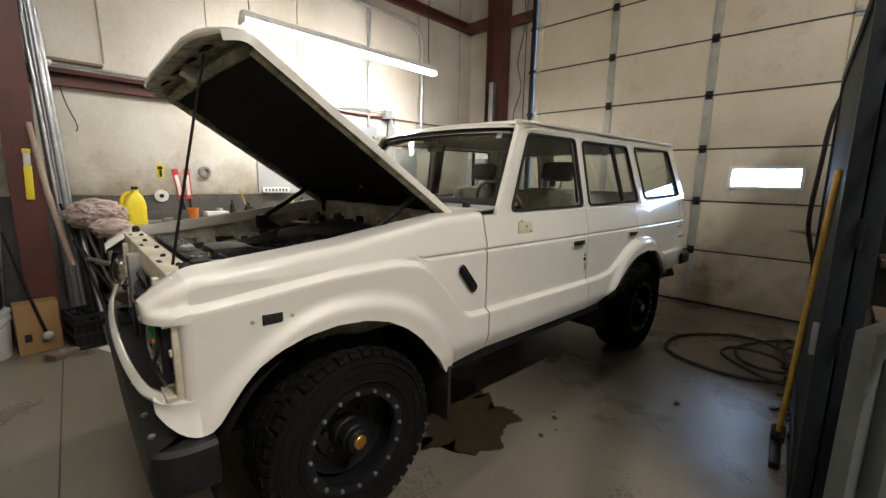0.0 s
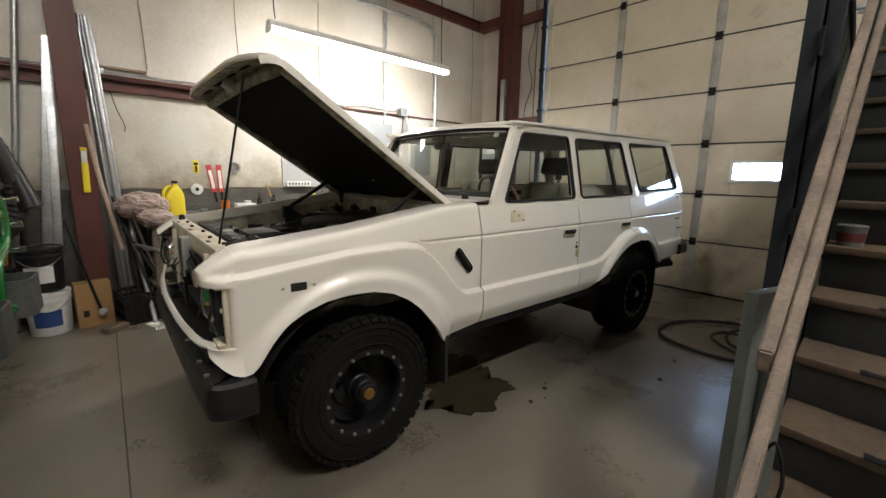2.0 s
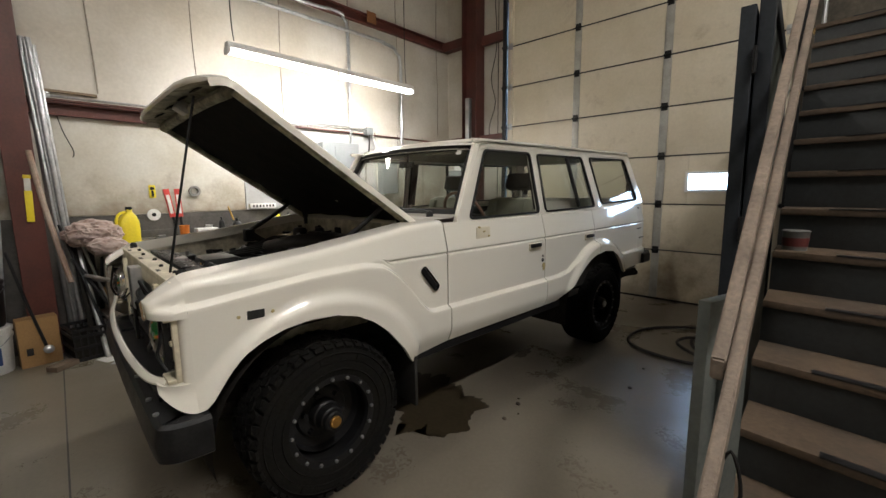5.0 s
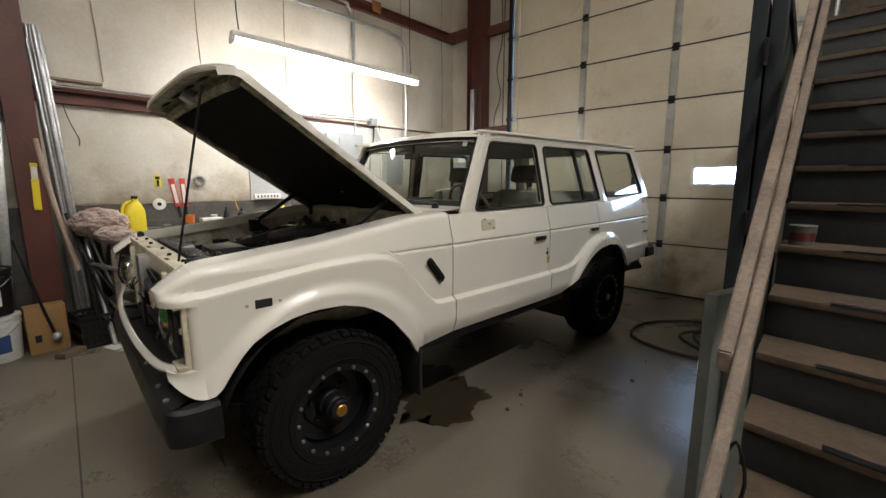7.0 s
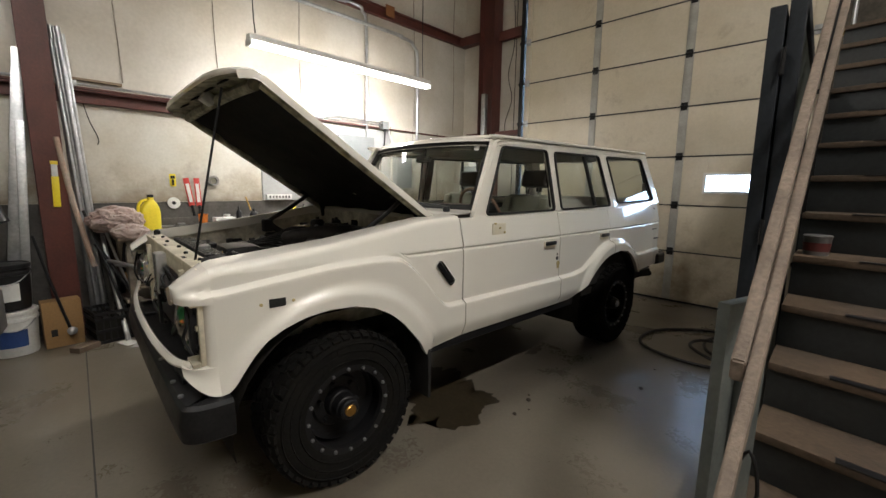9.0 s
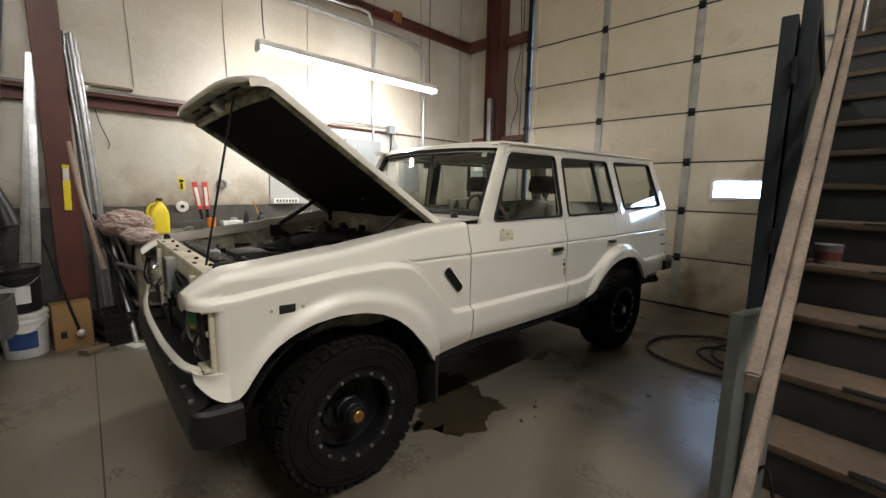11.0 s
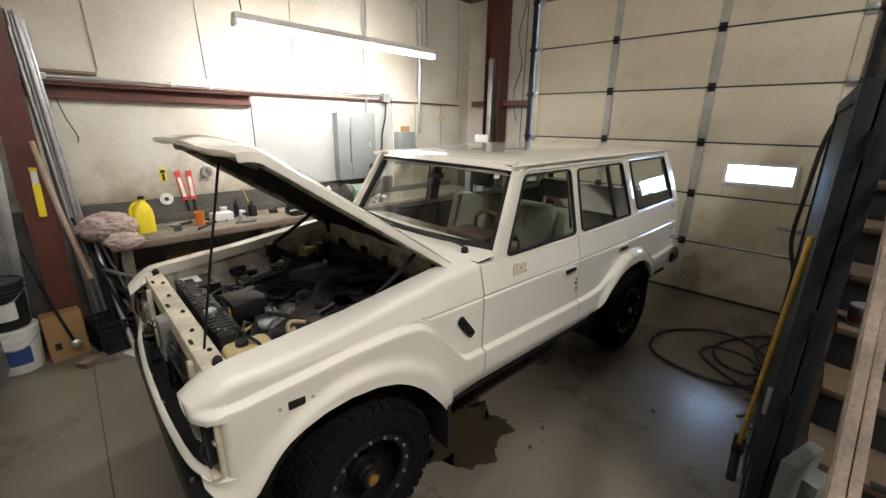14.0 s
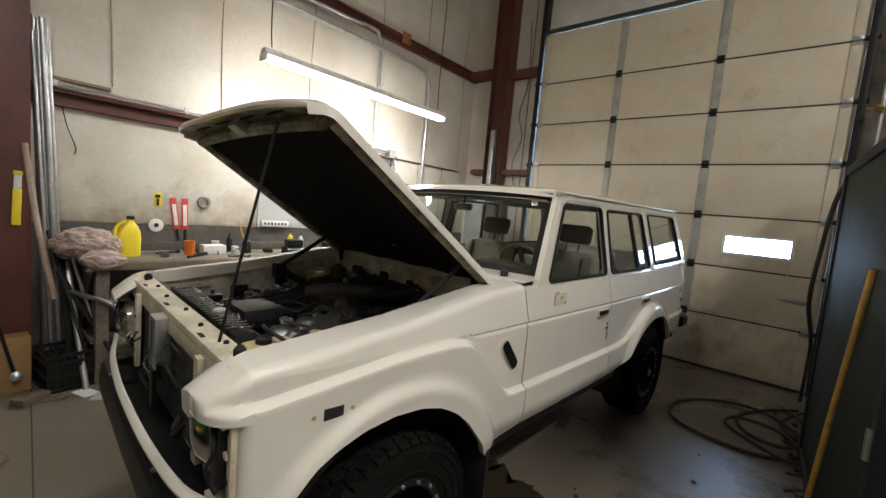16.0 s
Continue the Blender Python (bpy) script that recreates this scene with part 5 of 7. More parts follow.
rows = [[hood_pt(x, a, .034 + .006 * math.sin(i * 2.1 + k * 1.7)) for k, x in enumerate(np.linspace(-.625, .625, 15))] for i, a in enumerate(np.linspace(.05, 1.06, 14))]
grid(bm, rows)
part("hood_liner", bm, M_LINER, hood, "black felt insulation")
for s in (1, -1):
    bm = bmesh.new()
    pts = [hood_pt(s * .66, a, .040) for a in (.02, .3, .6, .9, 1.08)]
    tube(bm, pts, .020, 8, 3)
    part("hood_rib", bm, M_HOODIN, hood)
pts = [hood_pt(x, 1.10, .05) for x in (-.62, -.3, 0, .3, .62)]
part("hood_front_rib", pipe(pts, .026, 8, 4), M_HOODIN, hood)
for x in (-.42, -.15, .15, .42):
    p = hood_pt(x, 1.19, .026)
    part("rib_hole", bx(-.045, -.02, -.003, .045, .02, .003, .002, Matrix.Translation(p) @ pose(0, 0, 0, 28)), M_LINER, hood)
part("hood_catch", bx(-.04, -.03, -.05, .04, .03, .0, .006, Matrix.Translation(hood_pt(0, 1.15, .03)) @ pose(0, 0, 0, -32)), M_STEEL, hood)
for s in (1, -1):
    bm = bmesh.new()
    a, b = Vector((s * .60, .60, 1.16)), hood_pt(s * .60, .26, .045)
    mid = (a + b) / 2
    tube(bm, [a, mid + Vector((0, .06, .02)), b], .020, 8, 4, flat=.5)
    part("hood_hinge", bm, M_BLACK, hood, "black hood hinge arm")
    bm = bmesh.new()
    b = hood_pt(s * .60, .20, .04)
    tube(bm, [b, (s * .605, .34, 1.235), (s * .61, .17, 1.135)], .019, 8, 4, flat=.6)
    box(bm, s * .61 - .03, .13, 1.06, s * .61 + .03, .20, 1.15, .012)
    tube(bm, [(s * .61, .17, 1.12), (s * .605, .25, 1.06), (s * .60, .33, 1.02)], .022, 8, 4)
    part("hinge_spring_arm", bm, M_RUBBER, hood, "black sprung hood hinge arm")
    part("rubber_bumper", turned([(.018, 0), (.018, .02), (.01, .03), (0, .03)], 10, Matrix.Translation((s * .62, -.50, 1.085))), M_RUBBER, car)
part("prop_rod", pipe([(.47, -.51, 1.07), (.475, -.508, 1.10), (.485, -.45, 1.40), (.50, -.37, 1.80)], .005, 8, 4), M_BLACK, car, "thin black hood prop rod")

# interior
part("dashboard", bx(-.72, .98, 1.0, .72, 1.20, 1.235, .05), M_DASH, car, "brown vinyl dashboard")
part("instrument_hood", bx(.22, 1.02, 1.22, .58, 1.24, 1.285, .03), M_DASH, car)
bm = bmesh.new()
lathe(bm, [(.183, -.011), (.194, -.008), (.198, 0), (.194, .008), (.183, .011), (.176, .006), (.175, -.006), (.183, -.011)], 40, Matrix.Translation((.40, 1.34, 1.225)) @ pose(0, 0, 0, -62))
sw = part("steering_wheel", bm, mat("brown_wheel_leather", (.20, .115, .075), .5), car, "brown thin-rimmed steering wheel")
m = Matrix.Translation((.40, 1.34, 1.225)) @ pose(0, 0, 0, -62)
bm = bmesh.new()
lathe(bm, [(0, -.02), (.055, -.02), (.06, 0), (.045, .02), (0, .025)], 20, m)
for a in (0, 180, 270):
    box(bm, .04, -.016, -.01, .182, .016, .004, .003, m @ Matrix.Rotation(radians(a), 4, "Z"))
cyl(bm, m @ Vector((0, 0, 0)), (.40, 1.12, 1.10), .03, seg=12)
part("wheel_hub", bm, M_TRIMIN, sw)
for s in (1, -1):
    seat = part("front_seat", bx(s * .38 - .23, 1.36, .66, s * .38 + .23, 1.86, .84, .05), M_SEAT, car, "grey-green cloth front seat")
    bm = bmesh.new()
    box(bm, -.225, -.07, 0, .225, .07, .58, .06, Matrix.Translation((s * .38, 1.84, .78)) @ pose(0, 0, 0, -16), 3)
    part("backrest", bm, M_SEAT, seat)
    for dx in (-.185, .185):
        bm = bmesh.new()
        box(bm, dx - .05, -.085, .08, dx + .05, .06, .55, .035, Matrix.Translation((s * .38, 1.835, .78)) @ pose(0, 0, 0, -16), 3)
        part("bolster", bm, M_SEAT, seat)
    bm = bmesh.new()
    box(bm, -.125, -.045, .67, .125, .045, .81, .035, Matrix.Translation((s * .38, 1.84, .76)) @ pose(0, 0, 0, -16), 3)
    hr = part("headrest", bm, M_TRIMIN, seat, "black headrest")
    for dx in (-.05, .05):
        mm = Matrix.Translation((s * .38, 1.84, .76)) @ pose(0, 0, 0, -16)
        part("headrest_post", rod(mm @ Vector((dx, 0, .58)), mm @ Vector((dx, 0, .70)), .006, seg=8), M_CHROME, hr)
bm = bmesh.new()
box(bm, -.62, 2.28, .62, .62, 2.76, .80, .05)
box(bm, -.62, 2.72, .70, .62, 2.86, 1.18, .05)
part("rear_seat", bm, M_SEAT, car, "grey-green rear bench seat")
bm = bmesh.new()
for s in (1, -1):
    box(bm, s * .755 - .02, .98, .58, s * .755 + .02, 3.6, 1.215, .01)
part("door_trim", bm, M_TRIMIN, car, "dark inner door cards")
bm = bmesh.new()
box(bm, -.07, -.012, -.022, .07, .012, .022, .010, Matrix.Translation((.0, 1.13, 1.60)) @ pose(0, 0, 0, -15, 0, 8), 3)
cyl(bm, (0, 1.14, 1.615), (0, 1.15, 1.675), .008, seg=8)
part("inner_mirror", bm, M_TRIMIN, car, "rear-view mirror")
for s in (1, -1):
    bm = bmesh.new()
    box(bm, -.01, -.04, -.20, .01, .04, .20, .006, Matrix.Translation((s * .70, 1.77, 1.46)) @ pose(0, 0, 0, 0, -s * 11))
    part("seat_belt_pillar", bm, M_TRIMIN, car)
    part("sun_visor", bx(s * .35 - .18, 1.16, 1.652, s * .35 + .18, 1.30, 1.668, .006), mat("pale_visor", (.34, .32, .27), .8), car)

# ---- stairs ----
stairs = thing("staircase", "steep grey-painted wooden stairs with worn plywood treads", "stairs", pose(0, 0, 0))
SX0, SX1, RUN, RISE = 0.33, 1.45, 0.24, 0.19
SKEW = Matrix(((1, 0, 0, 0), (-.13, 1, 0, .13 * SX0), (0, 0, 1, 0), (0, 0, 0, 1)))   # the steps lie out of square with the rail
for k in range(14):
    y, z = 1.32 + k * RUN, 0.16 + k * RISE
    part("tread", bx(SX0 - .02, y, z - .032, SX1, y + RUN + .03, z, .006, SKEW), M_TREAD, stairs, "worn plywood tread")
    part("riser", bx(SX0 - .02, y + .022, z - RISE, SX1, y + .04, z - .033, .003, SKEW), M_RISER, stairs)
    part("anti_slip_strip", bx(SX0 + .16 + .02 * (k % 3), y - .002, z - .004, SX1 - .22, y + .035, z + .003, .001, SKEW), M_BLACKPL, stairs, "black grip strip")
for x in (SX0 - .005, SX1):
    bm = bmesh.new()
    d = 0.0 if x < 1 else -.15
    slab(bm, [(1.15 + d, 0.0), (1.45 + d, 0.0), (4.75 + d, 2.30), (4.75 + d, 2.54), (1.42 + d, .02)], .036, Matrix.Translation((x, 0, 0)) @ Matrix(((0, 0, 1, 0), (1, 0, 0, 0), (0, 1, 0, 0), (0, 0, 0, 1))))
    part("stringer", bm, M_RISER, stairs, smooth=False)
tub = thing("plastic_tub", "small cloudy plastic tub standing on a stair tread", "tub", pose(.385, 2.62, 1.11))
part("tub_body", turned([(0, 0), (.046, 0), (.052, .085), (.055, .09), (.05, .095), (0, .092)], 24), mat("cloudy_tub", (.13, .13, .125), .35, 0, .1, 10, 60, .02), tub)
part("tub_label", turned([(.0485, .02), (.0515, .06)], 24), mat("faded_red_label", (.10, .018, .016), .5), tub, "faded red label")
# rail: a bare two-by-four, a second one beside it, and the grey post they hang on
rail = thing("stair_rail", "weathered bare wooden stair rail", "hand rail", pose(0, 0, 0))


def sloped(x0, x1, y0, y1, z0, h, SL):
    bm = bmesh.new()
    slab(bm, [(y0, z0 - h), (y0 + .02, z0 - h - .0), (y1, z0 + (y1 - y0) * SL - h), (y1, z0 + (y1 - y0) * SL), (y0, z0)], x1 - x0, Matrix.Translation((x0, 0, 0)) @ Matrix(((0, 0, 1, 0), (1, 0, 0, 0), (0, 1, 0, 0), (0, 0, 0, 1))))
    bmesh.ops.bevel(bm, geom=bm.edges[:], offset=.004, segments=2, affect="EDGES")
    return bm


part("top_rail", sloped(.303, .333, 1.13, 3.9, 1.022, .05, .835), M_WOOD, rail, "scuffed two-by-four")
part("side_rail", sloped(.335, .361, .84, 4.3, .800, .055, .745), M_WOOD, rail)
part("strap", pipe([(.345, 1.0, .80), (.37, 1.0, .885), (.392, 1.0, .80), (.37, 1.0, .72)], .004, 6, 4, True), M_BLACK, rail)
bm = bmesh.new()
A2 = math.degrees(math.atan2(.05, .145))
box(bm, -.018, -.005, 0, .018, .155, 1.085, .004, Matrix.Translation((.238, 1.415, 0)) @ pose(0, 0, 0, 0, 0, -A2))
box(bm, .018, .06, 0, .055, .15, 1.02, .004, Matrix.Translation((.238, 1.415, 0)) @ pose(0, 0, 0, 0, 0, -A2))
solo("newel_post", bm, M_GREYPAINT, "worn grey-green painted wooden stair post", "post")

# ---- framed board standing beside the stairs ----
def leaf(m, L, H, label):
    board = thing("framed_board", label, "board", m, "hinged boards")
    part("board_panel", bx(-.012, .05, .05, .012, L - .05, H - .05, .002), M_SLATE, board, "dull dark green panel")
    for a in ((-.026, 0, 0, .026, .065, H), (-.026, L - .065, 0, .026, L, H), (-.026, .065, H - .065, .026, L - .065, H), (-.026, .065, .02, .026, L - .065, .09)):
        part("frame_bar", bx(*a, .005), M_FRAME, board)
    return board


board = leaf(Matrix.Translation((.198, 2.12, 0)) @ pose(0, 0, 0, 0, -.35, 2.7), 1.86, 2.11, "tall dark green board in a blue-grey steel frame")
leaf(Matrix.Translation((.256, 2.14, 0)) @ pose(0, 0, 0, 0, -.35, 1.6), 1.58, 2.18, "second dark green board hinged behind the framed board")
for z in (.86, 1.24, 1.9):
    bm = bx(.024, -.012, z - .05, .032, .03, z + .05, .002)
    cyl(bm, (.034, -.012, z - .05), (.034, -.012, z + .05), .007, seg=8)
    part("hinge", bm, M_BLACK, board, "small dark steel hinge")
part("latch", bx(-.043, .02, .78, -.024, .05, .90, .004), M_STEEL, board)
broom = thing("broom", "yellow-handled broom leaning on the framed board", "broom", pose(0, 0, 0))
part("handle", pipe([(.085, 2.93, .03), (.112, 2.79, .75), (.142, 2.64, 1.47)], .014, 10, 4), M_BROOM, broom, "worn yellow wooden handle")
part("broom_head", bx(.055, 2.86, .03, .115, 3.00, .07, .008), M_DARK, broom)
part("bristles", bx(.06, 2.865, 0.0, .11, 2.995, .03, .004), M_RUBBER, broom)
solo("steel_angle", bx(-.02, -.22, 0, .02, .22, .035, .004, Matrix.Translation((.08, 2.85, 0)) @ pose(0, 0, 0, 0, 0, 4)), M_BLACK, "black steel offcut lying on the floor", "steel offcut")
solo("alloy_bar", bx(-.012, -.20, 0, .012, .20, .03, .003, Matrix.Translation((.12, 2.85, 0)) @ pose(0, 0, 0, 0, 0, 4)), M_STEEL, "bright metal bar lying on the floor", "metal bar")
rnd = random.Random(9)
for i in range(16):
    x, y = rnd.uniform(.05, .12), rnd.uniform(3.0, 4.6)
    a = rnd.uniform(0, 180)
    l, w, h = rnd.uniform(.05, .13), rnd.uniform(.015, .03), rnd.uniform(.01, .03)
    solo("scrap_piece", bx(-l / 2, -w / 2, 0, l / 2, w / 2, h, .003, Matrix.Translation((x, y, 0)) @ pose(0, 0, 0, 0, 0, a)), rnd.choice((M_BLACK, M_DARK, M_TREAD)), "loose dark scrap lying by the framed board", "scrap", "scrap beside the board")
# coiled air hose on the floor, rising along the board
pts = [(.10, 4.95, .02), (-.10, 4.75, .016), (-.30, 4.35, .016), (-.22, 4.02, .016), (.02, 3.95, .03), (.10, 4.25, .03), (-.12, 4.55, .04), (-.42, 4.62, .016), (-.72, 4.30, .016), (-.76, 3.95, .016), (-.62, 3.74, .016), (-.28, 3.66, .016), (.0, 3.72, .03), (.10, 3.95, .04), (-.05, 4.2, .05), (-.3, 4.18, .06), (-.36, 3.98, .05), (-.12, 3.74, .05), (.06, 3.68, .05), (.10, 3.78, .04)]
solo("air_hose", pipe(pts, .013, 10, 10), M_HOSE, "black rubber air hose lying in loose coils", "hose")
solo("air_hose", pipe([(.16, 4.98, .02), (.05, 4.72, .02), (-.02, 4.4, .03), (.08, 4.18, .03), (.14, 4.5, .04), (.02, 4.78, .05), (-.06, 4.62, .03), (.05, 4.3, .03), (.12, 4.1, .04)], .010, 8, 8), M_HOSE, "thin dark hose coiled on the floor", "hose")
solo("air_hose", pipe([(.12, 5.3, .02), (.09, 4.6, .7), (.02, 4.32, 1.1), (.03, 4.25, 1.5), (.06, 4.12, 1.9), (.14, 3.96, 2.10), (.20, 3.7, 2.12)], .016, 10, 8), M_HOSE, "black hose hung over the framed board", "hose")
solo("wall_pipe", pipe([(.33, 5.5, 0), (.33, 5.5, 2.0), (.33, 5.5, 3.9)], .018, 10, 2), M_STEEL, "steel air pipe beside the overhead door", "pipe")
bm = bmesh.new()
lathe(bm, [(0, -.03), (.03, -.03), (.045, 0), (.03, .03), (0, .03)], 14, Matrix.Translation((.30, 5.44, 2.85)))
cyl(bm, (.22, 5.44, 2.85), (.38, 5.44, 2.85), .012, seg=8)
solo("pipe_valve", bm, mat("brass_valve", (.40, .28, .12), .4, .8), "brass valve on the air pipe", "valve")
structure("brown_board", bx(.21, 5.70, 0, 1.6, 5.755, 4.2, .002), mat("blotchy_brown_board", (.13, .11, .08), .8, 0, .2, 2.5, 30, .1, (.03, .025, .02), .9), "blotchy dark brown wall board beside the overhead door", "wall panel")

# ---- floor marks ----
structure("floor_joint", bx(-4.2, -.012, .0005, .9, -.004, .003, 0, pose(0, .0, 0, 0, 0, -4.0)), M_SEAM, "saw-cut joint in the concrete", "floor joint")


def blot(name, cx, cy, rx, ry, seed, z, material, label, category):
    rr = random.Random(seed)
    ph = [rr.uniform(0, 6.28) for _ in range(6)]
    bm = bmesh.new()
    ring = []
    for i in range(90):
        a = 2 * math.pi * i / 90
        k = 1 + .22 * math.sin(2 * a + ph[0]) + .15 * math.sin(5 * a + ph[1]) + .10 * math.sin(9 * a + ph[2]) + .07 * math.sin(17 * a + ph[3]) + .05 * math.sin(29 * a + ph[4])
        ring.append(bm.verts.new((cx + rx * k * math.cos(a), cy + ry * k * math.sin(a), z)))
    bm.faces.new(ring)
    bmesh.ops.triangulate(bm, faces=bm.faces)
    return solo(name, bm, material, label, category, "", "structure", False)


blot("oil_stain", -1.23, 1.84, .20, .34, 3, .004, M_OIL, "dark wet oil stain on the concrete", "stain")
blot("oil_stain", -1.55, 1.95, .26, .30, 8, .003, M_OIL, "dark wet oil stain under the car", "stain")
blot("oil_stain", -1.32, 3.0, .05, .10, 5, .003, M_OIL, "small dark oil spot", "stain")
rnd = random.Random(2)
for x, y, r in ((-.895, 2.238, .016), (-.864, 2.032, .014), (-.93, 2.30, .008), (-.83, 2.14, .007), (-.42, 2.95, .015), (-.45, 3.35, .008), (-.9, 3.2, .006), (-.78, 2.6, .005)):
    bm = bmesh.new()
    bmesh.ops.create_icosphere(bm, subdivisions=2, radius=r)
    for v in bm.verts:
        v.co *= 1 + .35 * noise.noise(v.co * 60 + Vector((x, y, 0)))
        v.co.z = max(-r * .3, v.co.z * .55) + r * .3
    bmesh.ops.translate(bm, vec=(x, y, 0.002), verts=bm.verts)
    solo("dirt_clod", bm, M_DIRT, "small dark clod of dirt on the floor", "dirt", "dirt clods")

# ---- work bench along the wall ----
bench = thing("work_bench", "long greasy workbench along the wall", "workbench", pose(0, 0, 0))
part("bench_top", bx(XW + .012, .56, .89, -4.03, 5.3, .95, .006), M_BENCH, bench, "thick stained bench top")
part("bench_front_edge", bx(-4.03, .56, .885, -4.00, 5.3, .945, .004), M_WOOD, bench)
part("bench_back_board", bx(XW + .014, .9, .95, XW + .035, 5.3, 1.03, .003), M_WAINSCOT, bench)
for y in (.62, 2.0, 3.4, 4.9):
    for x in (XW + .06, -4.12):
        part("bench_leg", bx(x, y, 0, x + .08, y + .08, .885, .005), M_BENCH, bench)
part("bench_shelf", bx(XW + .05, .6, .30, -4.12, 5.2, .33, .004), M_BENCH, bench)
part("bench_bracket", pipe([(-4.05, .62, .86), (-4.3, .62, .6), (-4.5, .62, .3)], .02, 8, 2), M_BLACK, bench)
rnd = random.Random(21)
for i in range(16):
    y = .75 + i * .27
    w, h, d = rnd.uniform(.10, .22), rnd.uniform(.12, .34), rnd.uniform(.15, .3)
    solo("stored_box", bx(-4.50, y, .33, -4.50 + d, y + w, .33 + h, .006), rnd.choice((M_DARK, M_CARD, M_BLACKPL, M_WAINSCOT, M_CARD)), "dusty box stored under the bench", "box", "boxes under the bench")

# things on the bench
bm = bmesh.new()
bmesh.ops.create_icosphere(bm, subdivisions=5, radius=1)
for v in bm.verts:
    p = v.co.copy()
    k = 1 + .16 * noise.noise(p * 2.2) + .12 * noise.noise(p * 5) + .07 * abs(noise.noise(p * 11)) + .04 * noise.noise(p * 24)
    v.co = Vector((p.x * .17 * k, p.y * .20 * k, max(-.10, p.z * .125 * k)))
bmesh.ops.translate(bm, vec=(-4.24, .60, 1.055), verts=bm.verts)
solo("plastic_bag", bm, M_BAG, "crumpled pinkish plastic bag of parts on the bench", "plastic bag", smooth=True)
bm = bmesh.new()
bmesh.ops.create_icosphere(bm, subdivisions=4, radius=1)
for v in bm.verts:
    p = v.co.copy()
    k = 1 + .2 * noise.noise(p * 3) + .12 * abs(noise.noise(p * 9))
    v.co = Vector((p.x * .09 * k, p.y * .13 * k, p.z * .07 * k))
bmesh.ops.translate(bm, vec=(-4.02, .66, .965), verts=bm.verts)
solo("plastic_bag", bm, M_BAG, "crumpled bag end hanging over the bench edge", "plastic bag")


def jug(x, y, z, rz):
    ob = thing("oil_jug", "yellow plastic oil jug with a handle", "oil jug", pose(x, y, z, 0, 0, rz))
    bm = bmesh.new()
    rows = []
    for zz, w, d, off in ((0, .07, .05, 0), (.005, .085, .06, 0), (.15, .088, .062, 0), (.20, .08, .058, .004), (.25, .055, .045, .012), (.275, .032, .03, .018), (.285, .024, .024, .02), (.31, .024, .024, .02)):
        rows.append([(math.copysign(abs(math.cos(a)) ** .55, math.cos(a)) * w + off, math.copysign(abs(math.sin(a)) ** .55, math.sin(a)) * d, zz) for a in np.linspace(0, 2 * math.pi, 33)])
    grid(bm, rows)
    bmesh.ops.remove_doubles(bm, verts=bm.verts, dist=1e-5)
    part("jug_body", bm, M_YELLOW, ob)
    part("jug_handle", pipe([(-.01, 0, .285), (-.055, 0, .27), (-.085, 0, .22), (-.085, 0, .16)], .013, 10), M_YELLOW, ob)
    part("jug_cap", turned([(.027, .305), (.027, .33), (.022, .334), (0, .334)], 16, Matrix.Translation((.02, 0, 0))), M_BLACKPL, ob, "black screw cap")
    return ob


jug(-4.30, .86, .95, 100)


def cup(name, x, y, r, h, material, label, cat):
    return solo(name, turned([(0, 0), (r * .82, 0), (r, h), (r * 1.05, h + .004), (r * .93, h), (r * .75, .012), (0, .012)], 24, Matrix.Translation((x, y, .95))), material, label, cat)


cup("orange_cup", -4.30, 1.32, .045, .125, M_ORANGE, "orange plastic cup on the bench", "cup")
cup("white_cup", -4.52, 1.62, .035, .10, M_WHITE, "small white cup on the bench", "cup")
solo("parts_box", bx(-4.42, 1.44, .95, -4.30, 1.64, 1.035, .004), M_WHITE, "white cardboard parts box on the bench", "box")


def bottle(x, y, r, h, c, label):
    ob = thing("bottle", label, "bottle", pose(x, y, .95))
    part("bottle_body", turned([(0, 0), (r, .002), (r, h * .62), (r * .8, h * .74), (r * .3, h * .82), (r * .3, h * .92), (0, h * .92)], 20), c, ob)
    part("bottle_cap", turned([(r * .36, h * .9), (r * .36, h), (0, h)], 14), M_BLACKPL, ob)


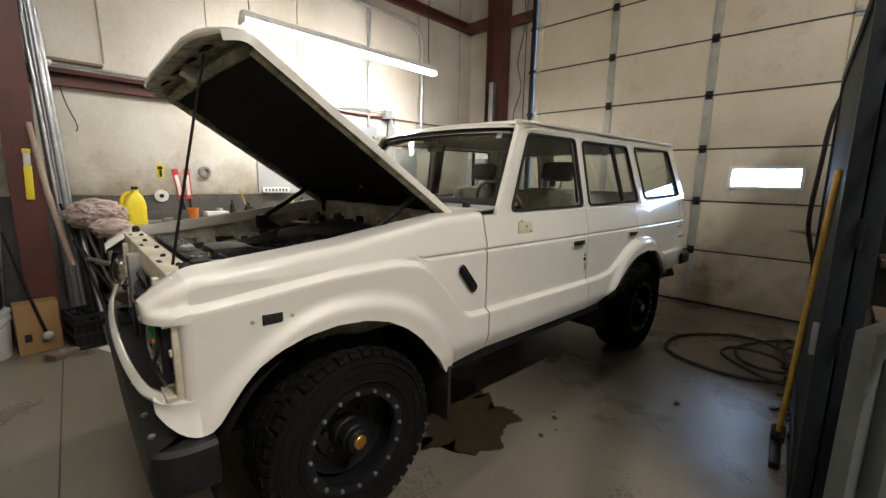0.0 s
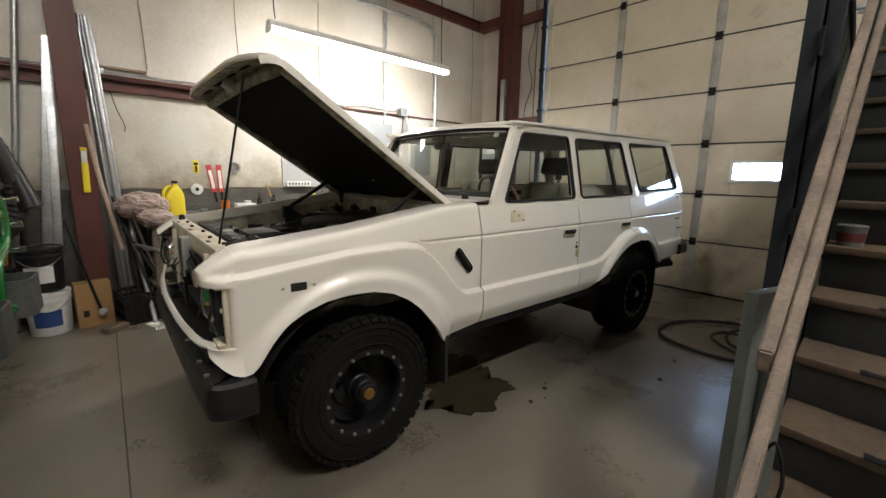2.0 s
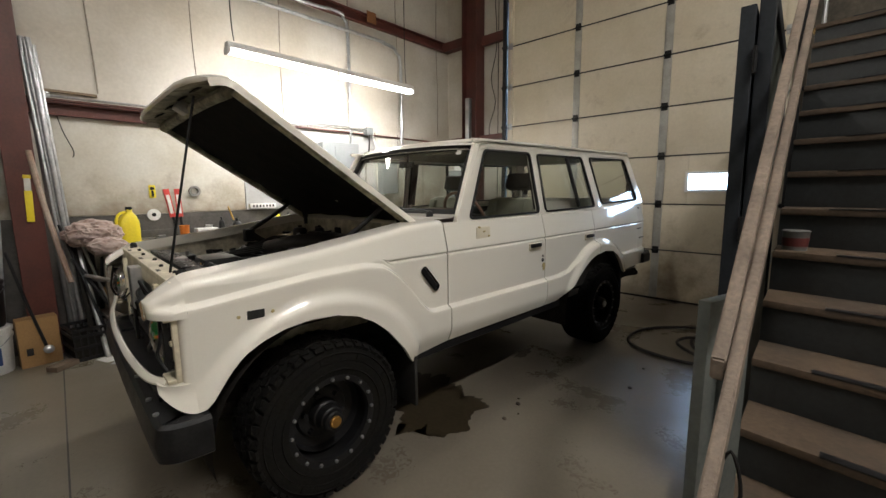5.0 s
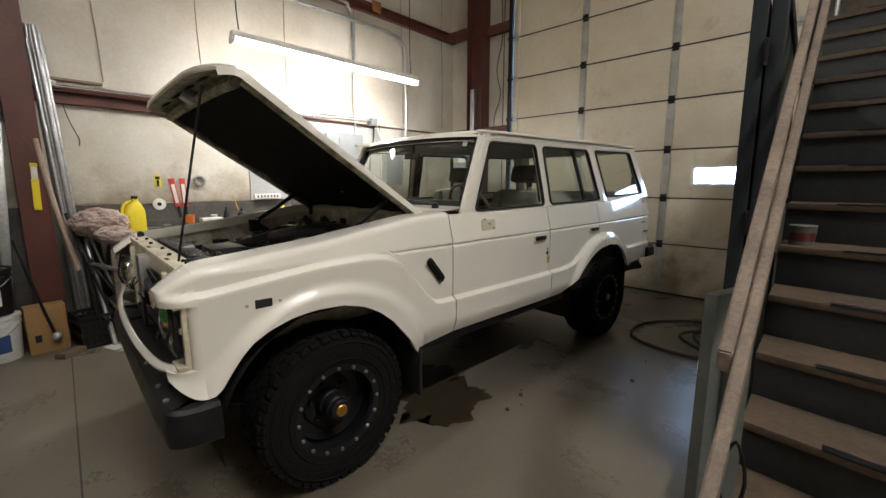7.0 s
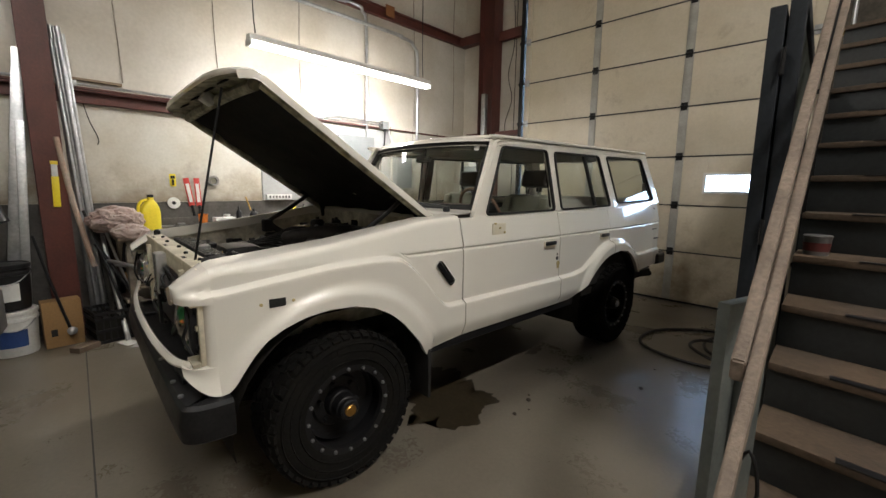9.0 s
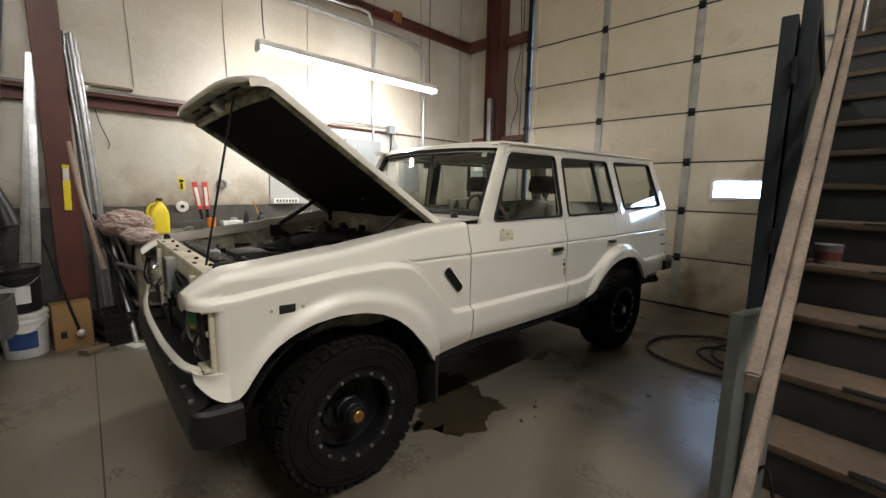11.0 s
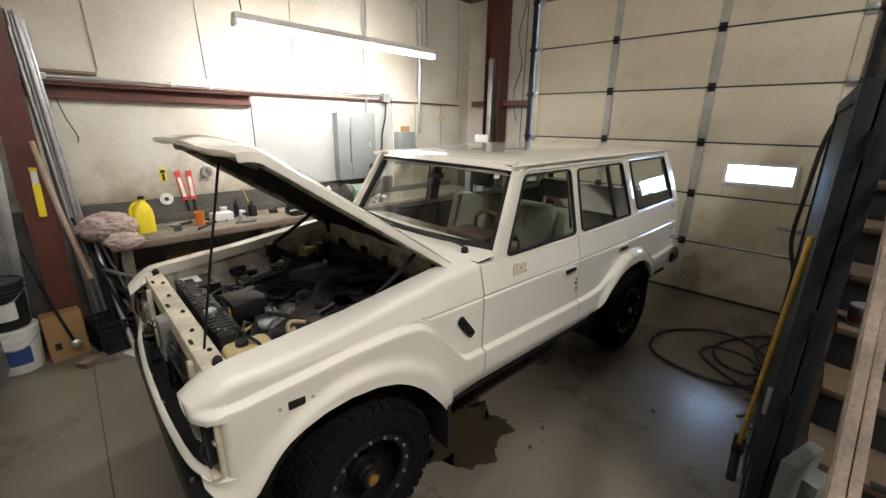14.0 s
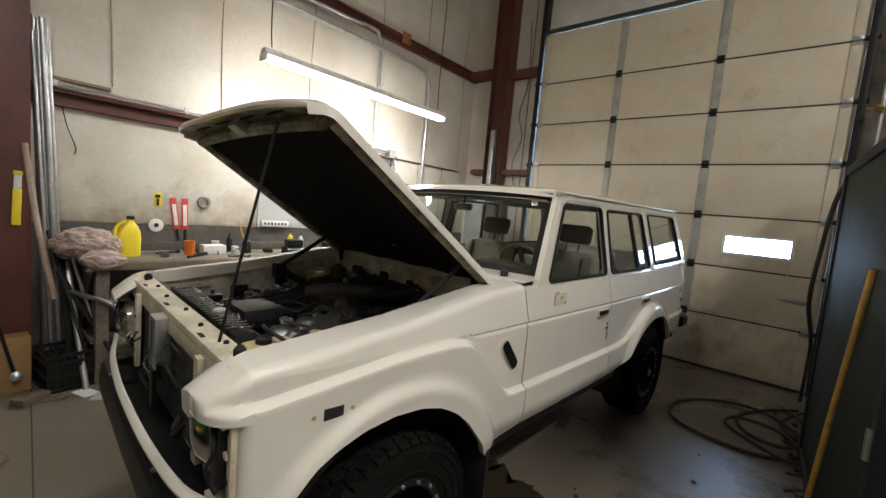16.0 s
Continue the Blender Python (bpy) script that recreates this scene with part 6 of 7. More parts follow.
bottle(-4.36, 1.86, .045, .17, M_BLACKPL, "dark green glass bottle on the bench")
bottle(-4.48, 1.74, .03, .19, M_BLACKPL, "dark spray bottle on the bench")
bottle(-4.48, 2.40, .03, .22, M_YELLOW, "yellow spray can at the back of the bench")
bottle(-4.46, 2.52, .032, .2, M_STEEL, "silver spray can on the bench")
solo("brush", pipe([(-4.40, 1.84, 1.10), (-4.41, 1.82, 1.18), (-4.42, 1.80, 1.25)], .008, 8, 3), M_BROOM, "wooden brush standing in the bottle", "brush")
rnd = random.Random(31)
for i in range(46):
    y = rnd.uniform(.98, 3.9)
    x = rnd.uniform(-4.50, -4.08)
    a = rnd.uniform(0, 180)
    if i % 3 == 0:
        l = rnd.uniform(.12, .30)
        bm = rod((-l / 2, 0, .012), (l / 2, 0, .012), rnd.uniform(.006, .012), seg=10)
        lathe(bm, [(.012, 0), (.02, .004), (.02, .02), (.012, .024), (.012, 0)], 8, Matrix.Translation((l / 2, 0, 0)))
        c = rnd.choice((M_STEEL, M_ALLOY, M_BLACK))
        nm, lb = "hand_tool", "loose steel hand tool lying on the bench"
    elif i % 3 == 1:
        r, h = rnd.uniform(.015, .04), rnd.uniform(.02, .07)
        bm = turned([(0, 0), (r, 0), (r, h * .5), (r * .7, h), (r * .3, h), (r * .3, h * .6), (0, h * .6)], 16)
        c = rnd.choice((M_ALLOY, M_BLACK, M_STEEL, M_ENGINE))
        nm, lb = "engine_part", "small greasy engine part on the bench"
    else:
        w, d, h = rnd.uniform(.03, .11), rnd.uniform(.03, .09), rnd.uniform(.015, .07)
        bm = bx(-w / 2, -d / 2, 0, w / 2, d / 2, h, .004)
        c = rnd.choice((M_CARD, M_BLACKPL, M_DARK, M_WHITE, M_ENGINE, M_ALLOY))
        nm, lb = "small_box", "small dirty box on the bench"
    bmesh.ops.transform(bm, matrix=Matrix.Translation((x, y, .951)) @ pose(0, 0, 0, 0, 0, a), verts=bm.verts)
    solo(nm, bm, c, lb, nm.replace("_", " "), "clutter on the bench")
# vice
vice = thing("bench_vice", "dark steel bench vice bolted to the bench", "vice", pose(-4.12, 2.22, .95))
part("vice_body", bx(-.09, -.07, 0, .09, .07, .09, .015), M_ENGINE, vice)
part("vice_jaw", bx(-.02, -.075, .09, .03, .075, .17, .01), M_BLACK, vice)
part("vice_jaw", bx(.05, -.075, .09, .10, .075, .17, .01), M_BLACK, vice)
part("vice_handle", rod((.14, -.12, .08), (.14, .12, .08), .008), M_STEEL, vice)
# bench grinder
gr = thing("bench_grinder", "grey-green electric bench grinder", "grinder", pose(-4.28, 3.20, .95))
part("grinder_base", bx(-.08, -.10, 0, .08, .10, .07, .015), M_GRINDER, gr)
part("motor", rod((0, -.12, .15), (0, .12, .15), .085, seg=28), M_GRINDER, gr)
for y in (-.18, .18):
    part("wheel_guard", rod((0, y - .03, .15), (0, y + .03, .15), .10, seg=28), M_ALLOY, gr)
    part("grinding_wheel", rod((.012, y - .02, .145), (.012, y + .02, .145), .098, seg=28), M_WAINSCOT, gr)
bm = bmesh.new()
lathe(bm, [(0, 0), (.03, 0), (.05, .10), (.052, .11), (.04, .11), (.025, .01), (0, .01)], 20, Matrix.Translation((-4.40, 2.86, 1.06)) @ pose(0, 0, 0, 20, -30))
solo("paper_cup", bm, M_WHITE, "tipped translucent plastic cup on the bench", "cup")
solo("cup_stand", bx(-4.46, 2.80, .951, -4.34, 2.92, 1.055, .008), M_BLACKPL, "black box under the cup", "box")
# drill press chuck stand, next to the panel
bm = bmesh.new()
for x, z, r in ((0, .30, .05), (.06, .36, .035), (-.03, .42, .045), (.04, .24, .04), (-.05, .2, .04)):
    lathe(bm, [(0, -.05), (r, -.05), (r, .03), (r * .6, .05), (0, .05)], 14, Matrix.Translation((-4.38, 3.55 + x, .95 + z)) @ pose(0, 0, 0, 70, 0, 20))
cyl(bm, (-4.40, 3.55, .95), (-4.40, 3.55, 1.40), .02, seg=12)
box(bm, -4.48, 3.47, .95, -4.30, 3.63, .98, .006)
solo("drill_stand", bm, M_ENGINE, "greasy black drill stand on the bench", "drill stand")
# tools and cards on the wall
WX = XW + .013
solo("tape_roll", turned([(.034, 0), (.056, 0), (.058, .012), (.056, .03), (.034, .03), (.032, .015), (.034, 0)], 28, Matrix.Translation((WX, 1.536, 1.425)) @ pose(0, 0, 0, 0, 90)), mat("grey_tape", (.25, .24, .22), .5), "grey roll of tape hung on the wall", "tape roll")
disc = thing("grinding_disc", "white abrasive disc hung on the wall", "abrasive disc", Matrix.Translation((WX, 1.141, 1.186)) @ pose(0, 0, 0, 0, 90))
part("disc_body", turned([(.012, .004), (.058, .002), (.060, .006), (.058, .010), (.03, .012), (.012, .012)], 32), M_WHITE, disc)
part("disc_hub", turned([(0, .004), (.020, .004), (.020, .014), (0, .014)], 16), M_BLACKPL, disc)
for y, a in ((1.29, 8), (1.375, 2)):
    pk = thing("hacksaw_pack", "red and white blister pack hung on the wall", "blister pack", Matrix.Translation((WX, y, 1.30)) @ pose(0, 0, 0, a))
    part("card", bx(0, -.028, -.15, .004, .028, .15, .001), M_RED, pk)
    part("pale_strip", bx(.004, -.016, -.11, .007, .016, .09, .001), M_WHITE, pk)
    part("tool_blade", bx(.001, -.012, -.26, .006, .012, -.145, .002), M_BLACK, pk)
pk = thing("drill_card", "yellow and black tool card hung on the wall", "tool card", Matrix.Translation((WX, 1.15, 1.42)))
part("card", bx(0, -.028, -.06, .003, .028, .07, .001), M_YELLOW, pk)
part("printed_bar", bx(.003, -.020, .02, .0045, .020, .05, .0005), M_BLACKPL, pk)
part("drill_bits", bx(.003, -.010, -.05, .012, .010, .015, .003), M_BLACKPL, pk)
# plug strip and boxes
ps = thing("power_strip", "white multi-outlet power strip on the wall", "power strip", Matrix.Translation((XW + .023, 2.27, 1.24)))
part("strip_body", bx(0, -.16, -.03, .035, .16, .03, .004), M_WHITE, ps)
for i in range(7):
    part("outlet", bx(.035, -.13 + i * .04, -.014, .037, -.11 + i * .04, .014, .001), M_BLACKPL, ps)
panel = thing("breaker_panel", "grey steel electrical breaker panel", "breaker panel", Matrix.Translation((XW + .022, 3.35, 1.68)))
part("panel_box", bx(0, -.27, -.45, .13, .28, .38, .006), M_GREYBOX, panel)
part("panel_cover", bx(.13, -.285, -.46, .142, .295, .39, .004), M_GREYBOX, panel)
part("panel_door", bx(.142, -.10, -.40, .152, .24, .33, .004), M_GREYBOX, panel)
part("door_gap", bx(.142, -.115, -.24, .146, -.103, .18, .001), M_SEAM, panel)
part("panel_latch", bx(.152, .17, -.05, .160, .20, .02, .002), M_STEEL, panel)
sb = thing("switch_box", "small grey electrical switch box", "switch box", Matrix.Translation((XW + .03, 4.22, 1.62)))
part("box_body", bx(0, -.14, -.26, .11, .17, .20, .006), M_GREYBOX, sb)
part("switch_lever", bx(.04, .17, -.02, .08, .20, .09, .004), M_RED, sb)
ob = bx(XW + .03, 4.18, 1.825, XW + .13, 4.30, 1.90, .006)
solo("cardboard_lump", ob, M_CARD, "small brown box on top of the switch box", "box")
for y, z in ((3.82, 1.50), (3.82, 1.38), (5.04, 2.03), (5.11, 2.03)):
    bm = bx(XW + .03, y - .03, z - .05, XW + .075 if y < 5 else XW + .036, y + .03, z + .05, .004)
    solo("outlet_box", bm, M_GREYBOX if y < 5 else M_RESERVOIR, "small electrical outlet plate on the wall", "outlet")
# conduits
solo("conduit", pipe([(XW + .05, 3.60, 2.06), (XW + .05, 3.61, 2.8), (XW + .05, 3.61, 3.60), (XW + .06, 3.55, 3.75), (XW + .09, 3.35, 3.80), (XW + .09, 2.0, 3.76), (XW + .09, YF, 3.74)], .021, 10, 8), M_STEEL, "galvanised electrical conduit bent along the wall", "conduit")
solo("conduit", pipe([(XW + .06, 4.56, 1.8), (XW + .06, 4.57, 2.6), (XW + .06, 4.57, 3.35), (XW + .07, 4.48, 3.52), (XW + .09, 4.25, 3.58), (XW + .09, 3.0, 3.60), (XW + .09, YF, 3.55)], .024, 10, 8), M_STEEL, "thick galvanised conduit bent along the wall", "conduit")
solo("conduit", pipe([(XW + .06, YF, 2.262), (XW + .06, .5, 2.262), (XW + .06, 3.0, 2.262), (XW + .06, 3.2, 2.275), (XW + .06, 3.85, 2.275)], .012, 8, 4), M_STEEL, "thin conduit along the girt", "conduit")
solo("conduit", pipe([(XW + .10, 2.9, 2.25), (XW + .10, 3.1, 2.30), (XW + .10, 3.86, 2.30)], .012, 8, 4), M_STEEL, "thin conduit into the junction box", "conduit")
solo("junction_box", bx(XW + .02, 3.84, 2.22, XW + .12, 3.95, 2.33, .006), M_GREYBOX, "grey junction box on the wall", "junction box")
solo("cord", pipe([(XW + .09, 3.90, 2.22), (XW + .09, 3.88, 2.0), (XW + .08, 3.83, 1.8), (XW + .07, 3.82, 1.55)], .010, 8), M_BLACKPL, "dark cord down to the outlets", "cord")
solo("cord", pipe([(XW + .09, 3.95, 2.25), (XW + .10, 4.02, 2.05), (XW + .10, 4.12, 1.95), (XW + .09, 4.14, 1.80)], .010, 8), M_WHITE, "pale cable into the switch box", "cord")
solo("hanging_wire", pipe([(-3.62, 5.73, 4.6), (-3.56, 5.72, 3.7), (-3.66, 5.72, 3.2), (-3.58, 5.72, 2.8), (-3.70, 5.72, 2.4), (-3.62, 5.72, 2.0)], .006, 6, 8), M_BLACKPL, "loose thin wire hanging beside the door", "wire")
solo("hanging_wire", pipe([(XW + .02, .50, 2.10), (XW + .03, .53, 1.95), (XW + .02, .58, 1.80), (XW + .03, .57, 1.74)], .004, 6), M_BLACKPL, "thin wire hanging from the girt", "wire")
solo("rust_plate", bx(XW + .10, 3.92, 3.80, XW + .106, 4.08, 3.95, .001, None), mat("rusty_plate", (.22, .09, .03), .7), "small rusty orange plate on the upper girt", "plate")
for y in (.45, 1.35, 1.68):
    solo("pipe_clip", bx(XW + .045, y - .02, 2.24, XW + .075, y + .02, 2.29, .003), M_STEEL, "steel pipe clip on the girt", "clip")
solo("paper_carton", bx(-.10, -.10, 0, .10, .10, .10, .004, Matrix.Translation((-3.68, 4.98, 1.70)) @ pose(0, 0, 0, 0, 0, 30)), M_WHITE, "white carton of leaflets on a tall stack", "carton")
solo("steel_cabinet", bx(-3.88, 4.84, 0.0, -3.54, 5.12, 1.70, .01), M_GREYBOX, "tall grey steel cabinet behind the car", "cabinet")

# ---- racked steel and stored things round the column ----
stock = (((-4.50, .40, 0), (-4.60, .34, 2.72), .022), ((-4.44, .44, 0), (-4.58, .36, 2.70), .018), ((-4.40, .47, 0), (-4.56, .38, 2.71), .02), ((-4.48, .50, 0), (-4.57, .41, 2.66), .016), ((-4.36, .42, 0), (-4.57, .33, 2.60), .014))
for a, b, r in stock:
    solo("steel_tube", rod(a, b, r, seg=12), M_STEEL, "long galvanised tube leaning on the wall", "steel tube", "leaning tubes")
solo("steel_tube", rod((-4.52, -.36, 0), (-4.59, -.02, 2.95), .024), M_STEEL, "galvanised tube standing at the wall", "steel tube", "leaning tubes")
solo("steel_channel", bx(-.03, -.04, 0, .03, .04, 2.5, .004, Matrix.Translation((-4.50, -.16, 0)) @ pose(0, 0, 0, -6.5, -2.0)), M_STEEL, "bright folded steel channel leaning at the column", "steel channel")
solo("steel_channel", bx(-.02, -.03, 0, .02, .03, 1.9, .004, Matrix.Translation((-4.44, -.06, 0)) @ pose(0, 0, 0, -4, -3)), M_STEEL, "short steel channel leaning at the column", "steel channel")
solo("wooden_pole", pipe([(-4.15, 0.405, 0.668), (-4.3, 0.327, 1.224), (-4.42, 0.277, 1.77)], .020, 10, 4), mat("pale_stained_pole", (.33, .27, .22), .75, 0, .15, 6, 50, .15, (.30, .16, .10), .7), "pale stained wooden pole leaning on the column", "pole")
for i, (a, b, c) in enumerate((((-4.05, 0.57, 0.258), (-4.42, 0.396, 1.14), M_BLACK), ((-3.92, .80, .05), (-4.30, .44, .85), M_BLACK), ((-3.98, .56, .0), (-4.4, .5, .9), M_STEEL), ((-4.10, .72, .0), (-4.40, .52, 1.0), M_STEEL), ((-3.86, .90, .62), (-4.26, .52, .66), M_STEEL), ((-4.08, .50, 0), (-4.42, .46, 1.1), M_DARK), ((-4.14, .80, 0), (-4.36, .58, .7), M_CARD), ((-4.2, .92, 0), (-4.42, .7, .75), M_DARK))):
    solo("scrap_bar", rod(a, b, .012 + .004 * (i % 3), seg=10), c, "scrap bar leaning among the stored steel", "scrap bar", "leaning scrap")
solo("bent_pipe", pipe([(-4.24, .50, .70), (-4.05, .60, .68), (-3.92, .72, .62), (-3.88, .80, .45), (-3.90, .84, .25)], .016, 10, 6), M_STEEL, "bent exhaust pipe among the stored steel", "pipe")
lev = thing("level_tool", "yellow spirit level hung on the column", "spirit level", Matrix.Translation((-4.405, .235, 1.35)) @ pose(0, 0, 0, -2))
part("level_body", bx(-.012, -.024, -.17, .014, .024, .09, .004), M_YELLOW, lev)
part("level_window", bx(-.010, -.020, .09, .013, .020, .19, .003), M_WHITE, lev)
part("level_end", bx(-.012, -.024, .19, .014, .024, .22, .003), M_YELLOW, lev)
cb = thing("cardboard_box", "flattened brown cardboard box standing on the floor", "cardboard box", Matrix.Translation((-4.26, .155, 0)) @ pose(0, 0, 0, 0, 0, 4))
part("box_body", bx(-.07, -.12, 0, .07, .13, .40, .005), M_CARD, cb)
part("printed_mark", bx(.0702, -.08, .10, .0712, -.04, .16, .0004), M_BLACKPL, cb)
solo("pry_bar", pipe([(-4.17, .20, .16), (-4.20, .12, .55), (-4.30, .05, .95)], .011, 8, 4), M_BLACK, "black pry bar leaning over the cardboard", "pry bar")
solo("pry_bar_hook", turned([(0, 0), (.03, .005), (.035, .02), (.02, .03), (0, .03)], 14, Matrix.Translation((-4.165, .21, .13)) @ pose(0, 0, 0, 0, 70)), M_STEEL, "shiny caster lying against the cardboard", "caster")


def crate():
    ob = thing("milk_crate", "black plastic milk crate full of steel scraps", "crate", Matrix.Translation((-4.20, .52, 0)) @ pose(0, 0, 0, 0, 0, 8))
    part("crate_floor", bx(-.16, -.19, .01, .16, .19, .02, .002), M_BLACKPL, ob)
    for z in (.0, .10, .20, .255):
        bm = bmesh.new()
        for x0, y0, x1, y1 in ((-.165, -.195, .165, -.185), (-.165, .185, .165, .195), (-.165, -.195, -.155, .195), (.155, -.195, .165, .195)):
            box(bm, x0, y0, z, x1, y1, z + .028, .003)
        part("crate_band", bm, M_BLACKPL, ob)
    for i in range(9):
        y = -.185 + i * .046
        part("crate_slat", bx(.154, y - .006, .0, .160, y + .006, .27, .002), M_BLACKPL, ob)
        part("crate_slat", bx(-.160, y - .006, .0, -.154, y + .006, .27, .002), M_BLACKPL, ob)
    part("crate_lining", bx(-.15, -.18, .02, .15, .18, .20, .005), M_DARK, ob)
    rr = random.Random(5)
    for i in range(10):
        a = Vector((rr.uniform(-.13, .13), rr.uniform(-.16, .16), .15))
        part("scrap", rod(a, a + Vector((rr.uniform(-.12, .12), rr.uniform(-.12, .12), rr.uniform(.08, .16))), rr.uniform(.006, .016), seg=8), rr.choice((M_STEEL, M_BLACK, M_DARK)), ob)


crate()


def bucket(x, y, z, body, lid, label):
    ob = thing("bucket", label, "bucket", pose(x, y, z))
    part("pail", turned([(0, 0), (.130, 0), (.135, .01), (.148, .28), (.156, .285), (.156, .31), (.150, .315), (.150, .34), (.146, .345)], 36), body, ob)
    part("lid", turned([(.150, .335), (.158, .34), (.158, .365), (.150, .37), (.146, .362), (0, .358)], 36), lid, ob)
    part("bail", pipe([(.05, -.15, .30), (.14, -.08, .24), (.165, 0, .22), (.14, .08, .24), (.05, .15, .30)], .004, 6), M_STEEL, ob)
    bm = bmesh.new()
    rows = []
    for zz in (.08, .22):
        r = .135 + .013 * (zz / .28) + .0025
        rows.append([(r * math.cos(a), r * math.sin(a), zz) for a in np.linspace(-.75, .55, 12)])
    grid(bm, rows)
    lab = part("label_sheet", bm, M_BLUE if body is M_WHITE else M_WHITE, ob, "printed label")
    return ob


b1 = bucket(-4.28, -.13, 0, M_WHITE, M_WHITE, "white plastic pail with a blue label standing on the floor")
b2 = bucket(-4.30, -.14, .372, M_BLACKPL, M_BLACKPL, "black plastic pail with a white label stacked on another")
bl = solo("wood_block", bx(-.05, -.09, 0, .05, .09, .045, .004, Matrix.Translation((-3.98, .27, 0)) @ pose(0, 0, 0, 0, 0, 35)), mat("old_brown_block", (.14, .10, .07), .85), "old brown wood block on the floor", "wood block")
solo("paper_scrap", bx(-.08, -.05, 0, .08, .05, .004, .001, Matrix.Translation((-3.92, .55, 0)) @ pose(0, 0, 0, 0, 0, 20)), M_WHITE, "dirty paper scrap on the floor", "paper")
solo("paper_scrap", bx(-.05, -.07, 0, .05, .07, .004, .001, Matrix.Translation((-3.80, .62, 0)) @ pose(0, 0, 0, 0, 0, 60)), M_GREYBOARD, "grey card scrap on the floor", "paper")
# extraction hose and a dark rack by the far wall
solo("extraction_hose", pipe([(-4.25, -.95, 1.62), (-4.22, -.58, 1.82), (-4.15, -.32, 1.64), (-4.12, -.20, 1.27), (-4.14, -.24, .97), (-4.22, -.50, .74), (-4.3, -.9, .66)], .060, 14, 14, ribs=.13), M_HOSE, "thick ribbed black extraction hose", "hose")
solo("hose_nozzle", rod((-4.13, -.205, 1.38), (-4.08, -.13, 1.08), .055, .075), M_BLACKPL, "flared black hose nozzle", "nozzle")
rack = thing("steel_rack", "dark steel wall rack behind the hose", "rack", pose(0, 0, 0))
for y in (-.42, -1.2):
    part("rack_post", bx(-4.50, y, 0, -4.45, y + .05, 1.75, .004), M_BLACK, rack)
for z in (.5, 1.15, 1.45):
    part("rack_bar", bx(-4.50, -1.2, z, -4.46, -.25, z + .05, .004), M_BLACK, rack)

# ---- the rear of a green soft-top vehicle: local y to its rear ----
GV = pose(-2.40, -.385, 0, 0, 0, -7)
gv = thing("soft_top_vehicle", "green vintage off-road vehicle with a tan canvas top", "car", GV)
bm = bmesh.new()
box(bm, -.80, -3.2, .78, .66, -.02, 1.18, .04, None, 3)
part("tub", bm, M_GREEN, gv, "glossy green rear tub")
rows = []
for y, z in ((.0, 1.12), (.012, 1.22), (.0, 1.34), (-.012, 1.50), (-.012, 1.66), (-.008, 1.80), (.0, 1.96), (-.03, 2.035), (-.2, 2.075), (-1.2, 2.10), (-2.2, 2.08), (-2.4, 1.80)):
    row = []
    w = .78 if z < 1.99 else .73
    for f in np.linspace(-1, 1, 27):
        row.append((w * f, y + .012 * math.sin(f * 9 + z * 14) * (1 if z < 1.6 else .4) + .008 * math.sin(f * 31 + z * 40) * (1 if z < 1.5 else 0), z - (.03 * f ** 6 if z > 2.0 else 0)))
    rows.append(row)
bm = bmesh.new()
grid(bm, rows)
for s in (1, -1):
    grid(bm, [[(s * .78, .0, 1.12), (s * .78, -2.4, 1.12)], [(s * .78, -.012, 1.5), (s * .78, -2.4, 1.5)], [(s * .78, .0, 1.96), (s * .78, -2.35, 1.92)], [(s * .73, -.03, 2.02), (s * .73, -2.2, 2.06)]])
part("canvas_top", bm, M_CANVAS, gv, "tan canvas soft top")
bm = bmesh.new()
grid(bm, [[(x, .014 + .008 * math.sin(x * 8 + z * 9), z) for x in np.linspace(-.68, .68, 18)] for z in np.linspace(1.60, 1.925, 7)])
win = part("vinyl_window", bm, M_VINYLWIN, gv, "hazy clear vinyl window")
for s in (1, -1):
    part("window_zip", pipe([(s * .69, .016, 1.58), (s * .69, .014, 1.75), (s * .69, .016, 1.93)], .008, 6), M_BLACKPL, win)
    part("canvas_seam", pipe([(s * .775, .010, 1.14), (s * .775, -.004, 1.50), (s * .772, .006, 1.80), (s * .76, .006, 1.97)], .006, 6), M_CANVAS, gv)
part("window_hem", pipe([(-.69, .018, 1.59), (0, .020, 1.585), (.69, .018, 1.59)], .007, 6), M_CANVAS, win)
for x in (-.72, -.60, -.42, -.28, -.05, .2, .42, .62):
    part("canvas_strap", pipe([(x, .008, 1.30), (x + .01, .014, 1.25), (x - .015, .02, 1.19), (x + .02, .02, 1.14)], .007, 6), M_BLACKPL, gv)
# spare wheel carrier of green tube, with studs
for pts in ([(-.69, .04, 1.26), (-.72, .06, 1.15), (-.72, .06, 1.04), (-.66, .06, .94), (-.44, .06, .85), (-.40, .06, .72), (-.40, .05, .58)],
            [(-.69, .04, 1.26), (-.60, .06, 1.29), (-.50, .06, 1.22), (-.44, .06, 1.06), (-.40, .06, .96), (-.16, .06, .86), (-.13, .06, .74), (-.13, .05, .58)],
            [(-.66, .06, 1.12), (-.3, .05, 1.12), (.1, .05, 1.10), (.5, .05, 1.10)], [(-.60, .08, .60), (-.2, .06, .58), (.4, .06, .58)]):
    part("carrier_tube", pipe(pts, .036, 12, 6), M_GREEN, gv, "green tubular spare carrier")
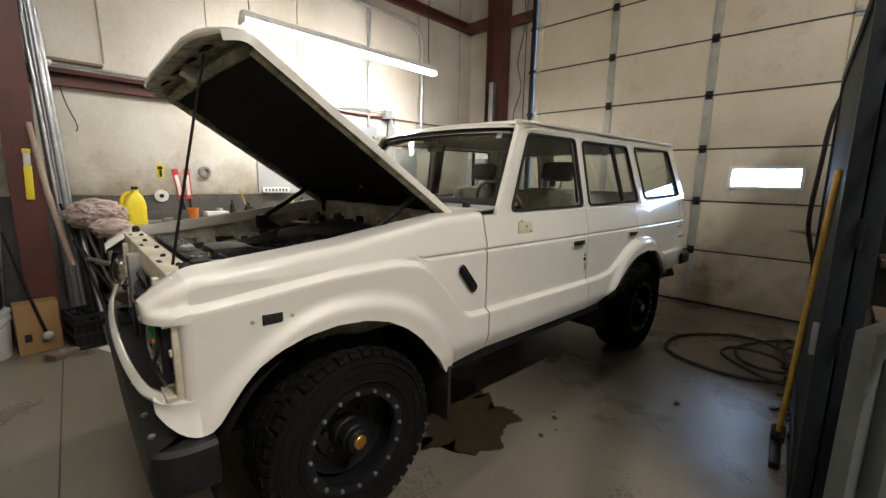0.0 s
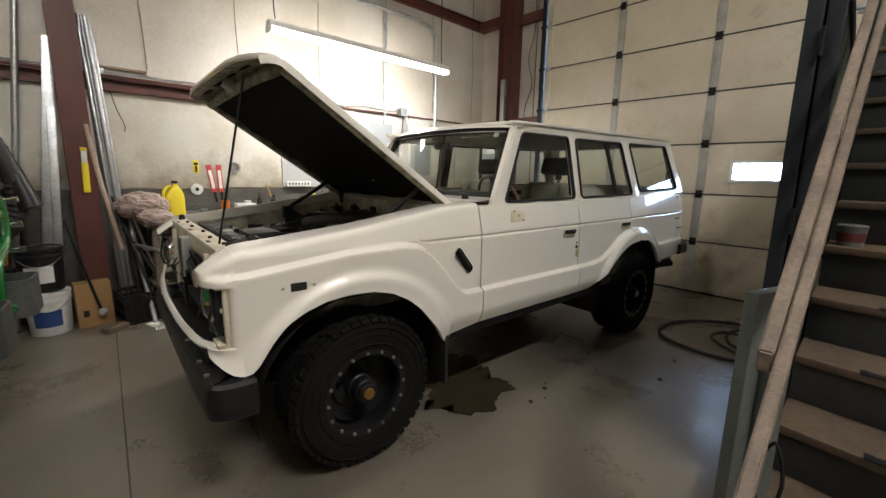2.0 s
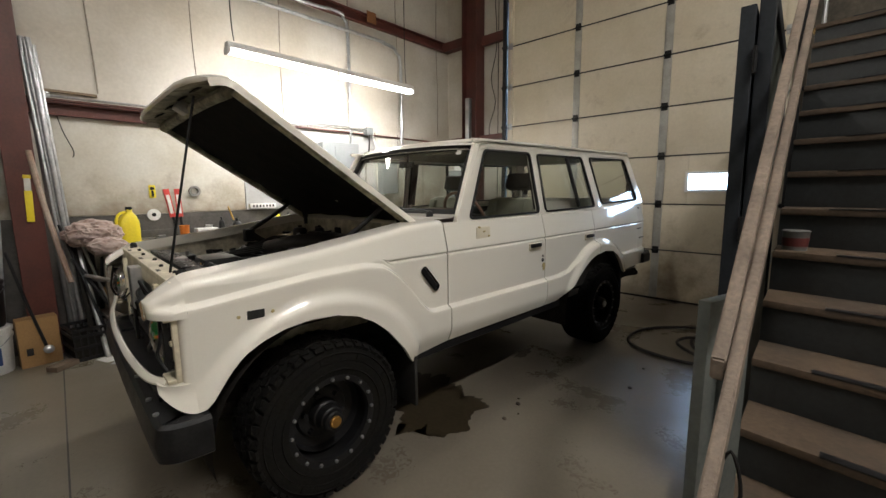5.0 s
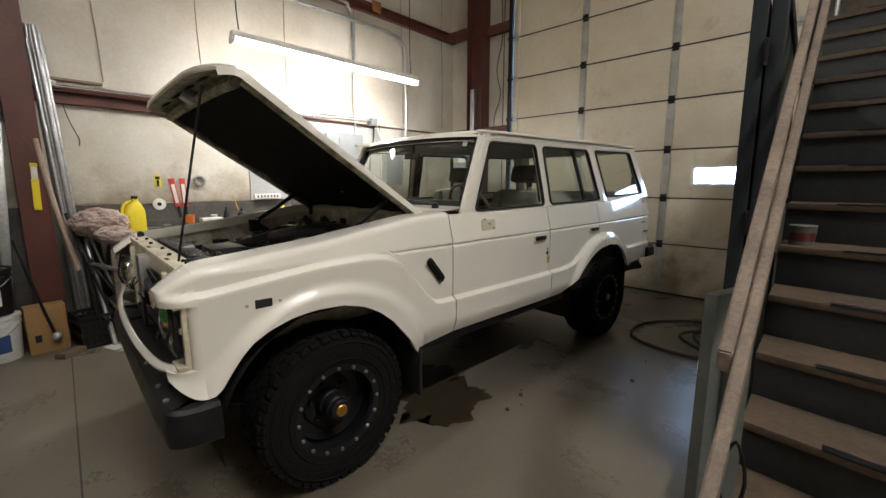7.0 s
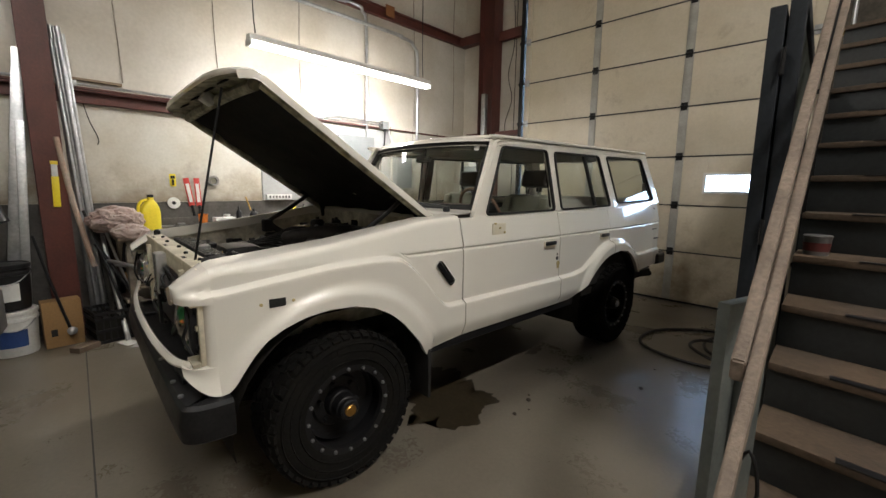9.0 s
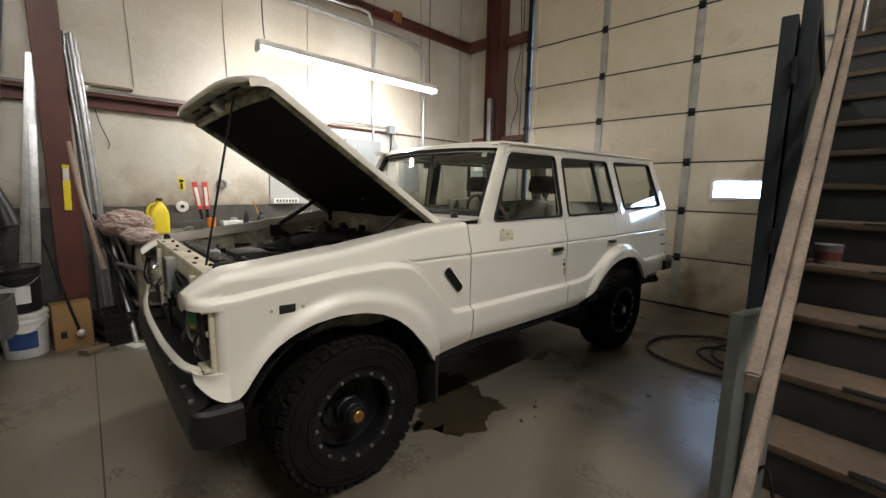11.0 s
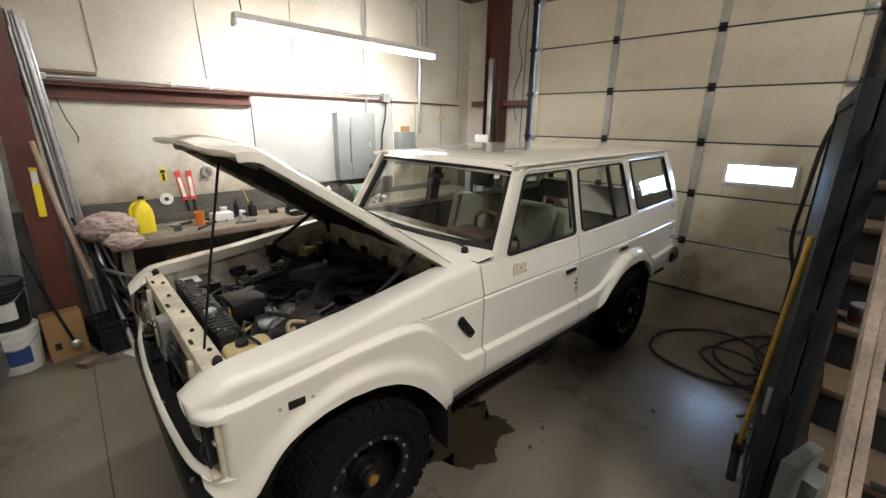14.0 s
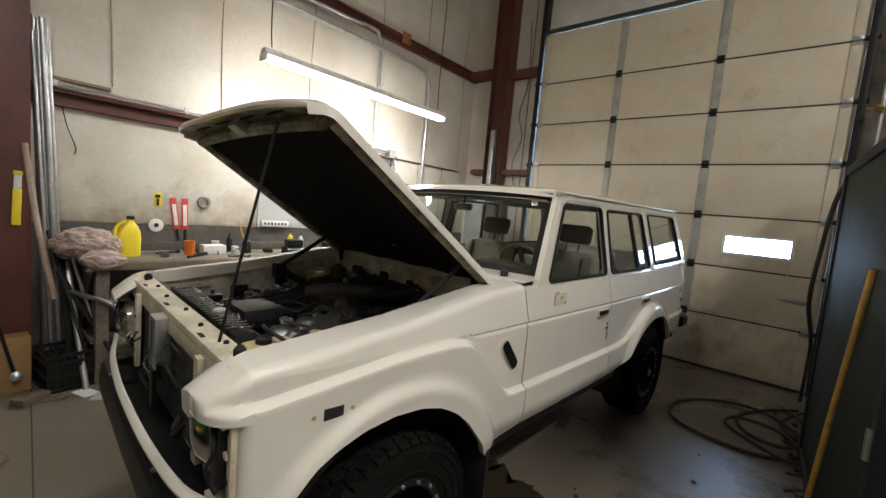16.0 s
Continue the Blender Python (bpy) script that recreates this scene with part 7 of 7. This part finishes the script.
for x, z in ((-.75, 1.187), (-.75, 1.04), (-.74, .887)):
    part("hinge_bolt", turned([(.022, 0), (.022, .03), (.014, .035), (.014, .10), (.018, .10), (.018, .125), (0, .13)], 12, Matrix.Translation((x, .02, z)) @ pose(0, 0, 0, -82, 0, 0)), M_CHROME, gv)
for x in (-.25, .1):
    for z in (.70, .62):
        part("carrier_nut", turned([(.02, 0), (.02, .03), (.012, .05), (0, .05)], 8, Matrix.Translation((x, .04, z)) @ pose(0, 0, 0, -90)), M_CHROME, gv)
for x0, z0 in ((-.64, .53), (.06, .53)):
    bm = bmesh.new()
    ring_frame(bm, rounded([(-.14, 0), (.14, 0), (.14, .24), (-.14, .24)], .06, 5), .012, .22, Matrix.Translation((x0, -.06, z0 + .22)) @ Matrix(((1, 0, 0, 0), (0, 1, 0, 0), (0, 0, -1, 0), (0, 0, 0, 1))))
    part("bumperette", bm, M_BLACK if z0 < 0 else mat("dull_grey_steel", (.16, .16, .155), .4, .6, .15, 8, 60, .05), gv, "dull grey rear bumperette")
for x in (-.56, -.22, .14, .46):
    part("tailgate_rib", bx(x - .03, -.01, .80, x + .03, .022, 1.12, .010), M_GREEN, gv)
for x, z in ((-.62, 1.10), (-.30, 1.06), (.05, 1.08), (-.50, .70)):
    part("latch_plate", bx(x - .03, .02, z - .02, x + .03, .05, z + .02, .006), M_STEEL, gv)
part("lower_panel", bx(-.76, -.05, .56, .62, .01, .78, .012), M_GREEN, gv)
for x, z in ((-.80, .80), (.30, .60)):
    part("amber_lamp", bx(x, .02, z, x + .16, .05, z + .09, .015), M_AMBER, gv, "amber indicator lens")
    part("red_lamp", turned([(.045, 0), (.05, .01), (.045, .04), (0, .05)], 20, Matrix.Translation((x + .22, .03, z + .07)) @ pose(0, 0, 0, -90)), M_RED, gv, "round red tail lamp")
bm = bmesh.new()
box(bm, -.7, -3.1, .55, .6, -.45, .80, .02)
part("underbody", bm, M_DARK, gv)
for s in (1, -1):
    part("rear_wheel", rod((s * .60, -.75, .37), (s * .80, -.75, .37), .37, seg=36), M_TYRE, gv, "black off-road tyre")
    part("front_wheel", rod((s * .60, -2.95, .37), (s * .80, -2.95, .37), .37, seg=36), M_TYRE, gv, "black off-road tyre")
